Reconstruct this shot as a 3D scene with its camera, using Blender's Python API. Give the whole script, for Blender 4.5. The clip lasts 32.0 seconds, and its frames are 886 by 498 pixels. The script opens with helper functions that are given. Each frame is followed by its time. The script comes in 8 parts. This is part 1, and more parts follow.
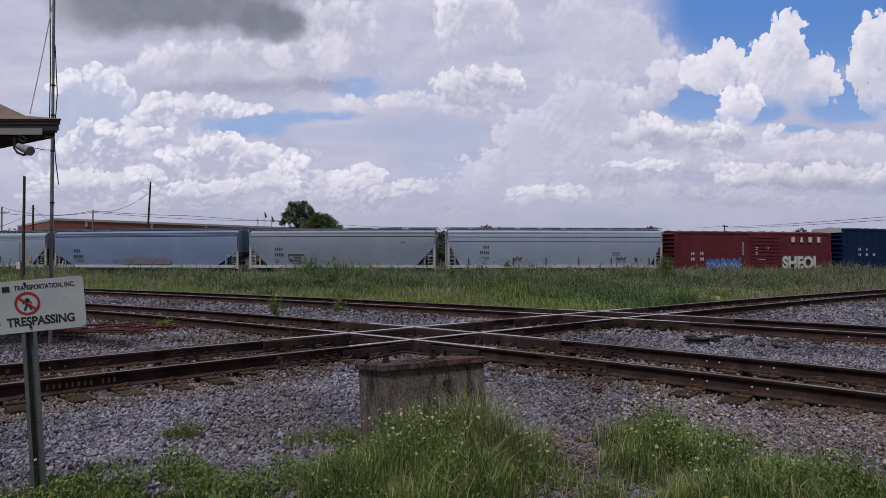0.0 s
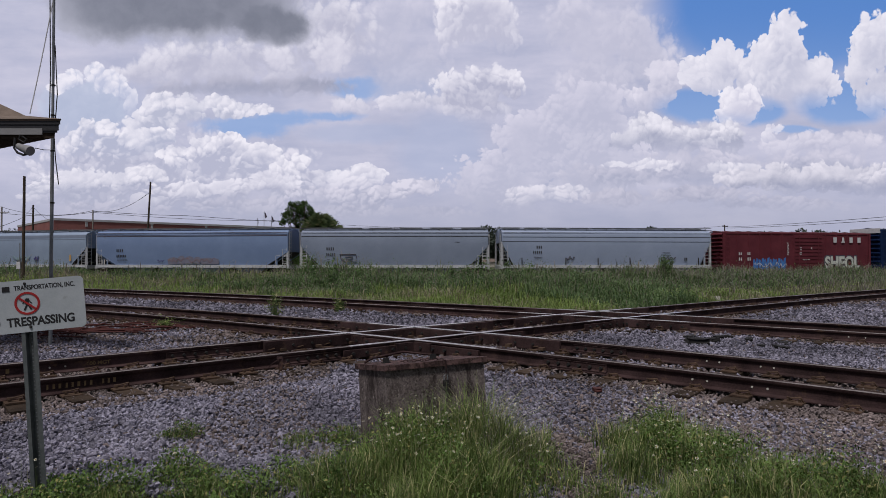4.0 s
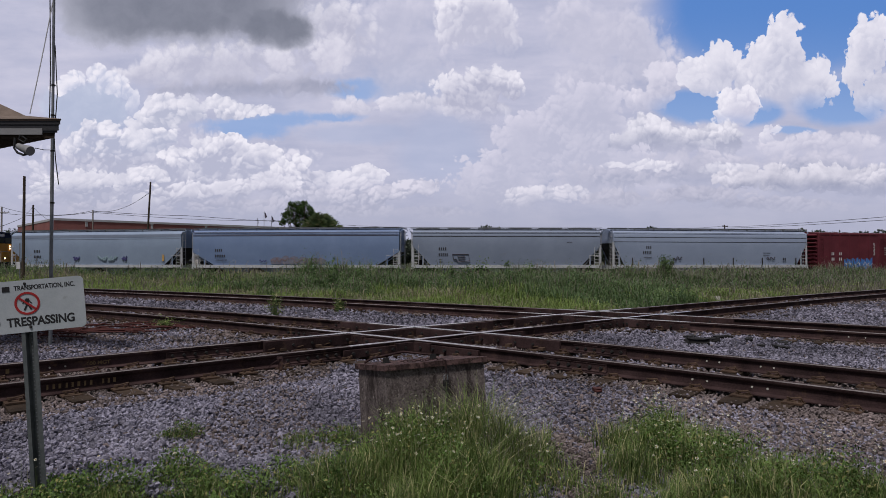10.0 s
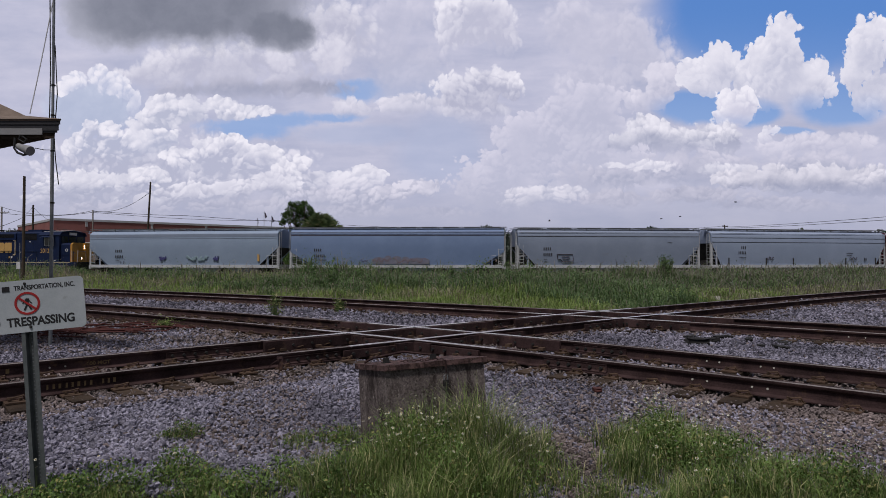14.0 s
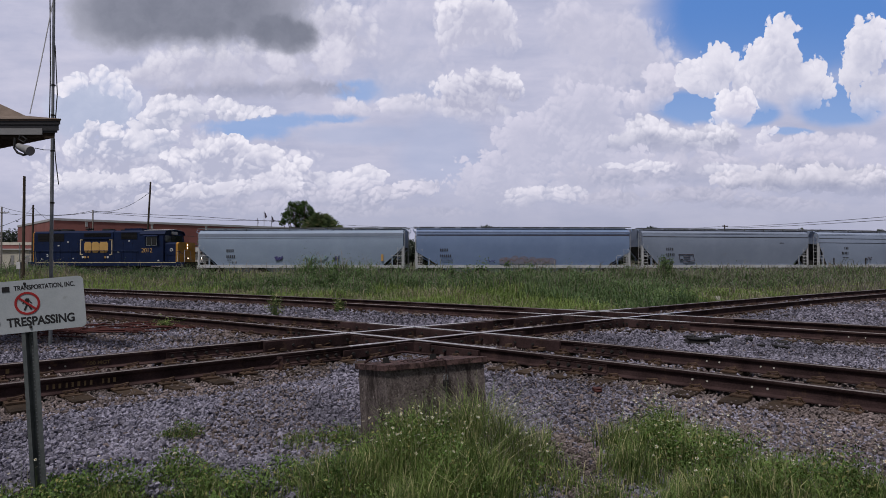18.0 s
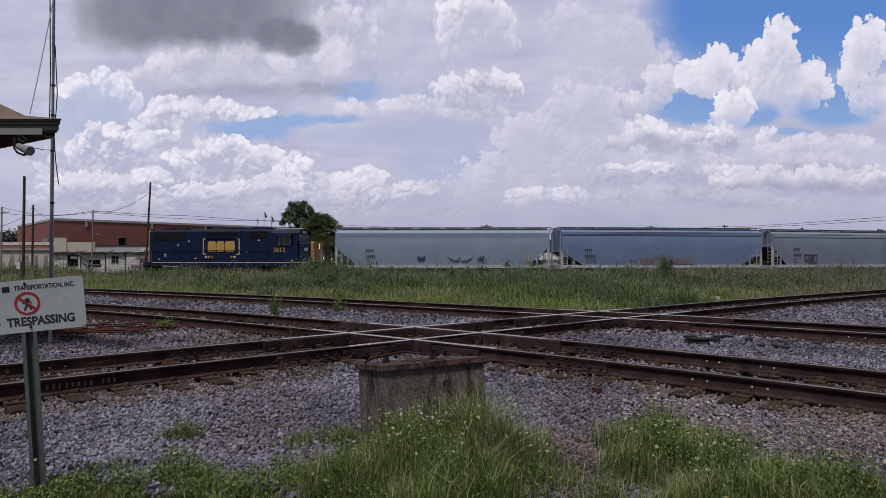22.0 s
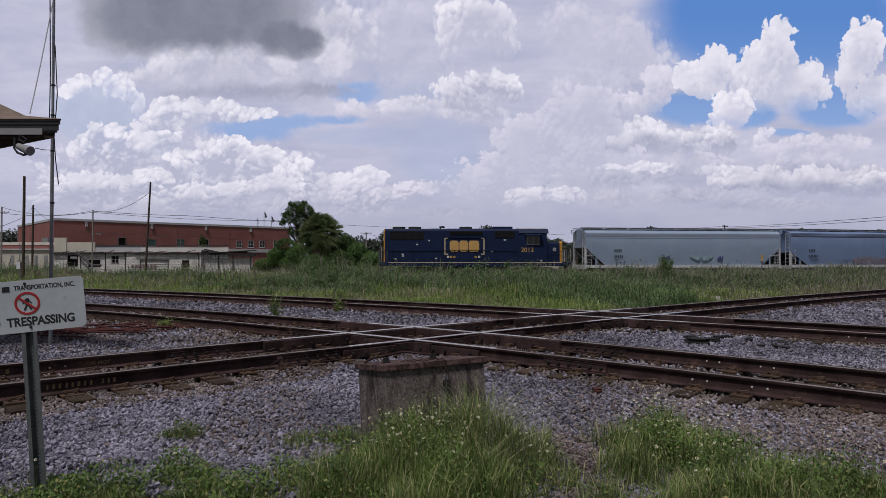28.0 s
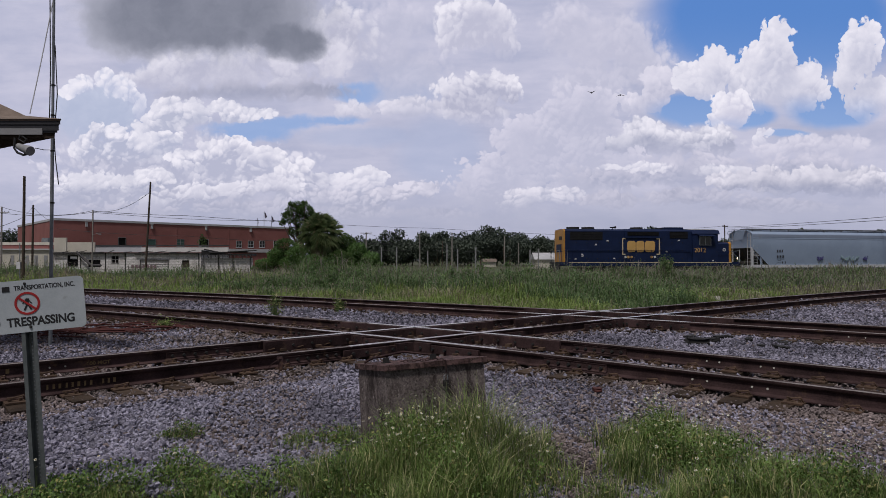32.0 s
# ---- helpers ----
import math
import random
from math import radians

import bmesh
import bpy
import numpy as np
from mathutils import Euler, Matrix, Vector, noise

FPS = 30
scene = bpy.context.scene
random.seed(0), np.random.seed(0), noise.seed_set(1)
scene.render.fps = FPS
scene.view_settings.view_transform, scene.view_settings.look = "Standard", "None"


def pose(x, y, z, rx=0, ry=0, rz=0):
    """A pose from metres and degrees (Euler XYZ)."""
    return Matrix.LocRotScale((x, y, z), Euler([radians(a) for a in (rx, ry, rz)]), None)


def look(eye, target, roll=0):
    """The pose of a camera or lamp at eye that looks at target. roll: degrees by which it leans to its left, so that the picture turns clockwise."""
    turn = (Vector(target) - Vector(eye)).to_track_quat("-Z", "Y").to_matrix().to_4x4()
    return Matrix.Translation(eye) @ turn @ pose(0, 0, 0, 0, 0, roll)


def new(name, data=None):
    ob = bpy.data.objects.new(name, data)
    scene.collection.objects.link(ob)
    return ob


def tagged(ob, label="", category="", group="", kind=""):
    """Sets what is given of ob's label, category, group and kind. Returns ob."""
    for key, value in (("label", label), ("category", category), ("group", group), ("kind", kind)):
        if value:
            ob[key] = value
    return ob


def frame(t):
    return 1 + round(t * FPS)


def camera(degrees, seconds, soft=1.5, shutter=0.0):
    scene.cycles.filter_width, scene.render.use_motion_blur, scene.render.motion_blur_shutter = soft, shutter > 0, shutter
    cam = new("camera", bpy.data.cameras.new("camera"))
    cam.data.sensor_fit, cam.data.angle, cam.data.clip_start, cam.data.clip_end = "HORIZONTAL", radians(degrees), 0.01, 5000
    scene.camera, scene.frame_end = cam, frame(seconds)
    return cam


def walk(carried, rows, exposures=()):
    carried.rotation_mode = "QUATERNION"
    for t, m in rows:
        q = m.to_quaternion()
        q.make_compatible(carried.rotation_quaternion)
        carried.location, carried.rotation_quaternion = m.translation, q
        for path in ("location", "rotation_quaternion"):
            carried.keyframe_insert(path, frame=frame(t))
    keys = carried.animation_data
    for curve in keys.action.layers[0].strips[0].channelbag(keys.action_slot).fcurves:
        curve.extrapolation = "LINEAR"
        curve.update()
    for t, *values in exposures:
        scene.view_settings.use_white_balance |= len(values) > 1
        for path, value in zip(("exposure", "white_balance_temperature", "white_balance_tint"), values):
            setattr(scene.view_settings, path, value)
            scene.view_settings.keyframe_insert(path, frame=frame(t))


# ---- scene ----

# The plan: x to the east, y away from the camera, z up, metres. z = 0 is the ground by the camera.
EYE_H = 1.527            # lens above the ground
RAIL_TOP = 0.22          # heads of the rails at the diamond
TRAIN_RAIL = -0.34       # heads of the rails under the train, on lower ground

cam = camera(70.0, 32.0, soft=0.45)
EYE = (0.0, 0.0, EYE_H)
AHEAD = (0.0, 100.0, EYE_H + 1.714)
walk(cam, [(0.0, look(EYE, AHEAD)), (32.0, look(EYE, AHEAD))],
     exposures=[(0.0, 0.0, 6450, 14), (32.0, 0.0, 6450, 14)])

# ---- sky light: broken overcast, the sun behind thin cloud, high and to the left behind the camera ----
SUN_UP, SUN_TURN = 64.0, 205.0
world = bpy.data.worlds.new("sky")
scene.world = world
world.use_nodes = True
wn = world.node_tree.nodes
wl = world.node_tree.links
wback = wn["Background"]
wsky = wn.new("ShaderNodeTexSky")
wsky.sky_type = "NISHITA"
wsky.sun_disc = False
wsky.sun_elevation = radians(SUN_UP)
wsky.sun_rotation = radians(SUN_TURN)
wmix = wn.new("ShaderNodeMix")
wmix.data_type = "RGBA"
wmix.inputs["Factor"].default_value = 0.62
wmix.inputs["B"].default_value = (6.3, 6.3, 6.9, 1)
wl.new(wsky.outputs["Color"], wmix.inputs["A"])
wl.new(wmix.outputs["Result"], wback.inputs["Color"])
wback.inputs["Strength"].default_value = 0.0342
sun = new("sun", bpy.data.lights.new("sun", "SUN"))
sun.data.energy = 2.32
sun.data.angle = radians(8)
sun.data.color = (1.0, 0.965, 0.91)
sun_dir = Vector((math.sin(radians(SUN_TURN)) * math.cos(radians(SUN_UP)), math.cos(radians(SUN_TURN)) * math.cos(radians(SUN_UP)), math.sin(radians(SUN_UP))))
sun.matrix_world = look(sun_dir * 50, (0, 0, 0))


# ---- node helpers and materials ----
def lin(r, g, b):
    """Linear colour from 8-bit display values."""
    return tuple(((c / 255 + 0.055) / 1.055) ** 2.4 if c > 10 else c / 255 / 12.92 for c in (r, g, b))


class Nodes:
    def __init__(self, name):
        self.mat = bpy.data.materials.new(name)
        self.mat.use_nodes = True
        self.tree = self.mat.node_tree
        self.out = self.tree.nodes["Material Output"]
        self.bsdf = self.tree.nodes["Principled BSDF"]

    def put(self, kind, **given):
        return self.tree.nodes.new("ShaderNode" + kind)

    def plug(self, value, socket):
        if isinstance(value, bpy.types.NodeSocket):
            self.tree.links.new(value, socket)
        elif isinstance(value, (tuple, list)):
            socket.default_value = (*value, 1)[:4] if socket.type == "RGBA" else value
        else:
            socket.default_value = value

    def math(self, op, a, b=0.0, c=None, clamp=False):
        n = self.put("Math")
        n.operation, n.use_clamp = op, clamp
        self.plug(a, n.inputs[0])
        self.plug(b, n.inputs[1])
        if c is not None:
            self.plug(c, n.inputs[2])
        return n.outputs[0]

    def vec(self, op, a, b=(0, 0, 0)):
        n = self.put("VectorMath")
        n.operation = op
        self.plug(a, n.inputs[0])
        self.plug(b, n.inputs[1])
        return n.outputs["Value"] if op in ("LENGTH", "DOT_PRODUCT") else n.outputs["Vector"]

    def mix(self, f, a, b):
        n = self.put("Mix")
        n.data_type = "RGBA"
        self.plug(f, n.inputs["Factor"])
        self.plug(a, n.inputs["A"])
        self.plug(b, n.inputs["B"])
        return n.outputs["Result"]

    def smooth(self, v, lo, hi):
        n = self.put("MapRange")
        n.interpolation_type = "SMOOTHSTEP"
        self.plug(v, n.inputs["Value"])
        n.inputs["From Min"].default_value, n.inputs["From Max"].default_value = lo, hi
        return n.outputs["Result"]

    def noise(self, p, scale, detail=4.0, rough=0.55, kind="FBM"):
        n = self.put("TexNoise")
        n.noise_type = kind
        self.plug(p, n.inputs["Vector"])
        n.inputs["Scale"].default_value, n.inputs["Detail"].default_value, n.inputs["Roughness"].default_value = scale, detail, rough
        return n.outputs["Fac"]

    def object_place(self):
        return self.put("TexCoord").outputs["Object"]

    def ground_place(self):
        return self.put("NewGeometry").outputs["Position"]


def stuff_mat(name, a, b, rough=0.7, metal=0.0, coarse=3.0, fine=45.0, bump=0.15, vary=0.12, stain=None, stain_at=(0.55, 0.7), island=0.0, place="object", spec=0.4, bump_size=0.01):
    """A surface between colours a and b at two scales, with relief, wear and, if given, stains of a third colour."""
    n = Nodes(name)
    p = n.object_place() if place == "object" else n.ground_place()
    big, small = n.noise(p, coarse, 5, 0.6), n.noise(p, fine, 4, 0.6)
    f = n.math("ADD", n.math("MULTIPLY", n.smooth(big, 0.3, 0.7), 0.65), n.math("MULTIPLY", n.smooth(small, 0.3, 0.7), 0.35))
    c = n.mix(f, a, b)
    if stain:
        s = n.noise(p, coarse * 1.7, 6, 0.7)
        c = n.mix(n.math("MULTIPLY", n.smooth(s, *stain_at), 0.8), c, stain)
    if vary or island:
        h = n.put("HueSaturation")
        rnd = n.put("ObjectInfo").outputs["Random"]
        if island:
            rnd = n.put("NewGeometry").outputs["Random Per Island"]
        k = island or vary
        n.plug(n.math("ADD", n.math("MULTIPLY", rnd, 2 * k), 1 - k), h.inputs["Value"])
        n.plug(c, h.inputs["Color"])
        c = h.outputs["Color"]
    n.plug(c, n.bsdf.inputs["Base Color"])
    n.plug(n.math("ADD", n.math("MULTIPLY", small, 0.25), rough - 0.125, clamp=True), n.bsdf.inputs["Roughness"])
    n.bsdf.inputs["Metallic"].default_value = metal
    n.bsdf.inputs["Specular IOR Level"].default_value = spec
    if bump:
        bm_ = n.put("Bump")
        bm_.inputs["Strength"].default_value, bm_.inputs["Distance"].default_value = bump, bump_size
        n.plug(small, bm_.inputs["Height"])
        n.plug(bm_.outputs["Normal"], n.bsdf.inputs["Normal"])
    return n.mat


def leaf_mat(name, a, b, dry=None, dry_share=0.1, through_light=0.3, patch=0.25):
    """Leaves and grass: colour per blade, in patches over the ground, with light shining through."""
    n = Nodes(name)
    rnd = n.put("NewGeometry").outputs["Random Per Island"]
    big = n.noise(n.ground_place(), patch, 4, 0.6)
    f = n.math("ADD", n.math("MULTIPLY", rnd, 0.5), n.math("MULTIPLY", n.smooth(big, 0.3, 0.7), 0.5))
    c = n.mix(f, a, b)
    if dry:
        d = n.math("GREATER_THAN", n.math("FRACT", n.math("MULTIPLY", rnd, 7.31)), 1 - dry_share)
        c = n.mix(n.math("MULTIPLY", d, 0.85), c, dry)
    n.plug(c, n.bsdf.inputs["Base Color"])
    n.bsdf.inputs["Roughness"].default_value = 0.6
    n.bsdf.inputs["Specular IOR Level"].default_value = 0.25
    t = n.put("BsdfTranslucent")
    n.plug(c, t.inputs["Color"])
    m = n.put("MixShader")
    m.inputs["Fac"].default_value = through_light
    n.tree.links.new(n.bsdf.outputs[0], m.inputs[1])
    n.tree.links.new(t.outputs[0], m.inputs[2])
    n.tree.links.new(m.outputs[0], n.out.inputs["Surface"])
    return n.mat


def glow_mat(name, colour, strength):
    n = Nodes(name)
    n.plug(colour, n.bsdf.inputs["Emission Color"])
    n.bsdf.inputs["Emission Strength"].default_value = strength
    n.plug(colour, n.bsdf.inputs["Base Color"])
    return n.mat


def glass_mat(name, tint=(0.02, 0.025, 0.03), rough=0.06):
    n = Nodes(name)
    n.plug(tint, n.bsdf.inputs["Base Color"])
    p = n.object_place()
    n.plug(n.math("ADD", n.math("MULTIPLY", n.noise(p, 3, 3), 0.12), rough), n.bsdf.inputs["Roughness"])
    n.bsdf.inputs["Specular IOR Level"].default_value = 0.8
    return n.mat


RUST = stuff_mat("rusty_rail_steel", (0.017, 0.0098, 0.0104), (0.082, 0.050, 0.050), 0.85, 0.0, 2.5, 60, 0.5, 0.15, (0.160, 0.098, 0.060), (0.56, 0.75), place="ground", spec=0.12)
HEAD = stuff_mat("worn_rail_head", (0.17, 0.145, 0.14), (0.38, 0.345, 0.335), 0.42, 0.5, 1.2, 30, 0.15, 0.1, (0.10, 0.065, 0.055), (0.54, 0.74), place="ground")
BRIGHT = stuff_mat("polished_rail_head", (0.60, 0.57, 0.55), (0.80, 0.77, 0.75), 0.30, 0.8, 2.0, 40, 0.1, 0.05, place="ground")
TIE = stuff_mat("weathered_tie_timber", (0.022, 0.015, 0.011), (0.075, 0.052, 0.037), 0.92, 0, 4, 80, 0.7, 0.35, (0.12, 0.082, 0.052), (0.56, 0.74), place="ground", spec=0.2)
PLATE = stuff_mat("rusty_tie_plate", (0.05, 0.03, 0.02), (0.12, 0.075, 0.05), 0.8, 0.2, 6, 60, 0.4, 0.2)
STONE = stuff_mat("crushed_stone", (0.076, 0.073, 0.097), (0.345, 0.330, 0.412), 0.9, 0, 0.5, 90, 0.7, 0, (0.175, 0.150, 0.150), (0.64, 0.82), island=0.55, place="ground", spec=0.2)
STONE_BROWN = stuff_mat("rust_stained_stone", (0.100, 0.083, 0.081), (0.280, 0.228, 0.222), 0.92, 0, 0.8, 70, 0.6, 0, (0.09, 0.063, 0.052), (0.60, 0.80), island=0.40, place="ground", spec=0.2)


def stained_concrete():
    """Grey-brown concrete: pitted, paler in patches, with dark stains that run down its sides."""
    n = Nodes("old_concrete")
    p = n.object_place()
    fine, mid = n.noise(p, 60, 5, 0.65), n.noise(p, 7, 5, 0.6)
    runs = n.noise(n.vec("MULTIPLY", p, (11, 11, 2.6)), 1.0, 5, 0.65)
    wide = n.noise(n.vec("MULTIPLY", p, (4, 4, 1.2)), 1.0, 3, 0.55)
    c = n.mix(n.math("ADD", n.math("MULTIPLY", n.smooth(mid, 0.3, 0.7), 0.5), n.math("MULTIPLY", n.smooth(fine, 0.36, 0.64), 0.5)), (0.055, 0.044, 0.043), (0.225, 0.188, 0.182))
    c = n.mix(n.math("MULTIPLY", n.smooth(n.noise(p, 26, 3, 0.6), 0.60, 0.70), 0.7), c, (0.36, 0.315, 0.30))
    c = n.mix(n.math("MULTIPLY", n.smooth(n.noise(p, 38, 3, 0.6), 0.60, 0.68), 0.7), c, (0.035, 0.026, 0.025))
    c = n.mix(n.math("MULTIPLY", n.smooth(runs, 0.44, 0.66), n.math("ADD", n.math("MULTIPLY", n.smooth(wide, 0.35, 0.65), 0.75), 0.12)), c, (0.028, 0.020, 0.019))
    n.plug(c, n.bsdf.inputs["Base Color"])
    n.bsdf.inputs["Roughness"].default_value = 0.93
    n.bsdf.inputs["Specular IOR Level"].default_value = 0.2
    b = n.put("Bump")
    b.inputs["Strength"].default_value, b.inputs["Distance"].default_value = 0.9, 0.008
    n.plug(fine, b.inputs["Height"])
    n.plug(b.outputs["Normal"], n.bsdf.inputs["Normal"])
    return n.mat


CONCRETE = stained_concrete()
LID = stuff_mat("stained_box_lid", (0.060, 0.034, 0.034), (0.175, 0.110, 0.105), 0.9, 0, 9, 60, 0.7, 0.05, (0.018, 0.011, 0.010), (0.44, 0.58), spec=0.2)
GALV = stuff_mat("galvanised_steel", (0.17, 0.185, 0.20), (0.30, 0.315, 0.33), 0.5, 0.45, 6, 40, 0.1, 0.05)
POST_STEEL = stuff_mat("dull_channel_steel", (0.075, 0.088, 0.092), (0.165, 0.180, 0.185), 0.55, 0.3, 6, 40, 0.1, 0.05)
ALU = stuff_mat("weathered_sign_sheet", (0.375, 0.415, 0.450), (0.485, 0.525, 0.560), 0.5, 0.0, 5, 90, 0.08, 0.0, (0.26, 0.265, 0.27), (0.64, 0.76))
BLACK_PAINT = stuff_mat("black_sign_paint", (0.012, 0.012, 0.014), (0.025, 0.025, 0.03), 0.6, 0, 6, 80, 0.05, 0)
RED_PAINT = stuff_mat("red_sign_paint", (0.30, 0.015, 0.02), (0.42, 0.03, 0.03), 0.55, 0, 6, 80, 0.05, 0)
DARK = stuff_mat("dark_grimy_steel", (0.012, 0.012, 0.013), (0.035, 0.033, 0.032), 0.75, 0.2, 5, 50, 0.3, 0.15)
POLE_WOOD = stuff_mat("creosoted_pole_wood", (0.035, 0.026, 0.02), (0.075, 0.056, 0.042), 0.9, 0, 3, 60, 0.5, 0.2)
GREY_WOOD = stuff_mat("grey_weathered_pole", (0.17, 0.155, 0.14), (0.30, 0.28, 0.26), 0.9, 0, 3, 60, 0.4, 0.2)
WIRE = stuff_mat("black_cable", (0.02, 0.02, 0.022), (0.04, 0.04, 0.045), 0.7, 0, 3, 40, 0, 0)


# ---- mesh helpers ----
def link_mesh(name, me, mats):
    for m in mats if isinstance(mats, (list, tuple)) else [mats]:
        me.materials.append(m)
    return new(name, me)


def fast_mesh(name, verts, faces, mats, mat_index=None, smooth=False):
    """A mesh from arrays: verts (n, 3), faces (m, k) of one size k."""
    verts, faces = np.asarray(verts, np.float32), np.asarray(faces, np.int32)
    me = bpy.data.meshes.new(name)
    me.vertices.add(len(verts))
    me.vertices.foreach_set("co", verts.ravel())
    m, k = faces.shape
    me.loops.add(m * k)
    me.loops.foreach_set("vertex_index", faces.ravel())
    me.polygons.add(m)
    me.polygons.foreach_set("loop_start", np.arange(0, m * k, k, dtype=np.int32))
    if mat_index is not None:
        me.polygons.foreach_set("material_index", np.asarray(mat_index, np.int32))
    me.polygons.foreach_set("use_smooth", np.full(m, smooth))
    me.update(calc_edges=True)
    return link_mesh(name, me, mats)


def part(name, bm, mats, parent=None, label="", smooth=False, bevel=0.0):
    """Links a bmesh as ONE mesh object, under parent if given."""
    if bevel:
        bmesh.ops.bevel(bm, geom=[e for e in bm.edges if len(e.link_faces) == 2 and e.calc_face_angle(0) > 0.7], offset=bevel, segments=1, affect="EDGES")
    bmesh.ops.recalc_face_normals(bm, faces=bm.faces)
    me = bpy.data.meshes.new(name)
    bm.to_mesh(me)
    bm.free()
    if smooth:
        me.polygons.foreach_set("use_smooth", np.ones(len(me.polygons), bool))
        me.set_sharp_from_angle(angle=radians(40))
    ob = link_mesh(name, me, mats)
    ob.parent = parent
    if label:
        ob["label"] = label
    return ob


def again(ob, m, parent=None):
    """Another object on the same mesh."""
    o = new(ob.name.split(".")[0], ob.data)
    o.matrix_basis = m
    o.parent = parent or ob.parent
    if "label" in ob:
        o["label"] = ob["label"]
    return o


def thing(name, m, label, category, group="", kind=""):
    ob = new(name)
    ob.empty_display_size = 0.2
    ob.matrix_basis = m
    return tagged(ob, label, category, group, kind)


def box(bm, x0, x1, y0, y1, z0, z1, mi=0):
    v = [bm.verts.new((x, y, z)) for z in (z0, z1) for y in (y0, y1) for x in (x0, x1)]
    for f in ((0, 1, 3, 2), (4, 6, 7, 5), (0, 4, 5, 1), (2, 3, 7, 6), (0, 2, 6, 4), (1, 5, 7, 3)):
        bm.faces.new([v[i] for i in f]).material_index = mi
    return v


def tilted(bm, m, sx, sy, sz, mi=0):
    """A box of that size about the pose m."""
    v = box(bm, -sx / 2, sx / 2, -sy / 2, sy / 2, -sz / 2, sz / 2, mi)
    for q in v:
        q.co = m @ q.co


def prism(bm, poly, axis, a, b, mi=0):
    """A polygon of 2D points drawn out along an axis from a to b. The points fill the other two axes in order."""
    def put(p, h):
        c = list(p)
        c.insert(axis, h)
        return bm.verts.new(c)
    lo, hi = [put(p, a) for p in poly], [put(p, b) for p in poly]
    n = len(poly)
    bm.faces.new(lo).material_index = mi
    bm.faces.new(hi[::-1]).material_index = mi
    for i in range(n):
        bm.faces.new((lo[i], hi[i], hi[(i + 1) % n], lo[(i + 1) % n])).material_index = mi


def rod(bm, a, b, r0, r1=None, sides=8, mi=0):
    """A round bar from a to b, tapered from r0 to r1."""
    a, b = Vector(a), Vector(b)
    r1 = r0 if r1 is None else r1
    q = (b - a).to_track_quat("Z", "Y").to_matrix()
    rings = []
    for c, r in ((a, r0), (b, r1)):
        rings.append([bm.verts.new(c + q @ Vector((math.cos(2 * math.pi * i / sides) * r, math.sin(2 * math.pi * i / sides) * r, 0))) for i in range(sides)])
    for i in range(sides):
        j = (i + 1) % sides
        bm.faces.new((rings[0][i], rings[0][j], rings[1][j], rings[1][i])).material_index = mi
    bm.faces.new(rings[0][::-1]).material_index = mi
    bm.faces.new(rings[1]).material_index = mi


def line_of_rods(bm, pts, r, sides=6, mi=0):
    """One bent round bar through the points."""
    pts = [Vector(p) for p in pts]
    reach = [sum(abs((b - a)[i]) for a, b in zip(pts, pts[1:])) for i in range(3)]
    ref = Vector([1.0 if i == reach.index(min(reach)) else 0.0 for i in range(3)])
    rings = []
    for i, p in enumerate(pts):
        d = (pts[min(i + 1, len(pts) - 1)] - pts[max(i - 1, 0)]).normalized()
        e = d.cross(ref)
        e = e.normalized() if e.length > 1e-4 else d.orthogonal().normalized()
        g = d.cross(e)
        rings.append([bm.verts.new(p + (e * math.cos(2 * math.pi * k / sides) + g * math.sin(2 * math.pi * k / sides)) * r) for k in range(sides)])
    for r0, r1 in zip(rings, rings[1:]):
        for k in range(sides):
            j = (k + 1) % sides
            bm.faces.new((r0[k], r0[j], r1[j], r1[k])).material_index = mi
    bm.faces.new(rings[0][::-1]).material_index = mi
    bm.faces.new(rings[-1]).material_index = mi


def sag(a, b, drop, n=14):
    a, b = Vector(a), Vector(b)
    return [a.lerp(b, i / n) - Vector((0, 0, 4 * drop * (i / n) * (1 - i / n))) for i in range(n + 1)]


def letters(body, size, mat, parent, name="lettering", depth=0.002, m=None, squeeze=1.0, fit=None, bold=0.0):
    """Flat raised writing in the built-in font, standing in the xz plane, read from -y, centred."""
    cu = bpy.data.curves.new(name, "FONT")
    cu.offset = bold
    cu.body, cu.size, cu.extrude, cu.align_x, cu.align_y = body, size, depth, "CENTER", "CENTER"
    tmp = new(name, cu)
    me = bpy.data.meshes.new_from_object(tmp)
    bpy.data.objects.remove(tmp)
    me.transform(pose(0, 0, 0, 90) @ Matrix.Diagonal((squeeze, 1, 1, 1)))
    if fit:
        xs, zs = [v.co.x for v in me.vertices], [v.co.z for v in me.vertices]
        k, q = fit[0] / (max(xs) - min(xs)), fit[1] / (max(zs) - min(zs))
        for v in me.vertices:
            v.co.x, v.co.z = (v.co.x - (max(xs) + min(xs)) / 2) * k, (v.co.z - (max(zs) + min(zs)) / 2) * q
    me.materials.clear()
    ob = link_mesh(name, me, mat)
    ob.parent = parent
    if m is not None:
        ob.matrix_basis = m
    return ob


# ---- sky backdrop: banks of cloud far behind everything, drifting away ----
def blob(n, p, cx, cy, rx, ry, dx=0.0, dy=0.0):
    """Distance from the middle of an ellipse: 0 in the middle, 1 on its edge; the place is first moved by dx, dy."""
    v = n.put("VectorMath")
    v.operation = "MULTIPLY_ADD"
    n.plug(p, v.inputs[0])
    v.inputs[1].default_value = (1 / rx, 1 / ry, 0)
    v.inputs[2].default_value = ((dx - cx) / rx, (dy - cy) / ry, 0)
    return n.vec("LENGTH", v.outputs["Vector"])


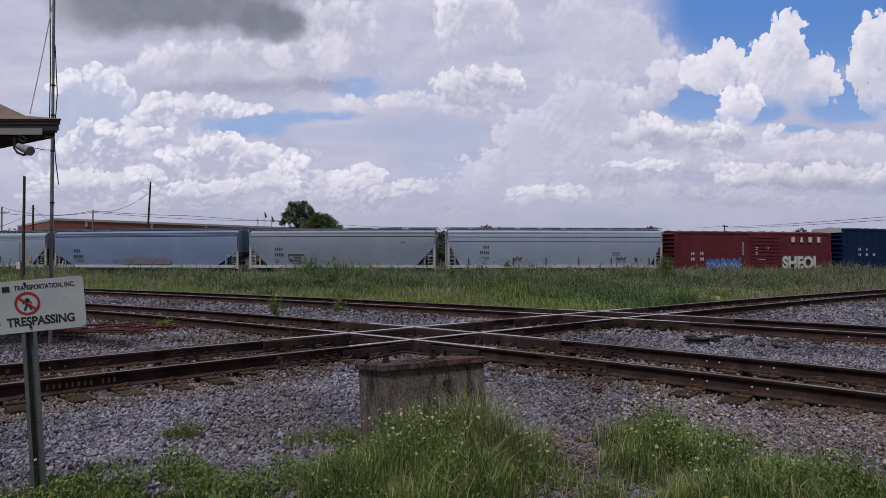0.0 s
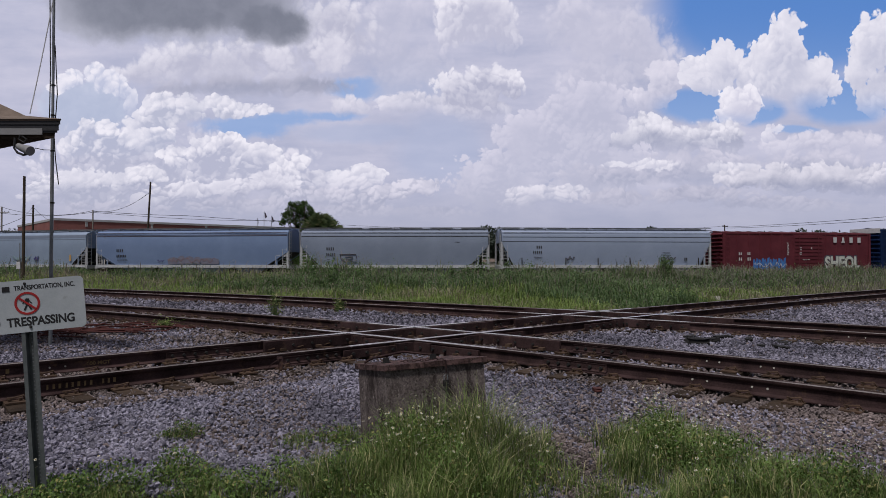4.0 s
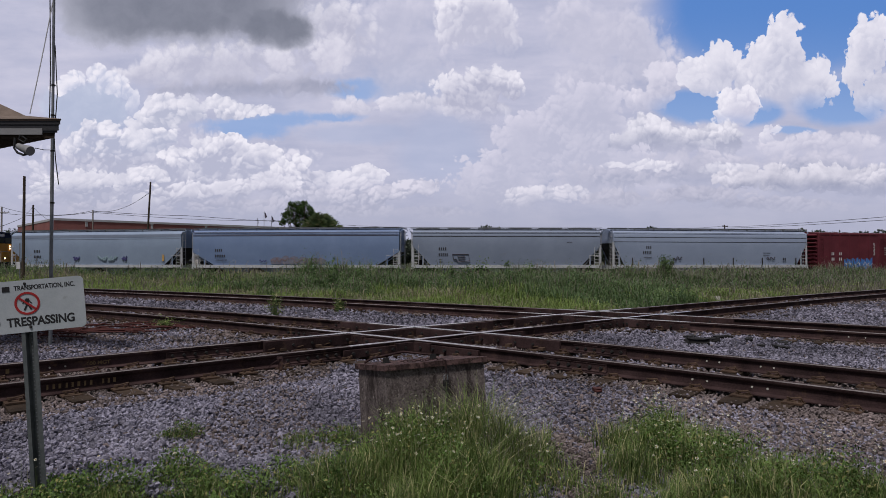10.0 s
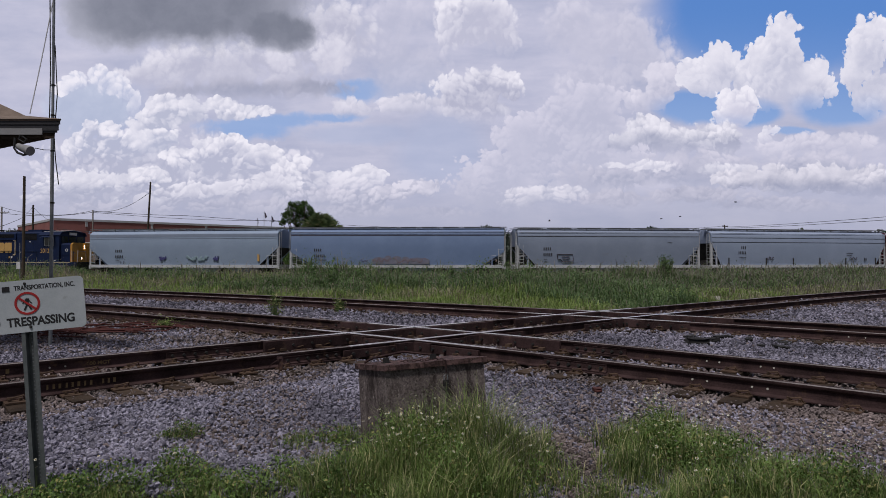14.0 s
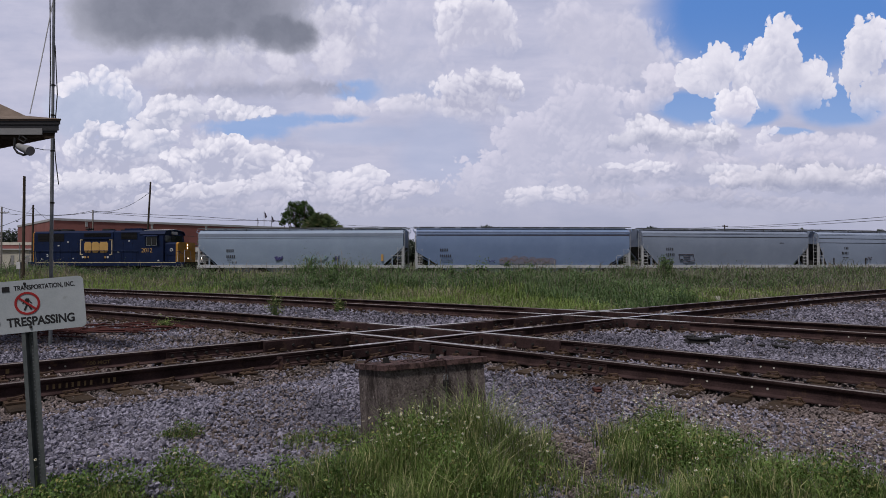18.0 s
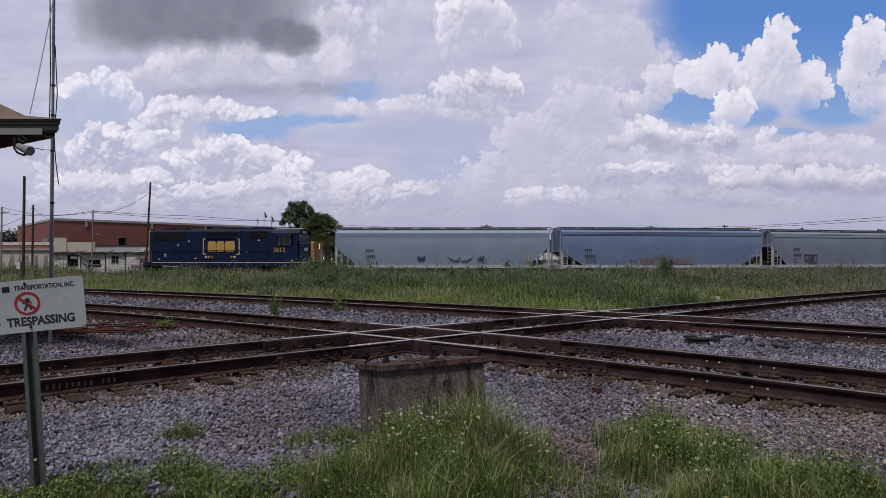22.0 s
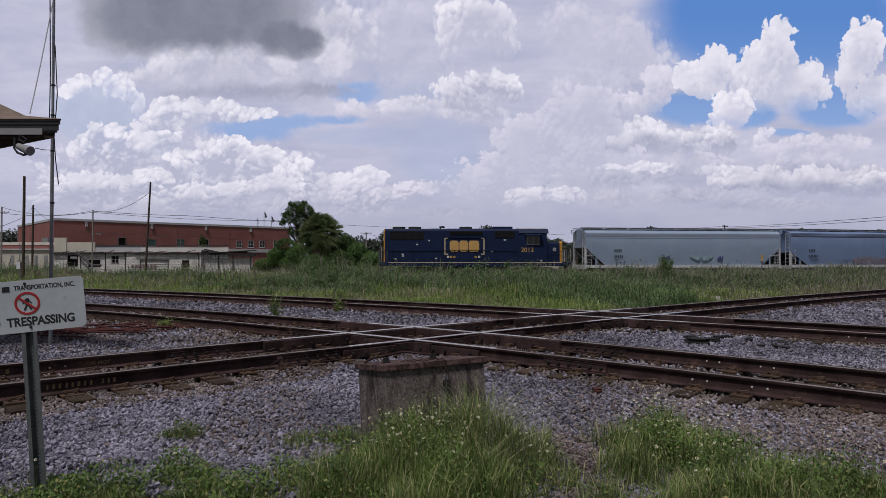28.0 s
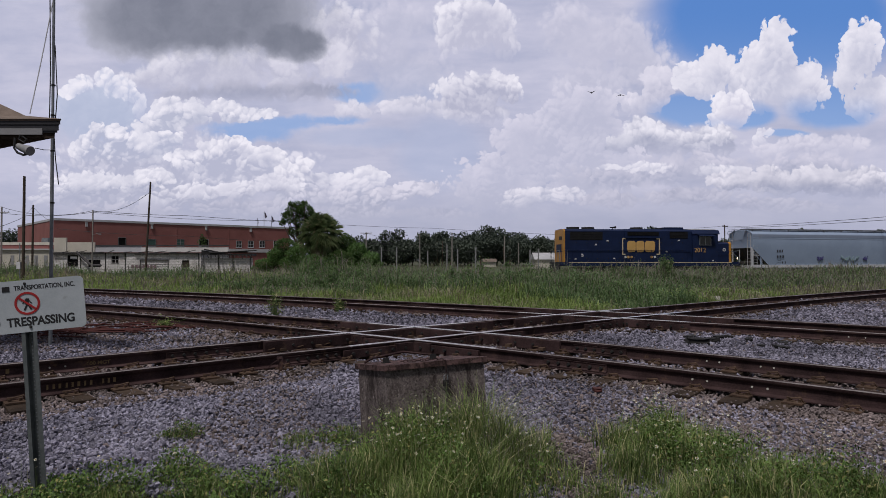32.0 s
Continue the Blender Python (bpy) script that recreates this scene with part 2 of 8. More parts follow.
def union(n, fields):
    """1 in the middle of the nearest ellipse, 0 on the joint outline, below 0 outside."""
    f = fields[0]
    for g in fields[1:]:
        m = n.put("Math")
        m.operation = "SMOOTH_MIN"
        n.plug(f, m.inputs[0])
        n.plug(g, m.inputs[1])
        m.inputs[2].default_value = 0.25
        f = m.outputs[0]
    return n.math("SUBTRACT", 1.0, f)


def drift(n, p, scale, detail, amount):
    """Moves a place about by turbulence."""
    w = n.put("TexNoise")
    n.plug(p, w.inputs["Vector"])
    w.inputs["Scale"].default_value, w.inputs["Detail"].default_value, w.inputs["Roughness"].default_value = scale, detail, 0.6
    return n.vec("ADD", p, n.vec("MULTIPLY", n.vec("SUBTRACT", w.outputs["Color"], (0.5, 0.5, 0.5)), (amount, amount, 0)))


def domes(n, q, up=0.0):
    """Height of heaped round puffs at three sizes, 0 to 1; up moves the place towards the light."""
    if up:
        q = n.vec("ADD", q, (-0.35 * up, up, 0.0))
    total = None
    for scale, share in ((1.5, 0.38), (3.7, 0.33), (9.5, 0.29)):
        v = n.put("TexVoronoi")
        v.voronoi_dimensions = "2D"
        n.plug(n.vec("ADD", q, (scale * 1.7, scale * 0.9, 0.0)), v.inputs["Vector"])
        v.feature = "SMOOTH_F1"
        v.inputs["Scale"].default_value, v.inputs["Smoothness"].default_value = scale, 0.22
        h = n.math("MULTIPLY", n.math("SUBTRACT", 1.0, n.math("MULTIPLY", v.outputs["Distance"], v.outputs["Distance"])), share)
        total = h if total is None else n.math("ADD", total, h)
    return total


def sky_material():
    n = Nodes("sky_with_cumulus")
    p0 = n.vec("MULTIPLY", n.object_place(), (10 / 3000.0, 10 / 3000.0, 0))
    p = drift(n, drift(n, p0, 0.9, 1, 0.15), 3.2, 7, 0.15)
    sep = n.put("SeparateXYZ")
    n.plug(p0, sep.inputs[0])
    up = sep.outputs["Y"]
    soft = n.noise(n.vec("MULTIPLY", p0, (1.0, 1.6, 1.0)), 0.7, 7, 0.55)
    streak = n.noise(n.vec("MULTIPLY", p, (0.45, 2.6, 1.0)), 1.0, 6, 0.6)
    fluff = n.noise(p, 2.6, 8, 0.62)
    patch = n.smooth(n.noise(p0, 1.9, 3, 0.5), 0.34, 0.60)
    # puffs flatten and crowd towards the horizon
    sp = n.put("SeparateXYZ")
    n.plug(drift(n, drift(n, drift(n, p0, 0.9, 1, 0.35), 2.8, 6, 0.30), 8.0, 4, 0.09), sp.inputs[0])
    rise = n.math("ADD", n.math("MULTIPLY", n.math("MAXIMUM", sp.outputs["Y"], -0.5), 0.30), 0.50)
    slant = n.put("CombineXYZ")
    n.plug(n.math("MULTIPLY", sp.outputs["X"], 1.05), slant.inputs["X"])
    n.plug(n.math("DIVIDE", n.math("LOGARITHM", rise, 2.71828), 0.30), slant.inputs["Y"])
    q = slant.outputs[0]
    heap = domes(n, q)
    lit_side = n.smooth(n.math("SUBTRACT", heap, domes(n, q, 0.035)), -0.09, 0.09)
    broad = n.smooth(n.math("SUBTRACT", heap, domes(n, q, 0.22)), -0.30, 0.30)
    relief = n.math("ADD", n.math("MULTIPLY", lit_side, 0.40), n.math("MULTIPLY", broad, 0.60))
    ragged = n.math("SUBTRACT", heap, 0.80)
    # high veil of thin cloud, with blue gaps
    col = n.mix(n.math("ADD", n.math("MULTIPLY", n.smooth(soft, 0.28, 0.72), 0.5), n.math("MULTIPLY", n.smooth(streak, 0.25, 0.75), 0.5)), lin(172, 178, 201), lin(211, 210, 224))
    blue = n.mix(n.smooth(up, 1.2, 4.2), lin(152, 180, 220), lin(92, 138, 202))
    wide = union(n, [blob(n, p, *a) for a in ((5.5, 3.97, 2.23, 1.16), (4.21, 2.46, 0.85, 0.29), (6.39, 2.54, 0.8, 0.38), (4.96, 2.41, 0.54, 0.23))])
    col = n.mix(n.smooth(wide, -0.20, 0.30), col, blue)
    slits = union(n, [blob(n, p, *a) for a in ((-3.16, 2.12, 1.03, 0.27), (-2.54, 2.25, 0.62, 0.18), (-1.42, 2.77, 0.54, 0.23), (-1.73, 2.29, 0.62, 0.11), (5.68, 2.09, 0.54, 0.08))])
    col = n.mix(n.math("MULTIPLY", n.smooth(n.math("ADD", slits, n.math("ADD", n.math("MULTIPLY", n.math("SUBTRACT", streak, 0.5), 1.3), n.math("MULTIPLY", n.math("SUBTRACT", fluff, 0.5), 1.1))), -0.02, 0.60), 0.78), col, lin(138, 172, 218))
    pale = union(n, [blob(n, p, *a) for a in ((-0.04, 1.74, 0.76, 0.62), (-1.29, 2.01, 0.98, 0.18), (-5.48, 2.37, 0.8, 0.54), (-0.57, 2.86, 0.62, 0.4))])
    col = n.mix(n.math("MULTIPLY", n.smooth(pale, -0.30, 0.45), 0.60), col, lin(174, 185, 211))

    def layer(col, heaps, top, base, edge=0.12, cover=0.95, rough=1.0, crisp=0.5, lift=0.24, wool=0.7):
        """One bank of heaps over what is behind it: lit along its upper sides, grey towards its base."""
        bumps = n.math("ADD", n.math("MULTIPLY", ragged, 1.3), n.math("MULTIPLY", n.math("SUBTRACT", fluff, 0.5), wool))
        f = n.math("ADD", n.math("MULTIPLY", bumps, rough), union(n, [blob(n, p, *a) for a in heaps]))
        g = union(n, [blob(n, p, *a, -0.08, lift) for a in heaps])
        rim = n.smooth(n.math("ADD", g, n.math("MULTIPLY", n.math("SUBTRACT", soft, 0.5), 0.9)), 0.50, -0.35)
        detail = n.math("MULTIPLY", n.math("SUBTRACT", relief, 0.5), n.math("ADD", n.math("MULTIPLY", patch, crisp * 1.15), crisp * 0.22))
        tone = n.math("ADD", n.math("ADD", n.math("MULTIPLY", rim, 0.60), 0.10), n.math("ADD", detail, n.math("MULTIPLY", n.math("SUBTRACT", fluff, 0.5), 1.1)), clamp=True)
        low = min(a[1] - a[3] for a in heaps)
        foot = n.smooth(n.math("ADD", sep.outputs["Y"], n.math("MULTIPLY", soft, 0.3)), low + 0.02, low + 0.40 + 0.6 * min(a[3] for a in heaps))
        return n.mix(n.math("MULTIPLY", n.math("MULTIPLY", n.smooth(f, 0.0, edge), cover), foot), col, n.mix(tone, base, top))

    white, grey, dim = lin(243, 241, 246), lin(178, 182, 201), lin(162, 167, 188)
    # upper middle, soft and thick, under the rain cloud
    col = layer(col, ((-1.29, 3.57, 1.07, 0.62), (-0.57, 3.12, 0.8, 0.54), (-0.84, 3.93, 0.98, 0.36)), lin(220, 218, 230), lin(192, 194, 211), 0.5, 0.75, 1.0, 0.35)
    col = layer(col, ((-4.05, 3.12, 1.07, 0.45), (-2.8, 3.21, 1.07, 0.54), (-1.87, 3.62, 0.85, 0.76), (-4.86, 2.99, 0.62, 0.27)), white, lin(190, 191, 207), 0.45, 0.92, 1.1, 0.28)
    col = layer(col, ((-3.25, 2.77, 1.34, 0.2), (-2.13, 2.77, 0.85, 0.23), (-4.32, 2.7, 0.54, 0.11)), lin(196, 196, 210), lin(158, 162, 180), 0.6, 0.85, 1.3, 0.4, 0.1)
    col = layer(col, ((-1.73, 3.3, 0.45, 0.45), (-2.71, 3.26, 0.45, 0.27)), white, lin(214, 213, 225), 0.5, 0.7, 1.0, 0.28)
    col = layer(col, ((-0.57, 2.48, 0.67, 0.18), (-1.46, 2.46, 0.49, 0.18), (0.05, 2.46, 0.54, 0.16)), lin(236, 233, 240), lin(178, 182, 200), 0.30, 0.9, 1.0, 0.6)
    col = layer(col, ((0.63, 3.75, 0.62, 0.43), (0.14, 3.71, 0.36, 0.36), (0.95, 3.57, 0.34, 0.32), (0.5, 4.06, 0.62, 0.27)), white, lin(194, 195, 211), 0.25, 0.92, 1.1, 0.7)
    col = layer(col, ((0.63, 2.81, 0.52, 0.41), (0.28, 2.68, 0.43, 0.36), (0.99, 2.81, 0.32, 0.3), (0.59, 2.41, 0.62, 0.21)), white, lin(182, 184, 202), 0.18, 0.95, 1.1, 0.55)
    # the tall heap by the mast
    col = layer(col, ((-5.57, 2.46, 0.67, 0.62), (-6.02, 2.41, 0.54, 0.67)), lin(208, 214, 229), lin(182, 192, 213), 0.5, 0.85, 0.8, 0.2)
    col = layer(col, ((-5.91, 2.91, 0.25, 0.16), (-5.57, 3.02, 0.21, 0.15), (-5.23, 2.84, 0.29, 0.18), (-4.96, 2.57, 0.14, 0.27), (-6.15, 2.77, 0.2, 0.12), (-5.41, 2.93, 0.21, 0.16), (-5.09, 2.72, 0.18, 0.18)), white, lin(196, 202, 221), 0.20, 0.95, 1.1, 1.0)
    # crisp cumulus over the blue
    col = layer(col, ((2.73, 3.57, 0.98, 0.67), (3.27, 3.12, 0.62, 0.62), (2.46, 2.86, 0.71, 0.45), (2.11, 3.75, 0.62, 0.54)), lin(222, 220, 231), lin(196, 197, 213), 0.5, 0.85, 1.0, 0.4)
    col = layer(col, ((3.54, 2.86, 0.38, 0.38), (3.27, 2.54, 0.45, 0.23)), lin(232, 229, 238), lin(196, 197, 213), 0.16, 0.92, 1.0, 0.6)
    col = layer(col, ((6.88, 3.44, 0.36, 0.52), (6.66, 3.08, 0.32, 0.4), (7.02, 2.68, 0.4, 0.4)), white, lin(200, 202, 217), 0.07, 1.0, 0.9, 0.42, 0.42, 0.45)
    col = layer(col, ((5.5, 3.55, 0.3, 0.41), (5.37, 3.17, 0.55, 0.46), (5.86, 2.9, 0.52, 0.41), (5.07, 2.9, 0.46, 0.45), (4.45, 3.14, 0.38, 0.41), (4.21, 2.96, 0.39, 0.34), (4.03, 2.99, 0.3, 0.29), (5.5, 2.68, 0.8, 0.3)), white, lin(200, 202, 217), 0.07, 1.0, 0.85, 0.420, 0.40, 0.45)
    col = layer(col, ((4.71, 2.52, 0.36, 0.3), (4.61, 2.28, 0.32, 0.21)), white, lin(206, 206, 221), 0.10, 1.0, 0.9, 0.8)
    col = layer(col, ((5.28, 2.12, 0.18, 0.12), (5.19, 1.98, 0.14, 0.12)), white, lin(206, 206, 221), 0.14, 0.95, 1.1, 0.7)
    # the grey shoulder in the middle, then banks down to the horizon
    col = layer(col, ((3.27, 2.07, 0.43, 0.25), (3.85, 1.92, 0.71, 0.3), (2.78, 1.89, 0.8, 0.25), (4.52, 1.94, 0.46, 0.29)), white, lin(170, 174, 193), 0.20, 0.95, 1.0, 0.6)
    col = layer(col, ((6.21, 1.88, 0.85, 0.23), (5.5, 1.8, 0.54, 0.16)), lin(230, 227, 236), lin(190, 191, 208), 0.30, 0.85, 1.0, 0.5)
    col = layer(col, ((1.66, 1.88, 0.85, 0.67), (2.29, 2.23, 0.71, 0.67), (0.9, 1.25, 0.8, 0.58), (2.46, 1.43, 1.07, 0.49), (1.08, 1.96, 0.3, 0.25)), lin(220, 218, 230), lin(192, 194, 211), 0.10, 0.93, 0.9, 0.5)
    col = layer(col, ((4.16, 1.43, 1.43, 0.36), (5.95, 1.43, 1.25, 0.36), (2.82, 1.34, 1.16, 0.29)), lin(215, 213, 225), lin(172, 176, 195), 0.4, 0.85, 1.0, 0.5)
    col = layer(col, ((3.27, 1.5, 0.46, 0.12), (2.73, 1.52, 0.27, 0.08), (4.61, 1.45, 0.54, 0.11)), white, lin(200, 201, 216), 0.30, 0.92, 1.0, 0.8)
    col = layer(col, ((6.21, 1.27, 1.07, 0.27), (5.37, 1.32, 0.54, 0.23), (6.93, 1.27, 0.62, 0.29), (4.7, 1.27, 0.45, 0.18)), lin(240, 237, 243), lin(152, 157, 178), 0.16, 0.95, 1.0, 0.5)
    col = layer(col, ((1.62, 1.03, 0.62, 0.15), (2.02, 1.09, 0.36, 0.12), (1.17, 0.91, 0.45, 0.08)), lin(242, 239, 245), grey, 0.25, 0.92, 1.0, 0.8)
    col = layer(col, ((3.98, 1.03, 0.98, 0.16), (2.82, 0.98, 0.71, 0.14), (5.5, 0.88, 1.25, 0.14)), lin(212, 210, 222), lin(160, 164, 184), 0.35, 0.85, 1.0, 0.6)
    # the bank over the brick hall
    col = layer(col, ((-4.5, 1.34, 2.32, 0.76), (-2, 1.03, 1.34, 0.45), (-3.16, 1.38, 1.34, 0.49), (-5.3, 1.56, 0.98, 0.62)), lin(230, 228, 237), lin(184, 187, 205), 0.30, 0.92, 1.0, 0.9)
    col = layer(col, ((-4.5, 2.37, 0.41, 0.3), (-4.1, 2.46, 0.39, 0.21), (-3.65, 2.52, 0.32, 0.14), (-4.72, 2.14, 0.36, 0.27), (-3.25, 2.41, 0.54, 0.14)), white, lin(188, 192, 209), 0.16, 0.95, 1.1, 0.8)
    col = layer(col, ((-5.66, 2.11, 0.18, 0.21), (-5.41, 2.07, 0.23, 0.2), (-5.79, 1.83, 0.3, 0.25), (-5.21, 1.77, 0.54, 0.25), (-4.63, 1.88, 0.45, 0.25)), white, lin(184, 189, 208), 0.09, 0.97, 1.0, 0.9)
    col = layer(col, ((-3.38, 1.86, 0.27, 0.2), (-3.79, 1.77, 0.38, 0.2), (-4.23, 1.7, 0.36, 0.16), (-2.98, 1.68, 0.38, 0.2), (-2.7, 1.64, 0.2, 0.18), (-3.43, 1.52, 0.98, 0.29)), white, lin(186, 189, 207), 0.08, 0.98, 0.9, 1.0)
    col = layer(col, ((-2.26, 1.54, 0.18, 0.13), (-2.49, 1.41, 0.3, 0.18), (-1.87, 1.32, 0.36, 0.14), (-1.29, 1.43, 0.2, 0.12), (-1.15, 1.36, 0.32, 0.11), (-1.55, 1.27, 0.45, 0.12)), white, lin(188, 190, 207), 0.10, 0.95, 1.0, 0.9)
    col = layer(col, ((-5.84, 1.25, 0.54, 0.23), (-6.29, 1.07, 0.54, 0.21), (-4.95, 1.32, 0.71, 0.18)), white, grey, 0.16, 0.92, 1.0, 0.8)
    col = layer(col, ((-4.05, 1.12, 0.54, 0.14), (-3.25, 1.16, 0.45, 0.16), (-2.71, 1.23, 0.45, 0.18), (-4.59, 0.98, 0.62, 0.14)), lin(242, 240, 246), lin(182, 184, 202), 0.16, 0.93, 1.1, 0.9)
    col = layer(col, ((-1.91, 1.03, 0.62, 0.14), (-0.84, 1.09, 0.41, 0.12), (-1.29, 0.96, 0.62, 0.12), (-0.39, 1.16, 0.36, 0.14)), lin(232, 229, 238), dim, 0.18, 0.93, 1.1, 0.9)
    col = layer(col, ((-3.07, 0.88, 1.16, 0.13), (-1.64, 0.79, 0.98, 0.12), (-5.21, 0.79, 1.07, 0.14), (-0.21, 0.76, 0.8, 0.12)), lin(216, 214, 226), dim, 0.3, 0.85, 1.1, 0.7)
    # haze low down
    col = n.mix(n.math("MULTIPLY", n.smooth(up, 1.5, 0.35), 0.66), col, lin(169, 173, 191))
    e = n.put("Emission")
    n.plug(n.vec("MULTIPLY", col, (0.95, 0.96, 0.985)), e.inputs["Color"])
    # the sheet ends softly far outside the view
    fade = n.math("MULTIPLY", n.smooth(n.math("ABSOLUTE", sep.outputs["X"]), 13.0, 9.5), n.smooth(up, 8.0, 5.2))
    t = n.put("BsdfTransparent")
    m = n.put("MixShader")
    n.plug(fade, m.inputs["Fac"])
    n.tree.links.new(t.outputs[0], m.inputs[1])
    n.tree.links.new(e.outputs[0], m.inputs[2])
    n.tree.links.new(m.outputs[0], n.out.inputs["Surface"])
    return n.mat


def dark_cloud_material():
    n = Nodes("dark_rain_cloud")
    p0 = n.vec("MULTIPLY", n.object_place(), (10 / 1500.0, 10 / 1500.0, 0))
    p = drift(n, drift(n, p0, 0.8, 2, 0.40), 2.4, 7, 0.36)
    body = union(n, [blob(n, p, *a) for a in ((-4.32, 4.38, 2.41, 0.94), (-2.89, 3.88, 0.82, 0.43), (-5.04, 4.06, 1.34, 0.55), (-2.49, 3.84, 0.43, 0.36), (-4.05, 3.84, 0.98, 0.34))])
    wisp = n.noise(p, 1.1, 7, 0.6)
    broad = n.noise(p0, 0.8, 4, 0.5)
    core = n.smooth(n.math("ADD", body, n.math("MULTIPLY", n.math("SUBTRACT", broad, 0.5), 0.4)), 0.0, 0.60)
    col = n.mix(n.math("ADD", n.math("MULTIPLY", core, 0.75), n.math("MULTIPLY", n.smooth(wisp, 0.7, 0.3), 0.25)), lin(176, 179, 193), lin(120, 125, 139))
    e = n.put("Emission")
    n.plug(col, e.inputs["Color"])
    t = n.put("BsdfTransparent")
    m = n.put("MixShader")
    n.plug(n.math("MULTIPLY", n.smooth(n.math("ADD", body, n.math("MULTIPLY", n.math("SUBTRACT", wisp, 0.5), 0.95)), -0.06, 0.42), 0.96), m.inputs["Fac"])
    n.tree.links.new(t.outputs[0], m.inputs[1])
    n.tree.links.new(e.outputs[0], m.inputs[2])
    n.tree.links.new(m.outputs[0], n.out.inputs["Surface"])
    return n.mat


def cloud_sheet(name, far, half, low, high, mat, label):
    bm = bmesh.new()
    prism(bm, [(-half, low), (half, low), (half, high), (-half, high)], 2, 0, 1.0)
    ob = part(name, bm, mat)
    ob.matrix_basis = pose(0, far, EYE_H, 90)
    mat.cycles.emission_sampling = "NONE"
    return tagged(ob, label, "sky", kind="structure")


cumulus_sheet = cloud_sheet("backdrop", 3000.0, 3900.0, -120.0, 2400.0, sky_material(), "summer sky with white cumulus banks and blue gaps")
dark_sheet = cloud_sheet("backdrop", 1500.0, 1650.0, 250.0, 1000.0, dark_cloud_material(), "dark grey rain cloud drifting away overhead")


# ---- the three tracks of the diamond ----
class Track:
    """A track that bends gently: a point of its middle line at x = 0, a heading, a curvature."""
    def __init__(self, y0, turn, bend, lo, hi):
        self.y0, self.c, self.s, self.k, self.lo, self.hi = y0, math.cos(turn), math.sin(turn), bend, lo, hi

    def side(self, along):
        a = min(max(along, self.lo), self.hi)
        return self.k * a * a / 2 + self.k * a * (along - a)

    def at(self, along, off):
        q = self.side(along) + off
        return (along * self.c - q * self.s, self.y0 + along * self.s + q * self.c)

    def heading(self, along):
        a = min(max(along, self.lo), self.hi)
        return math.degrees(math.atan2(self.s, self.c) + math.atan(self.k * a))

    def local(self, x, y):
        along = x * self.c + (y - self.y0) * self.s
        a = np.clip(along, self.lo, self.hi)
        return along, -x * self.s + (y - self.y0) * self.c - (self.k * a * a / 2 + self.k * a * (along - a))


TP = Track(11.896, 0.7127, -0.0038, -12, 26)
TQ = Track(11.059, -0.6779, -0.0132, -18, 12)
TR = Track(18.247, -0.6132, -0.0067, -24, 14)
HALF = 1.505 / 2


def ground_z(x, y):
    """Lie of the land: ballast by the tracks, a dip in the field, lower ground under the train."""
    _, nr = TR.local(x, y)
    _, np_ = TP.local(x, y)
    d = np.minimum(nr, np_)
    fall = np.clip((d - 13) / 12, 0, 1)
    z = -0.02 - 0.55 * fall * fall * (3 - 2 * fall)
    z = z + 0.02 * np.sin(1.7 * x + 0.6) * np.sin(1.3 * y) * (d < 1.3)
    z = z + 0.10 * np.clip((6.6 - y) / 3.0, 0, 1) * np.exp(-((x + 2.4) / 1.6) ** 2)
    near = np.minimum(np.abs(TP.local(x, y)[1]), np.minimum(np.abs(TQ.local(x, y)[1]), np.abs(nr)))
    return z - 0.045 * np.clip((near - 1.35) / 1.2, 0, 1) - 0.045 * (near < 1.45)


def ground_material():
    n = Nodes("gravel_and_field_soil")
    p = n.ground_place()
    sep = n.put("SeparateXYZ")
    n.plug(p, sep.inputs[0])
    x, y = sep.outputs["X"], sep.outputs["Y"]

    def off(t):
        return n.math("ADD", n.math("MULTIPLY", x, -t.s), n.math("MULTIPLY", n.math("SUBTRACT", y, t.y0), t.c))
    d = n.math("MINIMUM", off(TR), off(TP))
    d = n.math("ADD", d, n.math("MULTIPLY", n.math("SUBTRACT", n.noise(p, 0.8, 5), 0.5), 1.6))
    field = n.smooth(d, 0.9, 1.7)
    v = n.put("TexVoronoi")
    n.plug(p, v.inputs["Vector"])
    v.inputs["Scale"].default_value = 21
    # gravel near black: the shade between ballast stones is put into its colour
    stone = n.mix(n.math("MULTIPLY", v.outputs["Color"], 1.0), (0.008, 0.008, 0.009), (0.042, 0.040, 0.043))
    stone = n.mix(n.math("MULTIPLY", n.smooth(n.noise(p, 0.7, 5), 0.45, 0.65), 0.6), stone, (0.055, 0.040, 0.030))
    grass = n.mix(n.noise(p, 0.6, 6, 0.65), (0.025, 0.035, 0.012), (0.075, 0.07, 0.03))
    near = n.smooth(n.math("ADD", y, n.math("MULTIPLY", n.noise(p, 1.4, 4), 2.4)), 6.9, 5.9)
    soil = n.mix(n.noise(p, 9, 5, 0.65), (0.020, 0.018, 0.010), (0.060, 0.050, 0.030))
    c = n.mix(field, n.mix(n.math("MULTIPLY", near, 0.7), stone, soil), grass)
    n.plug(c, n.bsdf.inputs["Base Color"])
    n.bsdf.inputs["Roughness"].default_value = 0.93
    b = n.put("Bump")
    b.inputs["Strength"].default_value, b.inputs["Distance"].default_value = 0.7, 0.03
    n.plug(v.outputs["Distance"], b.inputs["Height"])
    n.plug(b.outputs["Normal"], n.bsdf.inputs["Normal"])
    return n.mat


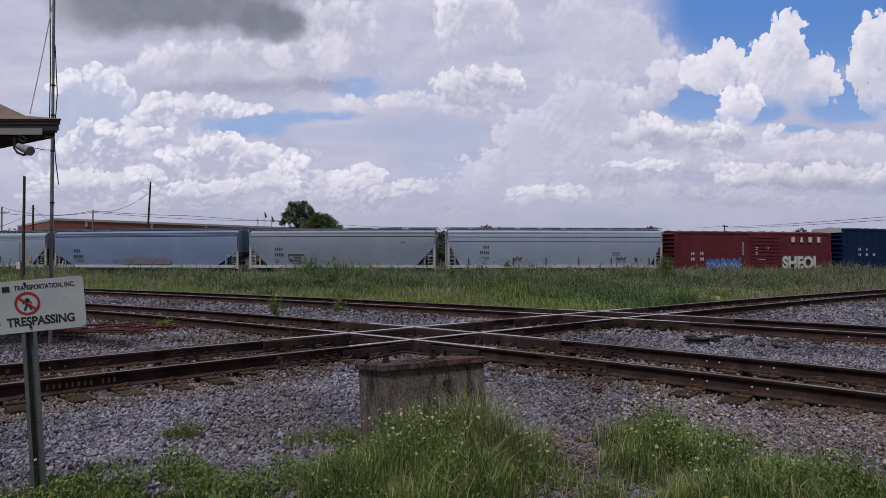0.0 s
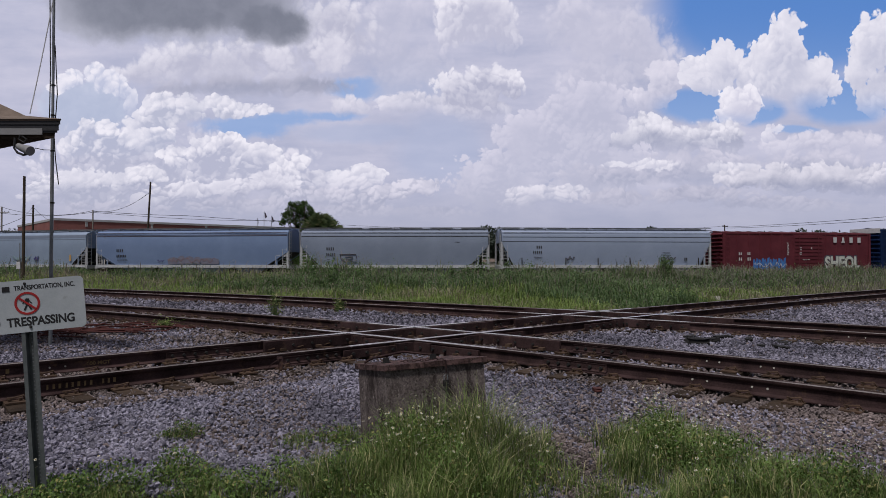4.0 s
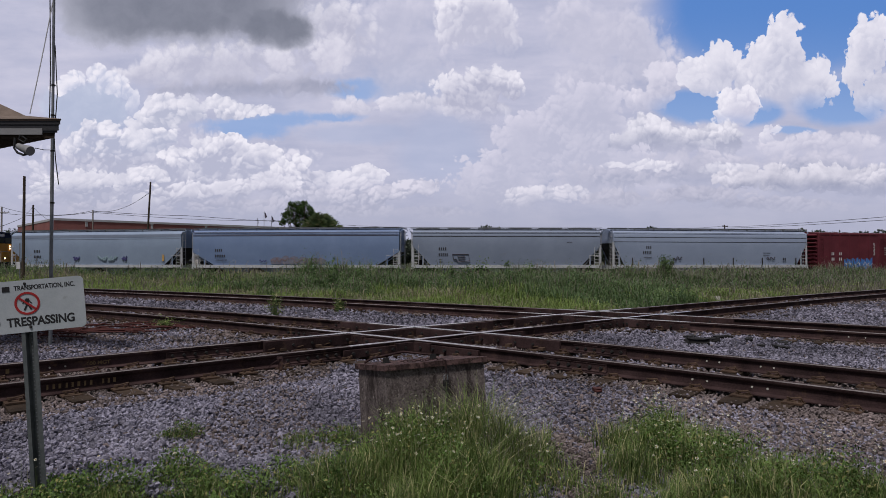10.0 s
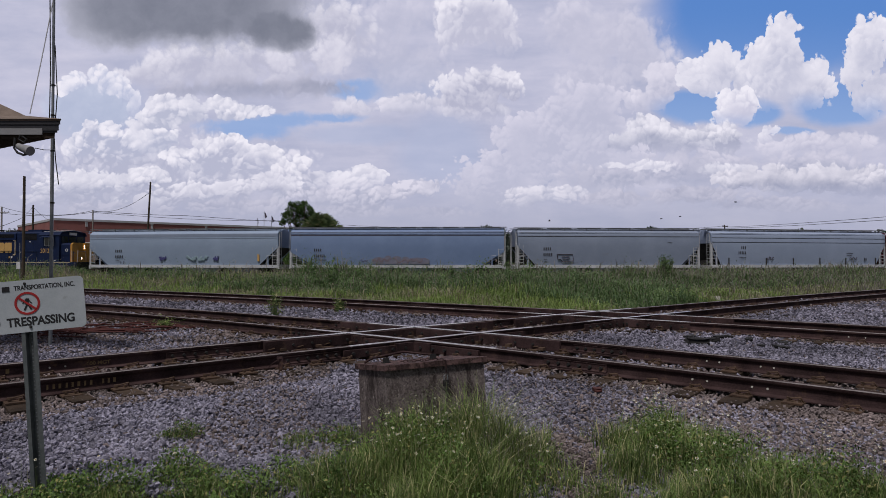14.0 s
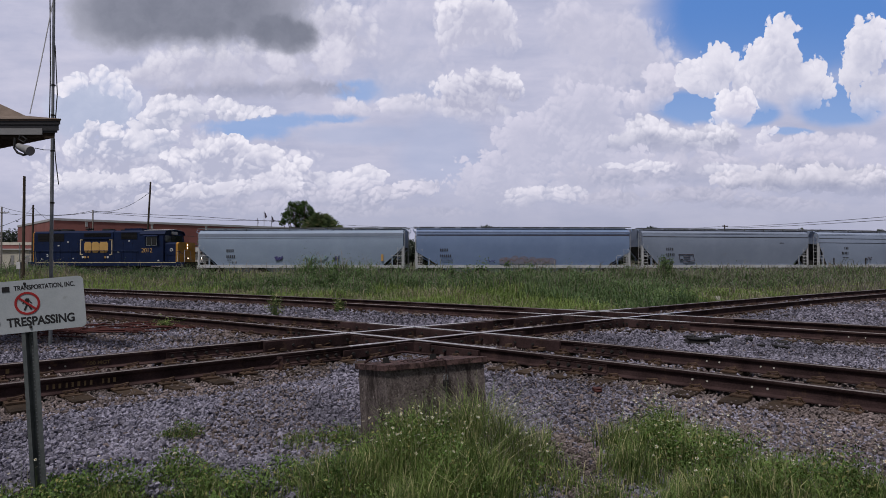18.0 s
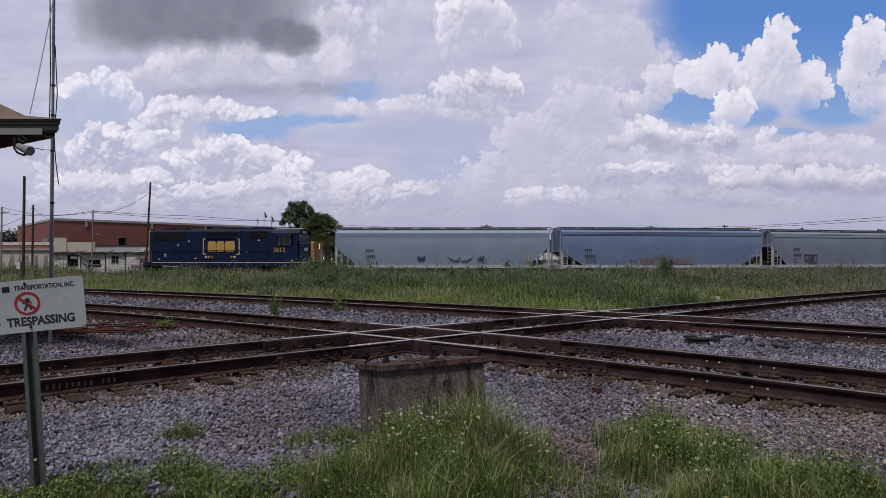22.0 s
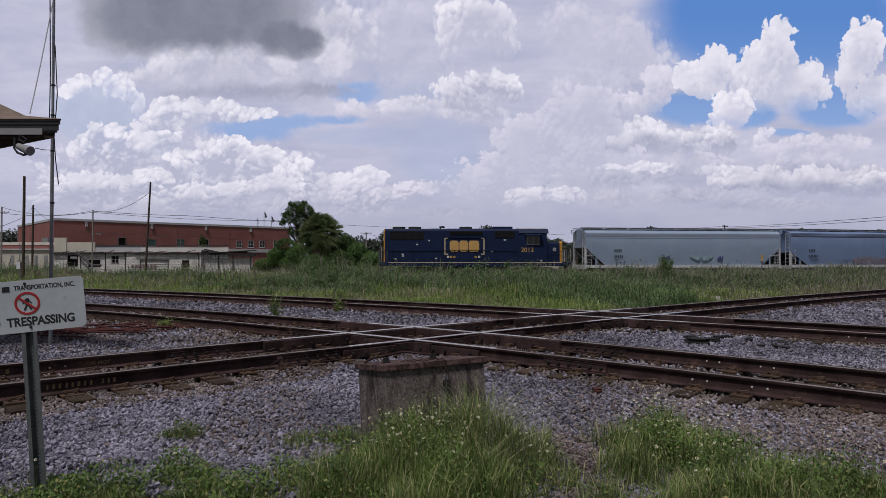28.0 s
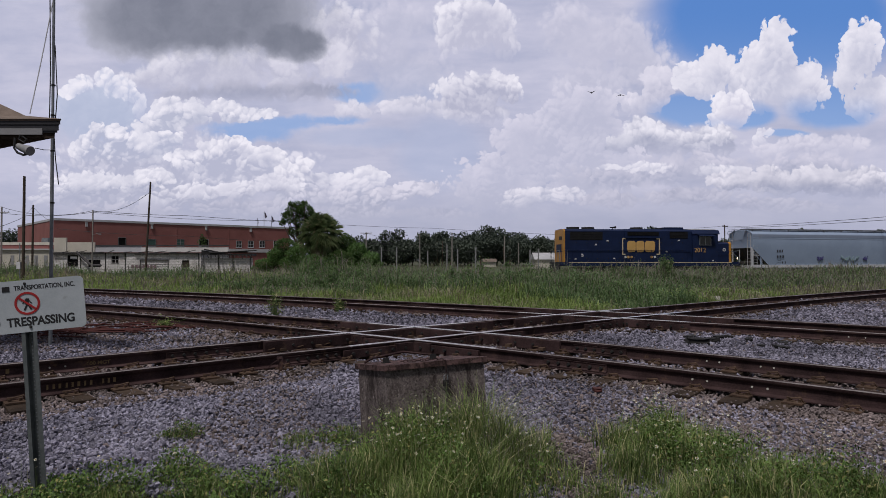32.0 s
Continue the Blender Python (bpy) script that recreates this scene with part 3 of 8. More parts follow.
def build_ground():
    xs = np.concatenate([[-4500, -1500, -600, -250, -120], np.arange(-70, -24, 3.0), np.arange(-24, 24, 0.4), np.arange(24, 72, 3.0), [120, 250, 600, 1500, 4500]])
    ys = np.concatenate([[-1500, -300, -80, -30, -12, -4], np.arange(0, 34, 0.4), np.arange(34, 80, 2.0), [100, 140, 200, 320, 600, 1200, 2400, 4600]])
    X, Y = np.meshgrid(xs, ys)
    Z = ground_z(X, Y)
    nx, ny = len(xs), len(ys)
    i = np.arange(nx * ny).reshape(ny, nx)
    f = np.stack([i[:-1, :-1], i[:-1, 1:], i[1:, 1:], i[1:, :-1]], -1).reshape(-1, 4)
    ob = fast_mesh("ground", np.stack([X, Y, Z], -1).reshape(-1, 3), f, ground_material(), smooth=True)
    tagged(ob, "gravel coloured dark as gap shade, and grassy soil of a flat railway yard", "ground", kind="structure")


build_ground()

RAIL_SHAPE = [(-0.076, 0.0), (0.076, 0.0), (0.076, 0.012), (0.016, 0.030), (0.010, 0.045), (0.010, 0.120), (0.030, 0.138), (0.0375, 0.150), (0.0375, 0.176), (0.022, 0.186), (-0.022, 0.186), (-0.0375, 0.176), (-0.0375, 0.150), (-0.030, 0.138), (-0.010, 0.120), (-0.010, 0.045), (-0.016, 0.030), (-0.076, 0.012)]


def sweep(bm, places, shape, head_faces, z0, bright=None):
    """Draws a profile along a line of (x, y) places; the faces named in head_faces take the worn material."""
    rings = []
    for i, (x, y) in enumerate(places):
        a, b = places[max(i - 1, 0)], places[min(i + 1, len(places) - 1)]
        dx, dy = b[0] - a[0], b[1] - a[1]
        q = math.hypot(dx, dy)
        rings.append([bm.verts.new((x - dy / q * u, y + dx / q * u, z0 + v)) for u, v in shape])
    m = len(shape)
    for k, (r0, r1) in enumerate(zip(rings, rings[1:])):
        for j in range(m):
            f = bm.faces.new((r0[j], r0[(j + 1) % m], r1[(j + 1) % m], r1[j]))
            worn = bright and bright(places[k])
            if j in head_faces or worn and j == 9:
                f.material_index = 2 if worn else 1
    bm.faces.new(rings[0][::-1])
    bm.faces.new(rings[-1])


def steps(a, b, d):
    n = max(2, int(round((b - a) / d)))
    return [a + (b - a) * i / n for i in range(n + 1)]


def crossing_of(t1, o1, t2, o2, guess=0.0):
    """Where the lines beside two tracks meet."""
    best, a = None, guess
    for a in np.arange(guess - 14, guess + 14, 0.01):
        x, y = t1.at(a, o1)
        d = abs(float(t2.local(x, y)[1]) - o2)
        if best is None or d < best[0]:
            best = (d, x, y, a)
    return best[1], best[2], best[3]


CROSS = [crossing_of(TP, o, t, q, g) for t, g in ((TQ, 0), (TR, 6)) for o in (-HALF, HALF) for q in (-HALF, HALF)]


def shiny(pl):
    return any(math.hypot(pl[0] - c[0], pl[1] - c[1]) < 1.35 for c in CROSS)


def build_track(t, a, b, lift, label):
    th = thing("railway_track", pose(0, 0, 0), label, "track", "tracks of the diamond")
    for o in (-HALF, HALF):
        bm = bmesh.new()
        sweep(bm, [t.at(q, o) for q in steps(a, b, 0.35)], RAIL_SHAPE, (8, 10), RAIL_TOP - 0.186 + lift, shiny)
        part("rail", bm, [RUST, HEAD, BRIGHT], th, "rusty rail with a worn bright head", smooth=True)
    bm = bmesh.new()
    box(bm, -0.115, 0.115, -1.32, 1.32, -0.17, 0.0)
    tie = part("tie", bm, TIE, th, bevel=0.012)
    bm = bmesh.new()
    box(bm, -0.10, 0.10, -0.23, 0.23, 0.0, 0.018)
    for sx in (-0.05, 0.05):
        for sy in (-0.135, 0.135, -0.10, 0.10):
            box(bm, sx - 0.012, sx + 0.012, sy - 0.012, sy + 0.012, 0.016, 0.042)
    for sy in (-1, 1):
        line_of_rods(bm, [(0.09, sy * 0.12, 0.02), (0.07, sy * 0.15, 0.07), (-0.02, sy * 0.16, 0.055), (-0.07, sy * 0.11, 0.05), (-0.03, sy * 0.085, 0.035)], 0.010, 5)
    plate = part("tie_plate", bm, PLATE, th)
    rr = random.Random(int(t.y0 * 10))
    first = True
    for q in steps(a, b, 0.52):
        x, y = t.at(q, 0)
        near_cross = min(math.hypot(x - c[0], y - c[1]) for c in CROSS)
        m = pose(x, y, RAIL_TOP - 0.186 - 0.018 + rr.uniform(-0.008, 0.004), rr.uniform(-0.6, 0.6), 0, t.heading(q) + rr.uniform(-2.5, 2.5))
        o = tie if first else again(tie, m)
        o.matrix_basis = m
        if near_cross > 0.9 and y < 24:
            for w in (-HALF, HALF):
                px, py = t.at(q, w)
                mp = pose(px, py, RAIL_TOP - 0.186 - 0.015, 0, 0, t.heading(q))
                o = plate if first else again(plate, mp)
                o.matrix_basis = mp
                first = False
        first = False
    return th


TRACKS = [build_track(TP, -26, 44, 0.0, "rusty rails on timber ties crossing the diamond"),
          build_track(TQ, -40, 30, -0.004, "rusty rails on worn timber ties in grey ballast"),
          build_track(TR, -44, 34, -0.007, "rusty far track beside the weedy field")]


# castings, guard rails and bolted joint bars where the tracks cross
def build_diamond(t, corners, label):
    th = thing("diamond_crossing", pose(0, 0, 0), label, "track crossing", "rail diamonds")
    z = RAIL_TOP - 0.186
    guard = [(-0.03, 0.0), (0.03, 0.0), (0.03, 0.165), (0.022, 0.172), (-0.022, 0.172), (-0.03, 0.165)]
    for tr, spans in ((TP, [TP.local(c[0], c[1])[0] for c in corners]), (t, [t.local(c[0], c[1])[0] for c in corners])):
        lo, hi = min(spans) - 1.7, max(spans) + 1.7
        for o, inward in ((-HALF, 1), (HALF, -1)):
            bm = bmesh.new()
            sweep(bm, [tr.at(q, o + inward * 0.118) for q in steps(lo, hi, 0.4)], guard, (2,), z)
            part("guard_rail", bm, [RUST, HEAD], th)
            bm = bmesh.new()
            sweep(bm, [tr.at(q, o - inward * 0.055) for q in steps(lo + 0.6, hi - 0.6, 0.4)], [(-0.022, 0.0), (0.022, 0.0), (0.022, 0.118), (-0.022, 0.118)], (), z + 0.008)
            part("joint_bar", bm, [RUST, HEAD], th)
            for q in steps(lo + 0.75, hi - 0.75, 0.24):
                x, y = tr.at(q, o - inward * 0.093)
                bm = bmesh.new()
                m = pose(x, y, z + 0.07, 90, 0, tr.heading(q))
                rod(bm, m @ Vector((0, 0, -0.02)), m @ Vector((0, 0, 0.024)), 0.026, 0.026, 6)
                part("bolt", bm, DARK, th)
            for q in steps(lo + 0.5, hi - 0.5, 0.36):
                x, y = tr.at(q, o + inward * 0.158)
                bm = bmesh.new()
                m = pose(x, y, z + 0.085, 90, 0, tr.heading(q))
                rod(bm, m @ Vector((0, 0, -0.022)), m @ Vector((0, 0, 0.022)), 0.024, 0.022, 6)
                part("bolt", bm, DARK, th)
            for q in steps(lo + 0.3, hi - 0.3, 0.62):
                x, y = tr.at(q, o + inward * 0.20)
                bm = bmesh.new()
                tilted(bm, pose(x, y, z + 0.03, 0, 0, tr.heading(q)), 0.09, 0.07, 0.045)
                part("brace", bm, PLATE, th)
    for c in corners:
        bm = bmesh.new()
        for tr in (TP, t):
            h = tr.heading(tr.local(c[0], c[1])[0])
            tilted(bm, pose(c[0], c[1], z + 0.075, 0, 0, h), 0.85, 0.20, 0.15)
        part("frog_casting", bm, RUST, th, "heavy rusty crossing casting")
    return th


build_diamond(TQ, CROSS[:4], "bolted steel rail crossing with shiny worn running edges")
build_diamond(TR, CROSS[4:], "bolted steel rail crossing beside the weedy field")


# ---- the train: a switcher pushing four covered hoppers and two boxcars round a curve ----
HOPPER_BLUE = stuff_mat("faded_pale_blue_paint", (0.158, 0.228, 0.392), (0.208, 0.287, 0.470), 0.62, 0, 0.5, 14, 0.05, 0.0, (0.18, 0.205, 0.255), (0.60, 0.82))
HOPPER_GREY = stuff_mat("weathered_grey_paint", (0.212, 0.255, 0.350), (0.270, 0.318, 0.426), 0.64, 0, 0.5, 14, 0.05, 0.0, (0.21, 0.205, 0.21), (0.60, 0.82))
HOPPER_WHITE = stuff_mat("chalky_white_grey_paint", (0.280, 0.340, 0.475), (0.345, 0.409, 0.552), 0.62, 0, 0.5, 14, 0.05, 0.0, (0.28, 0.285, 0.31), (0.62, 0.84))
HOPPER_PALE = stuff_mat("pale_blue_grey_paint", (0.242, 0.311, 0.428), (0.303, 0.378, 0.507), 0.62, 0, 0.5, 14, 0.05, 0.0, (0.25, 0.26, 0.28), (0.62, 0.84))
BOX_RED = stuff_mat("faded_boxcar_red", (0.104, 0.021, 0.031), (0.158, 0.034, 0.047), 0.65, 0, 0.8, 16, 0.06, 0.0, (0.07, 0.028, 0.028), (0.6, 0.8), spec=0.2)
BOX_BLUE = stuff_mat("boxcar_blue", (0.0052, 0.0175, 0.068), (0.0090, 0.0285, 0.098), 0.6, 0, 0.8, 16, 0.06, 0.0, (0.012, 0.020, 0.045), (0.62, 0.8), spec=0.2)
LOCO_BLUE = stuff_mat("locomotive_dark_blue", (0.0036, 0.0108, 0.043), (0.0068, 0.0180, 0.066), 0.6, 0, 1.2, 18, 0.04, 0.0, (0.016, 0.020, 0.040), (0.57, 0.76), spec=0.25)
LOCO_YELLOW = stuff_mat("locomotive_yellow", (0.42, 0.20, 0.03), (0.52, 0.26, 0.045), 0.5, 0, 2, 24, 0.04, 0.0, (0.25, 0.13, 0.05), (0.6, 0.8))
LOGO_YELLOW = stuff_mat("logo_yellow", (0.50, 0.30, 0.10), (0.60, 0.37, 0.13), 0.5, 0, 2, 24, 0.02, 0.0)
MARK_CREAM = stuff_mat("faded_cream_marking", (0.50, 0.40, 0.26), (0.60, 0.50, 0.34), 0.6, 0, 2, 24, 0.02, 0.0)
LIT_ROOF_GREY = stuff_mat("bleached_grey_sheet", (0.36, 0.36, 0.37), (0.48, 0.48, 0.49), 0.7, 0, 2, 24, 0.02, 0.0)
GRILLE = stuff_mat("radiator_grille_black", (0.006, 0.006, 0.008), (0.016, 0.016, 0.02), 0.7, 0.3, 2, 60, 0.3, 0.0)
SILL = stuff_mat("dirty_white_sill_paint", (0.42, 0.43, 0.46), (0.55, 0.56, 0.59), 0.65, 0, 1.2, 20, 0.06, 0.0, (0.25, 0.24, 0.235), (0.58, 0.76))
CAR_DARK = stuff_mat("shadowed_underframe_steel", (0.022, 0.022, 0.024), (0.060, 0.056, 0.054), 0.75, 0.1, 2, 30, 0.2, 0.1)
ROOF_GREY = stuff_mat("sooty_roof_steel", (0.10, 0.105, 0.115), (0.20, 0.205, 0.215), 0.7, 0.1, 1.5, 30, 0.15, 0.0)
MARK_BLACK = stuff_mat("stencil_black", (0.02, 0.02, 0.025), (0.05, 0.05, 0.06), 0.7, 0, 4, 40, 0, 0.0)
MARK_WHITE = stuff_mat("stencil_white", (0.50, 0.50, 0.52), (0.66, 0.66, 0.68), 0.7, 0, 4, 40, 0, 0.0)
SPRAY_BLUE = stuff_mat("spray_paint_blue", (0.03, 0.12, 0.42), (0.08, 0.25, 0.60), 0.6, 0, 4, 40, 0, 0.0)
SPRAY_WHITE = stuff_mat("spray_paint_white", (0.52, 0.54, 0.50), (0.66, 0.68, 0.63), 0.6, 0, 4, 40, 0, 0.0)
SPRAY_DARK = stuff_mat("spray_paint_dark", (0.045, 0.04, 0.06), (0.10, 0.09, 0.12), 0.6, 0, 4, 40, 0, 0.0)
SPRAY_FILL = stuff_mat("faded_violet_grey_spray", (0.165, 0.165, 0.225), (0.215, 0.215, 0.285), 0.6, 0, 4, 40, 0, 0.0)
SPRAY_VIOLET = stuff_mat("spray_paint_violet", (0.035, 0.035, 0.13), (0.08, 0.075, 0.22), 0.6, 0, 4, 40, 0, 0.0)
SPRAY_TEAL = stuff_mat("spray_paint_faded_teal", (0.215, 0.300, 0.360), (0.270, 0.370, 0.420), 0.6, 0, 4, 40, 0, 0.0)
SPRAY_RUSSET = stuff_mat("spray_paint_russet", (0.16, 0.10, 0.11), (0.26, 0.19, 0.21), 0.6, 0, 4, 40, 0, 0.0)
CAB_GLASS = glass_mat("cab_glass")
LAMP_ON = glow_mat("headlamp_lit", (1.0, 0.74, 0.44), 4.0)


def build_truck(parent, x, wheel_r=0.46, base=1.75, name="truck"):
    """A two-axle truck: side frames, bolster, springs, four wheels and two axles."""
    bm = bmesh.new()
    for sy in (-1, 1):
        y = sy * 0.98
        prism(bm, [(-base / 2 - 0.22, 0.36), (-base / 2 - 0.22, 0.58), (-0.45, 0.78), (0.45, 0.78), (base / 2 + 0.22, 0.58), (base / 2 + 0.22, 0.36), (base / 2 - 0.25, 0.40), (0.40, 0.24), (-0.40, 0.24), (-base / 2 + 0.25, 0.40)], 1, y - 0.07, y + 0.07)
        for ax in (-base / 2, base / 2):
            rod(bm, (ax, y - 0.02, wheel_r), (ax, y + sy * 0.14, wheel_r), 0.13, 0.11, 10)
        for sx in (-0.16, 0, 0.16):
            rod(bm, (sx, y, 0.28), (sx, y, 0.52), 0.07, None, 8)
    box(bm, -0.2, 0.2, -1.0, 1.0, 0.50, 0.80)
    tr = part(name, bm, CAR_DARK, parent)
    tr.matrix_basis = pose(x, 0, 0)
    for ax in (-base / 2, base / 2):
        bm = bmesh.new()
        for sy in (-1, 1):
            y = sy * 0.75
            rod(bm, (0, y - 0.065, 0), (0, y + 0.065, 0), wheel_r, None, 20)
            rod(bm, (0, y - sy * 0.065, 0), (0, y - sy * 0.095, 0), wheel_r + 0.025, None, 20)
            rod(bm, (0, y + sy * 0.065, 0), (0, y + sy * 0.075, 0), wheel_r - 0.08, 0.14, 16)
        rod(bm, (0, -0.8, 0), (0, 0.8, 0), 0.085, None, 10)
        w = part("wheelset", bm, [RUST], tr, smooth=True)
        w.matrix_basis = pose(ax, 0, wheel_r)
    return tr


def build_couplers(parent, half):
    for s in (-1, 1):
        bm = bmesh.new()
        box(bm, min(s * half, s * (half + 0.42)), max(s * half, s * (half + 0.42)), -0.07, 0.07, 0.78, 0.98)
        box(bm, min(s * (half + 0.36), s * (half + 0.60)), max(s * (half + 0.36), s * (half + 0.60)), -0.14, 0.14, 0.74, 1.02)
        part("coupler", bm, RUST, parent, bevel=0.02)


def stencil(parent, x, z, y, count, size, mat, gap=0.22, name="stencil_mark"):
    """A row of plain bars where writing stands."""
    bm = bmesh.new()
    for i in range(count):
        w = size * 0.40
        x0 = x + i * size * (0.52 + gap)
        box(bm, x0, x0 + w, y - 0.006, y, z, z + size)
    return part(name, bm, mat, parent)


def scrawl(parent, x, z, y, w, h, mat, seed, thick=0.03, turns=9, name="graffiti_tag"):
    """A loose spray-painted scrawl on the side."""
    rr = random.Random(seed)
    pts, px = [], x
    for i in range(turns * 2 + 1):
        px = x + w * i / (turns * 2) + rr.uniform(-0.06, 0.06) * w
        pts.append((px, y - 0.006, z + (h if i % 2 else 0) + rr.uniform(-0.25, 0.25) * h))
    bm = bmesh.new()
    fine = []
    for a, b, c in zip(pts, pts[1:], pts[2:]):
        for k in range(5):
            t = k / 5
            m1 = Vector(a).lerp(Vector(b), 0.5 + t / 2)
            m2 = Vector(b).lerp(Vector(c), t / 2)
            fine.append(m1.lerp(m2, t))
    line_of_rods(bm, fine, thick, 4)
    for v in bm.verts:
        v.co.y = y - 0.012 + (v.co.y - y + 0.006) * 0.3
    return part(name, bm, mat, parent)


def ladder(parent, x, y, z0, z1, w=0.42, mat=None, n=8, along="x"):
    bm = bmesh.new()
    if along == "x":
        for sx in (-w / 2, w / 2):
            rod(bm, (x + sx, y, z0), (x + sx, y, z1), 0.022, None, 5)
        for i in range(n):
            zz = z0 + 0.1 + (z1 - z0 - 0.2) * i / (n - 1)
            rod(bm, (x - w / 2, y, zz), (x + w / 2, y, zz), 0.016, None, 5)
    else:
        for sy in (-w / 2, w / 2):
            rod(bm, (x, y + sy, z0), (x, y + sy, z1), 0.022, None, 5)
        for i in range(n):
            zz = z0 + 0.1 + (z1 - z0 - 0.2) * i / (n - 1)
            rod(bm, (x, y - w / 2, zz), (x, y + w / 2, zz), 0.016, None, 5)
    return part("ladder", bm, mat or SILL, parent)


def build_hopper(length, paint, label, inset, corner_z, seams, seam_mat, top=4.70, hatches=8, flat_end=False):
    """A covered hopper: origin on the rails at its middle, x along the train, near side at -y."""
    th = thing("covered_hopper_car", pose(0, 0, 0), label, "railcar", "covered hopper cars")
    h, low, w = length / 2, 1.42, 1.58
    bm = bmesh.new()
    rings = []
    for x, zl in ((-h, corner_z), (-h + inset, low), (-h + inset + 0.4, low), (0, low), (h - inset - 0.4, low), (h - inset, low), (h, corner_z)):
        sec = [(w - 0.10 * max(0, (2.0 - zl)) / 0.6, zl), (w - 0.02, zl + (3.6 - zl) * 0.35), (w, zl + (3.6 - zl) * 0.75), (w, top - 0.62), (w - 0.05, top - 0.42), (w - 0.22, top - 0.26), (w - 0.62, top - 0.12), (w - 1.1, top - 0.04), (0, top - 0.02)]
        sec = [(-y, z) for y, z in sec] + [(y, z) for y, z in sec[-2::-1]]
        rings.append([bm.verts.new((x, y, z)) for y, z in sec])
    m = len(rings[0])
    for r0, r1 in zip(rings, rings[1:]):
        for j in range(m - 1):
            bm.faces.new((r0[j], r0[j + 1], r1[j + 1], r1[j]))
        bm.faces.new((r0[m - 1], r0[0], r1[0], r1[m - 1])).material_index = 1
    bm.faces.new(rings[0])
    bm.faces.new(rings[-1][::-1])
    part("body", bm, [paint, CAR_DARK], th, smooth=True)
    for z, t in seams:
        bm = bmesh.new()
        for sy in (-1, 1):
            box(bm, -h + 0.03, h - 0.03, sy * w - 0.012, sy * w + 0.012, z - t / 2, z + t / 2)
        part("side_seam", bm, seam_mat, th)
    for sy in (-1, 1):
        bm = bmesh.new()
        box(bm, -h, h, sy * 1.50 - 0.06, sy * 1.50 + 0.06, 1.20, 1.42)
        box(bm, -h, h, sy * 1.50 - 0.10, sy * 1.50 + 0.07, 1.16, 1.20)
        part("side_sill", bm, SILL, th, bevel=0.01)
    for s in (-1, 1):
        bm = bmesh.new()
        box(bm, s * h - 0.12, s * h + 0.12, -1.56, 1.56, 1.06, 1.36)
        part("end_sill", bm, SILL, th)
        bm = bmesh.new()
        box(bm, min(s * (h - inset), s * h), max(s * (h - inset), s * h), -1.5, 1.5, 1.30, 1.34)
        part("end_platform", bm, CAR_DARK, th)
        for sy in (-1, 1):
            bm = bmesh.new()
            box(bm, s * h - 0.06, s * h + 0.06, sy * 1.5 - 0.05, sy * 1.5 + 0.05, 1.3, corner_z + 0.1)
            part("corner_post", bm, SILL, th)
            bm = bmesh.new()
            q = s * (h - inset * 0.55)
            box(bm, q - 0.045, q + 0.045, sy * 1.46 - 0.04, sy * 1.46 + 0.04, 1.3, low + (corner_z - low) * 0.48)
            part("strut", bm, paint, th)
            bm = bmesh.new()
            rod(bm, (s * (h - 0.06), sy * 1.44, corner_z - 0.15), (s * (h - inset * 0.85), sy * 1.20, 1.36), 0.05, None, 6)
            part("brace", bm, paint, th)
        bm = bmesh.new()
        line_of_rods(bm, [(s * (h - 0.05), -1.52, 2.25), (s * (h - inset * 0.6), -1.52, 2.25), (s * (h - inset * 0.6), -1.52, 1.34)], 0.022, 5)
        part("platform_rail", bm, SILL, th)
        ladder(th, s * (h - 0.30), -1.55, 1.25, corner_z + 0.3, 0.40)
        ladder(th, s * (h + 0.10), 1.1, 1.25, top - 0.2, 0.42, n=10, along="y")
        ladder(th, s * (h + 0.10), -1.25, 1.25, top - 0.3, 0.42, n=10, along="y")
        bm = bmesh.new()
        box(bm, s * (h - inset * 0.5) - 0.25, s * (h - inset * 0.5) + 0.25, -0.6, 0.3, 1.35, 1.85)
        rod(bm, (s * (h - 0.5), -0.9, 1.6), (s * (h - 0.5), 0.6, 1.6), 0.16, None, 10)
        part("brake_gear", bm, CAR_DARK, th)
        if not flat_end:
            bm = bmesh.new()
            line_of_rods(bm, [(s * h, -1.52, top - 0.45), (s * (h + 0.22), -1.50, top - 0.30), (s * (h + 0.30), -1.2, top - 0.10), (s * (h + 0.30), 1.2, top - 0.10), (s * (h + 0.22), 1.50, top - 0.30), (s * h, 1.52, top - 0.45)], 0.028, 5)
            part("end_handrail", bm, paint, th)
    # running boards on brackets, and the trough hatches
    for sy in (-1, 1):
        bm = bmesh.new()
        box(bm, -h - 0.25, h + 0.25, sy * 0.95 - 0.28, sy * 0.95 + 0.28, top + 0.02, top + 0.06)
        for q in steps(-h + 0.3, h - 0.3, 1.9):
            box(bm, q - 0.02, q + 0.02, sy * 1.20 - 0.05, sy * 1.20 + 0.05, top - 0.16, top + 0.03)
        part("running_board", bm, ROOF_GREY, th)
    for i in range(hatches):
        q = -h + length * (i + 0.5) / hatches
        bm = bmesh.new()
        box(bm, q - length / hatches * 0.36, q + length / hatches * 0.36, -0.45, 0.45, top - 0.03, top + 0.11)
        part("roof_hatch", bm, ROOF_GREY, th, bevel=0.03)
    bays = 4 if length > 17 else 3
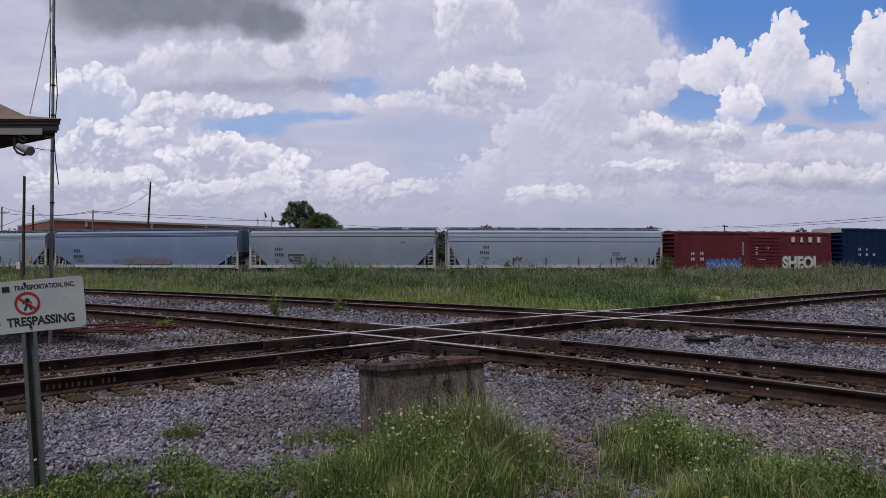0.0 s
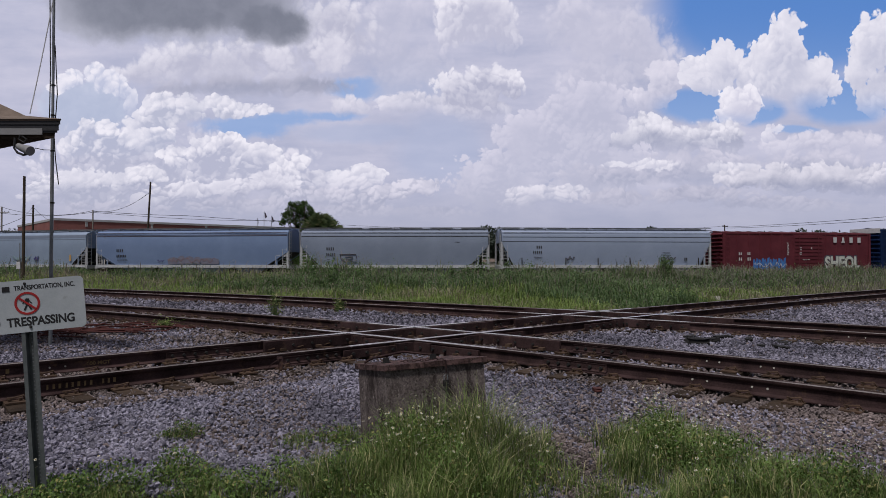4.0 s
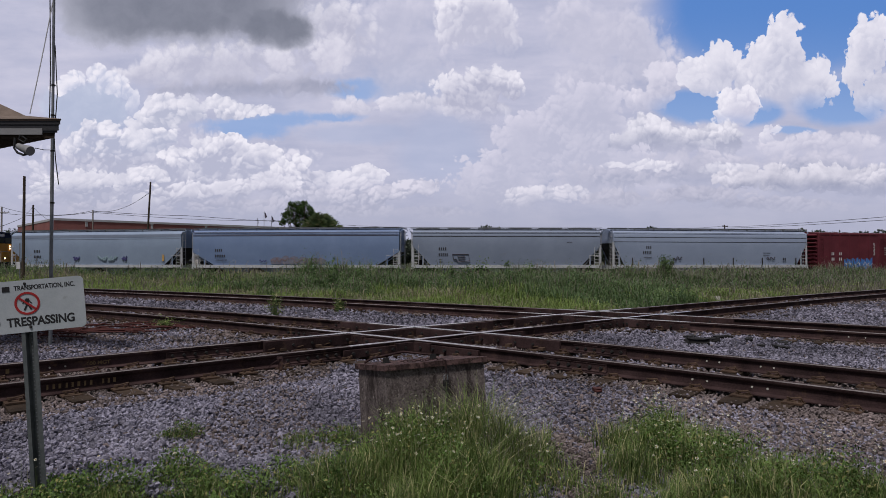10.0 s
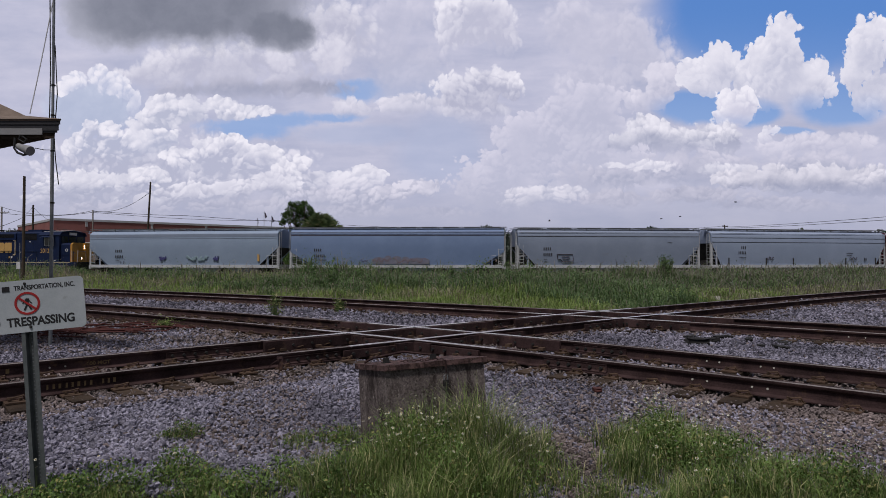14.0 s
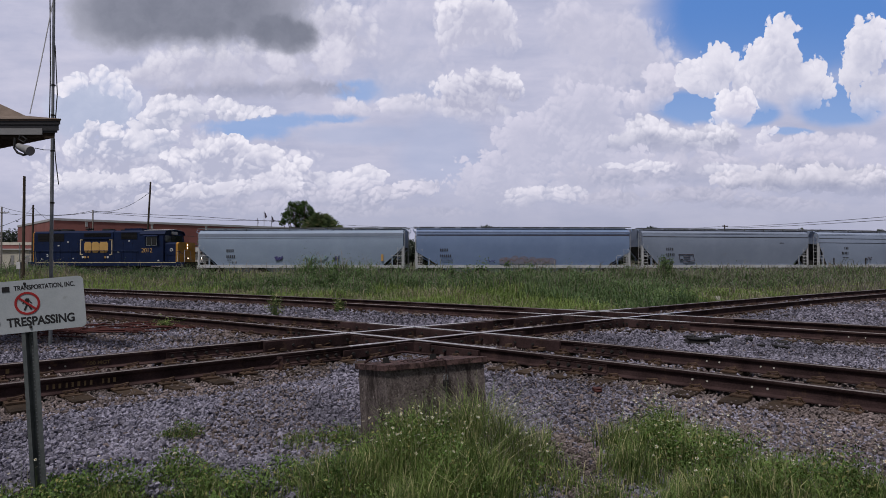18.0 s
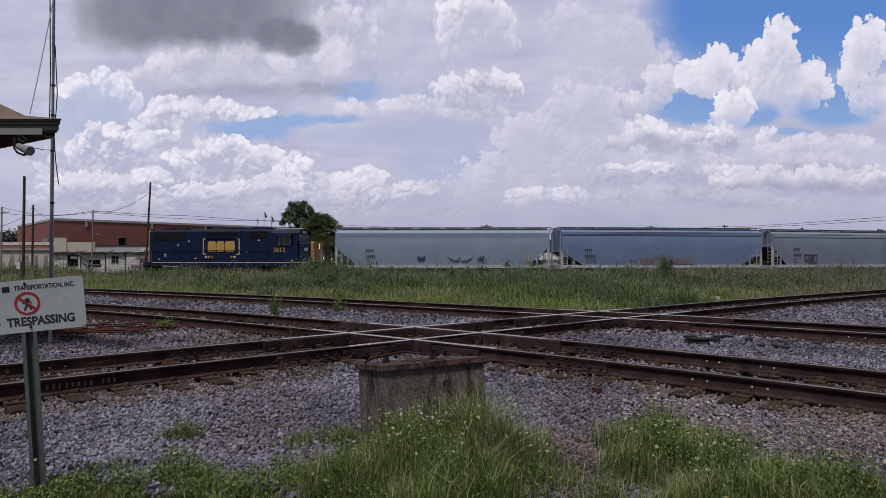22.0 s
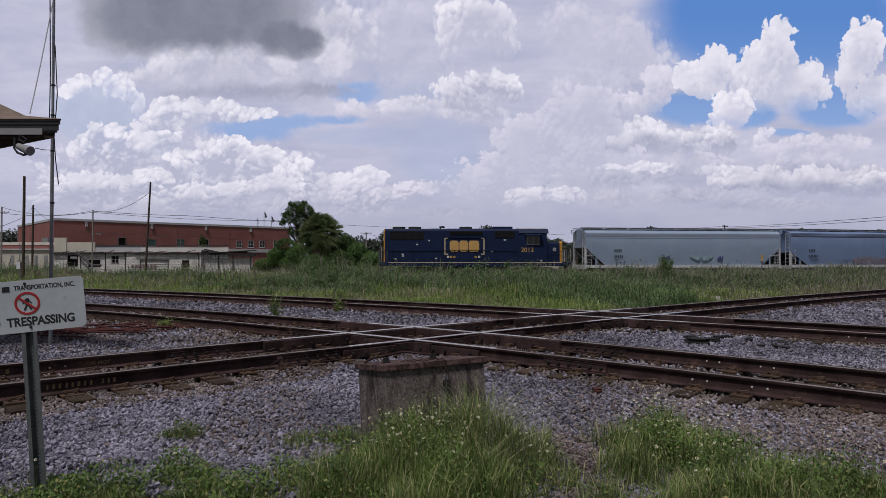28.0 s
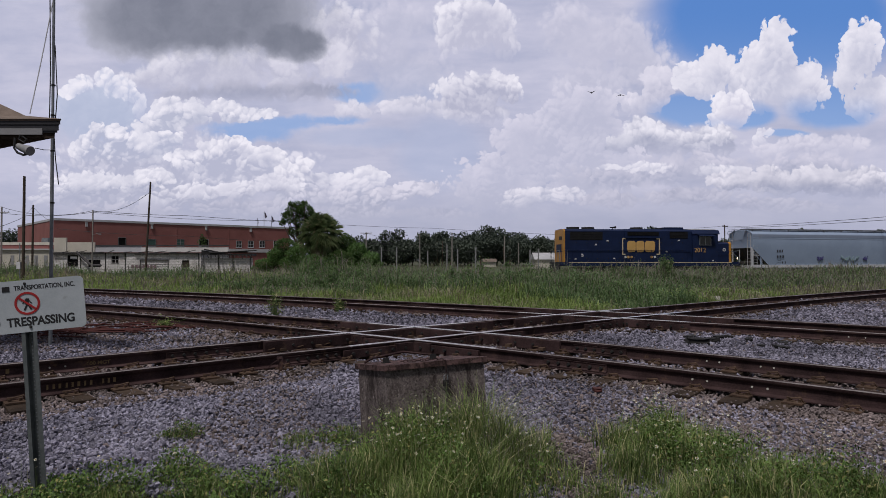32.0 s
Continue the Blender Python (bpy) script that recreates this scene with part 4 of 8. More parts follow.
    for i in range(bays):
        q = -h + inset + (length - 2 * inset) * (i + 0.5) / bays
        bm = bmesh.new()
        g = (length - 2 * inset) / bays / 2
        a = [bm.verts.new((q + sx * g * 0.98, sy * 1.40, low)) for sx, sy in ((-1, -1), (1, -1), (1, 1), (-1, 1))]
        b = [bm.verts.new((q + sx * 0.5, sy * 0.6, 0.42)) for sx, sy in ((-1, -1), (1, -1), (1, 1), (-1, 1))]
        bm.faces.new(b)
        for j in range(4):
            bm.faces.new((a[j], a[(j + 1) % 4], b[(j + 1) % 4], b[j]))
        part("discharge_bay", bm, paint, th)
    bm = bmesh.new()
    box(bm, -h, h, -0.3, 0.3, 0.75, 1.15)
    part("centre_sill", bm, CAR_DARK, th)
    build_couplers(th, h)
    for s in (-1, 1):
        build_truck(th, s * (h - 1.85))
    return th


SIDE_Y = -1.588
car_a = build_hopper(18.54, HOPPER_PALE, "pale blue-grey covered hopper car with small tags", 1.75, 2.95, [(4.06, 0.26), (3.80, 0.05)], HOPPER_GREY, 4.66, 8)
stencil(car_a, -6.65, 2.55, SIDE_Y, 4, 0.25, MARK_BLACK)
stencil(car_a, -6.65, 2.05, SIDE_Y, 5, 0.23, MARK_BLACK)
stencil(car_a, -6.60, 1.80, SIDE_Y, 7, 0.08, MARK_BLACK)
stencil(car_a, -6.1, 1.52, SIDE_Y, 2, 0.20, MARK_BLACK, 1.0)
scrawl(car_a, -2.2, 1.75, SIDE_Y, 0.75, 0.5, SPRAY_VIOLET, 3, 0.05, 5)
scrawl(car_a, 3.1, 1.75, SIDE_Y, 0.6, 0.5, SPRAY_VIOLET, 4, 0.05, 4)
scrawl(car_a, 0.4, 1.75, SIDE_Y, 2.3, 0.50, SPRAY_TEAL, 5, 0.07, 9)
bm = bmesh.new()
box(bm, 7.35, 7.55, SIDE_Y - 0.006, SIDE_Y, 1.75, 2.35)
part("reflector_mark", bm, LOGO_YELLOW, car_a)

car_b = build_hopper(18.73, HOPPER_BLUE, "faded pale blue covered hopper car with russet graffiti", 1.9, 2.55, [(4.02, 0.07), (4.30, 0.05), (4.12, 0.03)], SPRAY_DARK, 4.70, 10)
stencil(car_b, -7.3, 2.60, SIDE_Y, 4, 0.25, MARK_BLACK)
stencil(car_b, -7.3, 2.10, SIDE_Y, 6, 0.23, MARK_BLACK)
stencil(car_b, -7.2, 1.80, SIDE_Y, 14, 0.10, MARK_BLACK)
bm = bmesh.new()
for q, w, z1 in ((-2.1, 0.95, 2.12), (-1.05, 0.55, 2.26), (-0.45, 0.80, 2.20), (0.45, 0.60, 2.16), (1.15, 1.10, 2.08), (2.30, 0.55, 1.98)):
    prism(bm, [(q, 1.50), (q + w, 1.47), (q + w * 1.05, z1 - 0.12), (q + w * 0.62, z1), (q + w * 0.22, z1 - 0.05), (q - 0.08, z1 - 0.22)], 1, SIDE_Y - 0.006, SIDE_Y)
part("graffiti_fill", bm, SPRAY_FILL, car_b, "faded violet-grey graffiti shapes")
scrawl(car_b, -2.2, 1.55, SIDE_Y - 0.008, 1.9, 0.62, SPRAY_RUSSET, 7, 0.035, 4)
scrawl(car_b, -0.3, 1.55, SIDE_Y - 0.008, 3.1, 0.55, SPRAY_RUSSET, 8, 0.035, 5)
scrawl(car_b, -3.2, 1.62, SIDE_Y, 0.8, 0.3, SPRAY_VIOLET, 9, 0.03, 3)

car_c = build_hopper(16.40, HOPPER_GREY, "grey covered hopper car with a square black tag", 1.55, 3.05, [(3.92, 0.05), (4.25, 0.03)], MARK_BLACK, 4.64, 6)
stencil(car_c, -5.95, 2.70, SIDE_Y, 4, 0.25, MARK_BLACK)
stencil(car_c, -5.95, 2.22, SIDE_Y, 5, 0.23, MARK_BLACK)
stencil(car_c, -5.9, 1.85, SIDE_Y, 4, 0.10, MARK_BLACK)
stencil(car_c, -5.9, 1.62, SIDE_Y, 4, 0.10, MARK_BLACK)
stencil(car_c, 5.3, 3.35, SIDE_Y, 6, 0.10, MARK_BLACK)
bm = bmesh.new()
q0 = (-4.75, -3.35, 1.70, 2.35)
line_of_rods(bm, [(q0[0], SIDE_Y, q0[3]), (q0[1], SIDE_Y, q0[3]), (q0[1] + 0.1, SIDE_Y, q0[2] + 0.1), (q0[0] + 0.5, SIDE_Y, q0[2]), (q0[0] + 0.3, SIDE_Y, q0[2] + 0.25), (q0[0] + 0.1, SIDE_Y, q0[2] + 0.2), (q0[0], SIDE_Y, q0[3])], 0.04, 4)
line_of_rods(bm, [(q0[0] + 0.45, SIDE_Y, q0[3] - 0.2), (q0[1] - 0.3, SIDE_Y, q0[3] - 0.2), (q0[1] - 0.35, SIDE_Y, q0[2] + 0.25), (q0[0] + 0.5, SIDE_Y, q0[2] + 0.22)], 0.035, 4)
part("graffiti_tag", bm, SPRAY_DARK, car_c)

car_d = build_hopper(18.90, HOPPER_WHITE, "chalky white covered hopper car with black tags", 1.0, 3.35, [(3.86, 0.04), (3.46, 0.04), (4.25, 0.03)], MARK_BLACK, 4.64, 9)
stencil(car_d, -6.4, 2.85, SIDE_Y, 3, 0.25, MARK_BLACK)
stencil(car_d, -6.7, 2.40, SIDE_Y, 5, 0.23, MARK_BLACK)
stencil(car_d, -6.6, 2.05, SIDE_Y, 12, 0.08, MARK_BLACK)
stencil(car_d, 5.0, 2.45, SIDE_Y, 14, 0.07, MARK_BLACK)
stencil(car_d, 5.0, 2.25, SIDE_Y, 12, 0.07, MARK_BLACK)
scrawl(car_d, 5.2, 1.75, SIDE_Y, 1.2, 0.45, SPRAY_DARK, 11, 0.04, 3)
scrawl(car_d, -3.9, 1.75, SIDE_Y, 1.0, 0.45, SPRAY_DARK, 12, 0.04, 3)
stencil(car_d, 7.0, 1.80, SIDE_Y, 2, 0.26, MARK_BLACK, 0.1)
for q in (-7.7, -3.8, -0.9, 2.0, 4.9, 8.3):
    bm = bmesh.new()
    box(bm, q - 0.03, q + 0.03, SIDE_Y - 0.05, SIDE_Y + 0.03, 1.42, 2.05)
    part("side_stake", bm, CAR_DARK, car_d)


def build_boxcar(length, paint, label, height, ribs, door, deep_end, end_cap=None):
    """A boxcar: origin on the rails at its middle, x along the train, near side at -y."""
    th = thing("boxcar", pose(0, 0, 0), label, "railcar", "boxcars")
    h, w, z0 = length / 2, 1.52, 1.02
    bm = bmesh.new()
    prism(bm, [(-w, z0), (w, z0), (w, height - 0.20), (w - 0.12, height - 0.13), (0, height), (-w + 0.12, height - 0.13), (-w, height - 0.20)], 0, -h + 0.12, h - 0.12)
    part("body", bm, paint, th)
    for sy in (-1, 1):
        for q in ribs:
            bm = bmesh.new()
            prism(bm, [(q - 0.05, sy * w), (q + 0.05, sy * w), (q + 0.03, sy * (w + 0.05)), (q - 0.03, sy * (w + 0.05))], 2, z0 + 0.05, height - 0.25)
            part("side_rib", bm, paint, th)
        bm = bmesh.new()
        box(bm, -h, h, sy * w - 0.04, sy * w + 0.05, height - 0.30, height - 0.16)
        part("top_chord", bm, paint, th)
        bm = bmesh.new()
        box(bm, -h, h, sy * w - 0.05, sy * w + 0.045, z0 - 0.18, z0 + 0.04)
        part("side_sill", bm, paint, th)
        for s in (-1, 1):
            bm = bmesh.new()
            box(bm, s * (h - 0.14) - 0.10, s * (h - 0.14) + 0.10, sy * w - 0.06, sy * w + 0.05, z0 - 0.1, height - 0.22)
            part("corner_post", bm, paint, th)
    bm = bmesh.new()
    d0, d1 = door
    box(bm, d0, d1, -w - 0.09, -w, z0 + 0.06, height - 0.34)
    dr = part("sliding_door", bm, paint, th, bevel=0.015)
    for i in range(9):
        z = z0 + 0.3 + (height - z0 - 0.9) * i / 8
        bm = bmesh.new()
        box(bm, d0 + 0.08, d1 - 0.08, -w - 0.13, -w - 0.085, z - 0.05, z + 0.05)
        part("door_rib", bm, paint, dr)
    for q in (d0 + 0.5, d1 - 0.5):
        bm = bmesh.new()
        rod(bm, (q, -w - 0.15, z0 + 0.1), (q, -w - 0.15, height - 0.4), 0.025, None, 6)
        part("lock_rod", bm, paint, dr)
    for s in (-1, 1):
        for i in range(9):
            z = z0 + 0.25 + (height - z0 - 0.6) * i / 8
            bm = bmesh.new()
            prism(bm, [(s * (h - 0.12), z - 0.13), (s * (h + deep_end), z - 0.03), (s * (h + deep_end), z + 0.03), (s * (h - 0.12), z + 0.13)], 1, -w + 0.08, w - 0.08)
            part("end_corrugation", bm, paint, th)
        ladder(th, s * (h - 0.45), -w - 0.09, z0, height - 0.4 if s < 0 else 2.4, 0.45, paint, 7)
        ladder(th, s * (h + deep_end + 0.05), -w + 0.35, z0, 2.6, 0.45, paint, 5, "y")
        if end_cap:
            bm = bmesh.new()
            box(bm, min(s * (h - 0.1), s * (h + deep_end + 0.02)), max(s * (h - 0.1), s * (h + deep_end + 0.02)), -w + 0.02, w - 0.02, height - 0.50, height - 0.05)
            part("end_panel", bm, end_cap, th)
    for q in steps(-h + 0.3, h - 0.3, 1.2):
        bm = bmesh.new()
        prism(bm, [(-w, height - 0.20), (0, height - 0.01), (w, height - 0.20), (w, height - 0.15), (0, height + 0.045), (-w, height - 0.15)], 0, q - 0.05, q + 0.05)
        part("roof_rib", bm, ROOF_GREY, th)
    build_couplers(th, h)
    for s in (-1, 1):
        build_truck(th, s * (h - 1.9))
    return th


car_e = build_boxcar(16.05, BOX_RED, "red ribbed boxcar sprayed with white and blue graffiti", 4.52, [q for q in steps(-7.7, 7.7, 1.18)], (-0.55, 2.55), 0.10)
for i, q in enumerate((3.95, 4.85, 5.75, 6.65)):
    bm = bmesh.new()
    prism(bm, [(q - 0.18, 3.48), (q + 0.18, 3.48), (q + (0.18 if i != 1 else 0.07), 3.98), (q - (0.18 if i != 1 else 0.07), 3.98)], 1, -1.60, -1.585)
    part("owner_mark", bm, MARK_WHITE, car_e, "white block lettering shapes")
stencil(car_e, -6.4, 2.30, -1.585, 2, 0.26, MARK_WHITE)
stencil(car_e, -5.5, 2.30, -1.585, 2, 0.26, MARK_WHITE)
stencil(car_e, -6.4, 1.80, -1.585, 2, 0.28, MARK_WHITE)
stencil(car_e, -5.5, 1.80, -1.585, 2, 0.28, MARK_WHITE)
for i in range(7):
    stencil(car_e, -1.35 + 0.06 * (i % 2), 2.3 + i * 0.17, -1.63, 2, 0.13, MARK_WHITE, 0.1)
for z in (2.95, 2.75, 2.5, 2.35):
    stencil(car_e, 0.0, z, -1.66, 4, 0.09, MARK_WHITE, 0.2)
stencil(car_e, 1.25, 2.85, -1.66, 1, 0.18, MARK_WHITE)
stencil(car_e, 0.3, 1.85, -1.66, 12, 0.08, MARK_WHITE, 0.3)
bm = bmesh.new()
for i in range(6):
    q = -4.9 + i * 0.58
    prism(bm, [(q, 1.0 + 0.12 * (i % 2)), (q + 0.5, 0.95), (q + 0.54, 1.9 + 0.1 * (i % 3)), (q + 0.34, 2.02), (q + 0.26, 1.6), (q + 0.12, 1.95), (q - 0.02, 1.85)], 1, -1.60, -1.585)
part("graffiti_tag", bm, SPRAY_BLUE, car_e, "blue spray-painted block shapes")
scrawl(car_e, -4.9, 1.2, -1.60, 3.5, 0.5, MARK_WHITE, 21, 0.025, 10)
letters("SHEOL", 1.20, SPRAY_DARK, car_e, "graffiti_outline", 0.004, pose(4.75, -1.600, 1.62), fit=(4.15, 1.42), bold=0.11)
letters("SHEOL", 1.20, SPRAY_WHITE, car_e, "graffiti_lettering", 0.004, pose(4.75, -1.612, 1.63), fit=(3.9, 1.16), bold=0.055)

car_f = build_boxcar(16.8, BOX_BLUE, "dark blue ribbed boxcar with a white end panel", 4.95, [q for q in steps(-8.1, 8.1, 0.9)], (-1.8, 1.8), 0.14, MARK_WHITE)
stencil(car_f, -6.4, 2.75, -1.585, 2, 0.24, MARK_WHITE)
stencil(car_f, -5.4, 2.75, -1.585, 1, 0.24, MARK_WHITE)
stencil(car_f, -6.4, 2.25, -1.585, 2, 0.24, MARK_WHITE)
stencil(car_f, -5.5, 2.25, -1.585, 2, 0.24, MARK_WHITE)
stencil(car_f, -4.6, 2.25, -1.585, 2, 0.24, MARK_WHITE)
stencil(car_f, -7.0, 1.25, -1.585, 3, 0.22, MARK_WHITE, 0.8)


def build_locomotive():
    th = thing("locomotive", pose(0, 0, 0), "dark blue diesel switcher locomotive with yellow ends and markings", "locomotive")
    # deck and frame
    bm = bmesh.new()
    box(bm, -8.35, 8.35, -1.50, 1.50, 1.32, 1.66)
    part("frame", bm, LOCO_BLUE, th, bevel=0.03)
    for sy in (-1, 1):
        bm = bmesh.new()
        box(bm, -7.55, 7.55, sy * 1.50 - 0.015, sy * 1.50 + 0.02, 1.60, 1.655)
        part("sill_stripe", bm, MARK_CREAM, th, "faded cream stripe along the frame")
    bm = bmesh.new()
    prism(bm, [(-1.15, 0.32), (1.15, 0.32), (1.40, 0.62), (1.40, 1.32), (-1.40, 1.32), (-1.40, 0.62)], 0, -2.9, 2.9)
    part("fuel_tank", bm, CAR_DARK, th)
    for sy in (-1, 1):
        for q in (-5.3, 5.3):
            bm = bmesh.new()
            prism(bm, [(q - 2.05, 0.42), (q + 2.05, 0.42), (q + 2.05, 0.95), (q + 1.2, 1.25), (q - 1.2, 1.25), (q - 2.05, 0.95)], 1, sy * 1.12 - 0.06, sy * 1.12 + 0.06)
            part("truck_side_frame", bm, CAR_DARK, th)
        bm = bmesh.new()
        rod(bm, (-3.15, sy * 1.25, 1.12), (-3.75, sy * 1.25, 1.12), 0.17, None, 12)
        part("air_reservoir", bm, CAR_DARK, th)
    # long hood
    bm = bmesh.new()
    prism(bm, [(-1.38, 1.66), (1.38, 1.66), (1.38, 4.42), (1.20, 4.58), (0, 4.62), (-1.20, 4.58), (-1.38, 4.42)], 0, -7.84, 3.85)
    part("long_hood", bm, LOCO_BLUE, th)
    bm = bmesh.new()
    prism(bm, [(-1.37, 1.67), (1.37, 1.67), (1.37, 4.40), (1.19, 4.56), (-1.19, 4.56), (-1.37, 4.40)], 0, -7.95, -7.84)
    end = part("hood_end", bm, LOCO_YELLOW, th, "yellow rear hood end")
    bm = bmesh.new()
    box(bm, -7.99, -7.94, -0.8, -0.1, 3.65, 3.95)
    part("number_board", bm, BLACK_PAINT, end)
    bm = bmesh.new()
    box(bm, -7.99, -7.94, -0.7, 0.7, 2.55, 3.25)
    part("badge", bm, LOCO_BLUE, end)
    # dynamic brake blister and grilles
    bm = bmesh.new()
    prism(bm, [(-1.46, 3.80), (1.46, 3.80), (1.46, 4.40), (1.22, 4.60), (-1.22, 4.60), (-1.46, 4.40)], 0, -2.45, 0.95)
    part("dynamic_brake_hatch", bm, LOCO_BLUE, th)
    for x0, x1, z0, z1, y in ((-7.4, -4.45, 3.60, 4.34, 1.385), (-2.2, 0.7, 4.02, 4.34, 1.465), (1.75, 3.45, 3.78, 4.38, 1.385)):
        for sy in (-1, 1):
            bm = bmesh.new()
            box(bm, x0, x1, sy * y - 0.02, sy * y + 0.02, z0, z1)
            g = part("grille", bm, GRILLE, th)
            for i in range(5):
                z = z0 + (z1 - z0) * (i + 0.5) / 5
                bm = bmesh.new()
                box(bm, x0, x1, sy * y - 0.035, sy * y + 0.035, z - 0.012, z + 0.012)
                part("louvre", bm, GRILLE, g)
    # hood doors with latches
    for i in range(11):
        x = -7.25 + i * 0.98
        for sy in (-1, 1):
            bm = bmesh.new()
            box(bm, x - 0.44, x + 0.44, sy * 1.38 - 0.012, sy * 1.38 + 0.014, 1.80, 3.62)
            d = part("hood_door", bm, LOCO_BLUE, th, bevel=0.006)
            bm = bmesh.new()
            for z in (2.0, 2.7, 3.4):
                box(bm, x + 0.36, x + 0.42, sy * 1.405 - 0.012, sy * 1.405 + 0.012, z - 0.05, z + 0.05)
            part("latch", bm, DARK, d)
    # roof fans, exhaust box, horn, bell
    for x, r in ((-6.7, 0.58), (-5.3, 0.58), (-0.75, 0.58)):
        bm = bmesh.new()
        rod(bm, (x, 0, 4.58), (x, 0, 4.80), r, r * 0.96, 18)
        part("radiator_fan", bm, DARK, th)
    bm = bmesh.new()
    box(bm, 1.6, 3.35, -0.75, 0.75, 4.58, 4.80)
    part("filter_hatch", bm, LOCO_BLUE, th, bevel=0.05)
    bm = bmesh.new()
    box(bm, 0.95, 1.5, -0.5, 0.5, 4.58, 4.72)
    part("exhaust_stack", bm, DARK, th)
    bm = bmesh.new()
    for k, q in enumerate((-0.2, 0.0, 0.2)):
        rod(bm, (-3.15, q, 4.80), (-2.75 + 0.06 * k, q, 4.80), 0.035, 0.10, 8)
    rod(bm, (-3.0, 0, 4.6), (-3.0, 0, 4.8), 0.04, None, 6)
    part("horn", bm, DARK, th)
    # cab
    bm = bmesh.new()
    prism(bm, [(-1.50, 1.66), (1.50, 1.66), (1.50, 4.18), (1.30, 4.50), (0, 4.62), (-1.30, 4.50), (-1.50, 4.18)], 0, 3.85, 6.25)
    cabin = part("cab", bm, LOCO_BLUE, th)
    bm = bmesh.new()
    prism(bm, [(-1.56, 4.20), (-1.33, 4.53), (0, 4.66), (1.33, 4.53), (1.56, 4.20), (1.50, 4.16), (1.28, 4.46), (0, 4.60), (-1.28, 4.46), (-1.50, 4.16)], 0, 3.80, 6.40)
    part("cab_roof", bm, LOCO_BLUE, cabin, "dark blue cab roof")
    # pale strip along the top: light on the blue roof, given as colour
    bm = bmesh.new()
    prism(bm, [(-0.95, 4.585), (0, 4.67), (0.95, 4.585), (0.95, 4.61), (0, 4.70), (-0.95, 4.61)], 0, 3.82, 6.38)
    part("roof_sheet", bm, LIT_ROOF_GREY, cabin, "pale cab roof top with the light on it put into its colour")
    for sy in (-1, 1):
        bm = bmesh.new()
        for x0, x1 in ((4.55, 5.02), (5.06, 5.55)):
            box(bm, x0, x1, sy * 1.50 - 0.02, sy * 1.50 + 0.02, 3.22, 3.98)
        win = part("side_window", bm, CAB_GLASS, cabin)
        bm = bmesh.new()
        for x in (4.52, 5.04, 5.57):
            box(bm, x - 0.025, x + 0.025, sy * 1.50 - 0.035, sy * 1.50 + 0.035, 3.19, 4.01)
        for z in (3.19, 4.01):
            box(bm, 4.50, 5.60, sy * 1.50 - 0.035, sy * 1.50 + 0.035, z - 0.02, z + 0.02)
        part("window_frame", bm, SILL, win)
        bm = bmesh.new()
        prism(bm, [(sy * 1.50, 4.10), (sy * 1.95, 3.98), (sy * 1.95, 4.01), (sy * 1.50, 4.14)], 0, 4.3, 5.8)
        part("sunshade", bm, LOCO_BLUE, cabin)
    for y0, y1 in ((-1.25, -0.5), (-0.4, 0.4), (0.5, 1.25)):
        bm = bmesh.new()
        box(bm, 6.24, 6.28, y0, y1, 3.50, 4.10)
        part("windshield", bm, CAB_GLASS, cabin)
    bm = bmesh.new()
    box(bm, 6.24, 6.36, -0.4, 0.4, 4.22, 4.48)
    part("number_board", bm, MARK_WHITE, cabin)
    # short nose
    bm = bmesh.new()
    prism(bm, [(-1.30, 1.66), (1.30, 1.66), (1.30, 3.30), (1.12, 3.45), (-1.12, 3.45), (-1.30, 3.30)], 0, 6.25, 7.50)
    nose = part("short_nose", bm, LOCO_BLUE, th)
    bm = bmesh.new()
    prism(bm, [(-1.32, 1.66), (1.32, 1.66), (1.32, 3.32), (1.14, 3.48), (-1.14, 3.48), (-1.32, 3.32)], 0, 7.40, 7.62)
    part("nose_end", bm, LOCO_YELLOW, nose, "yellow nose front")
    for z in (2.98, 3.22):
        bm = bmesh.new()
        rod(bm, (7.60, 0.0, z), (7.70, 0.0, z), 0.075, None, 12)
        part("headlight", bm, LAMP_ON, nose, "lit headlight")
        bm = bmesh.new()
        box(bm, 7.60, 7.72, -0.13, -0.085, z - 0.11, z + 0.11)
        part("light_housing", bm, LOCO_YELLOW, nose)
    for y in (-1.05, 1.05):
        bm = bmesh.new()
        rod(bm, (8.36, y, 2.02), (8.46, y, 2.02), 0.075, None, 12)
        part("ditch_light", bm, LAMP_ON, nose, "lit ditch light")
        bm = bmesh.new()
        for q in (-0.125, 0.085):
            box(bm, 8.34, 8.49, y + q, y + q + 0.04, 1.90, 2.13)
        box(bm, 8.34, 8.49, y - 0.085, y + 0.085, 2.10, 2.13)
        part("light_housing", bm, DARK, nose)
    # handrails and stanchions
    for sy in (-1, 1):
        bm = bmesh.new()
        line_of_rods(bm, [(-8.2, sy * 1.44, 2.6), (-7.6, sy * 1.46, 2.72), (3.6, sy * 1.46, 2.72), (3.8, sy * 1.46, 2.2)], 0.02, 5)
        line_of_rods(bm, [(6.3, sy * 1.46, 2.6), (7.9, sy * 1.46, 2.6), (8.2, sy * 1.44, 2.4)], 0.02, 5)
        part("handrail", bm, LOCO_BLUE, th)
        for x in (-8.2, -7.2, -5.4, -3.6, -1.8, 0, 1.8, 3.4, 6.5, 7.9):
            bm = bmesh.new()
            rod(bm, (x, sy * 1.46, 1.66), (x, sy * 1.46, 2.70), 0.018, None, 5)
            part("stanchion", bm, LOCO_BLUE, th)
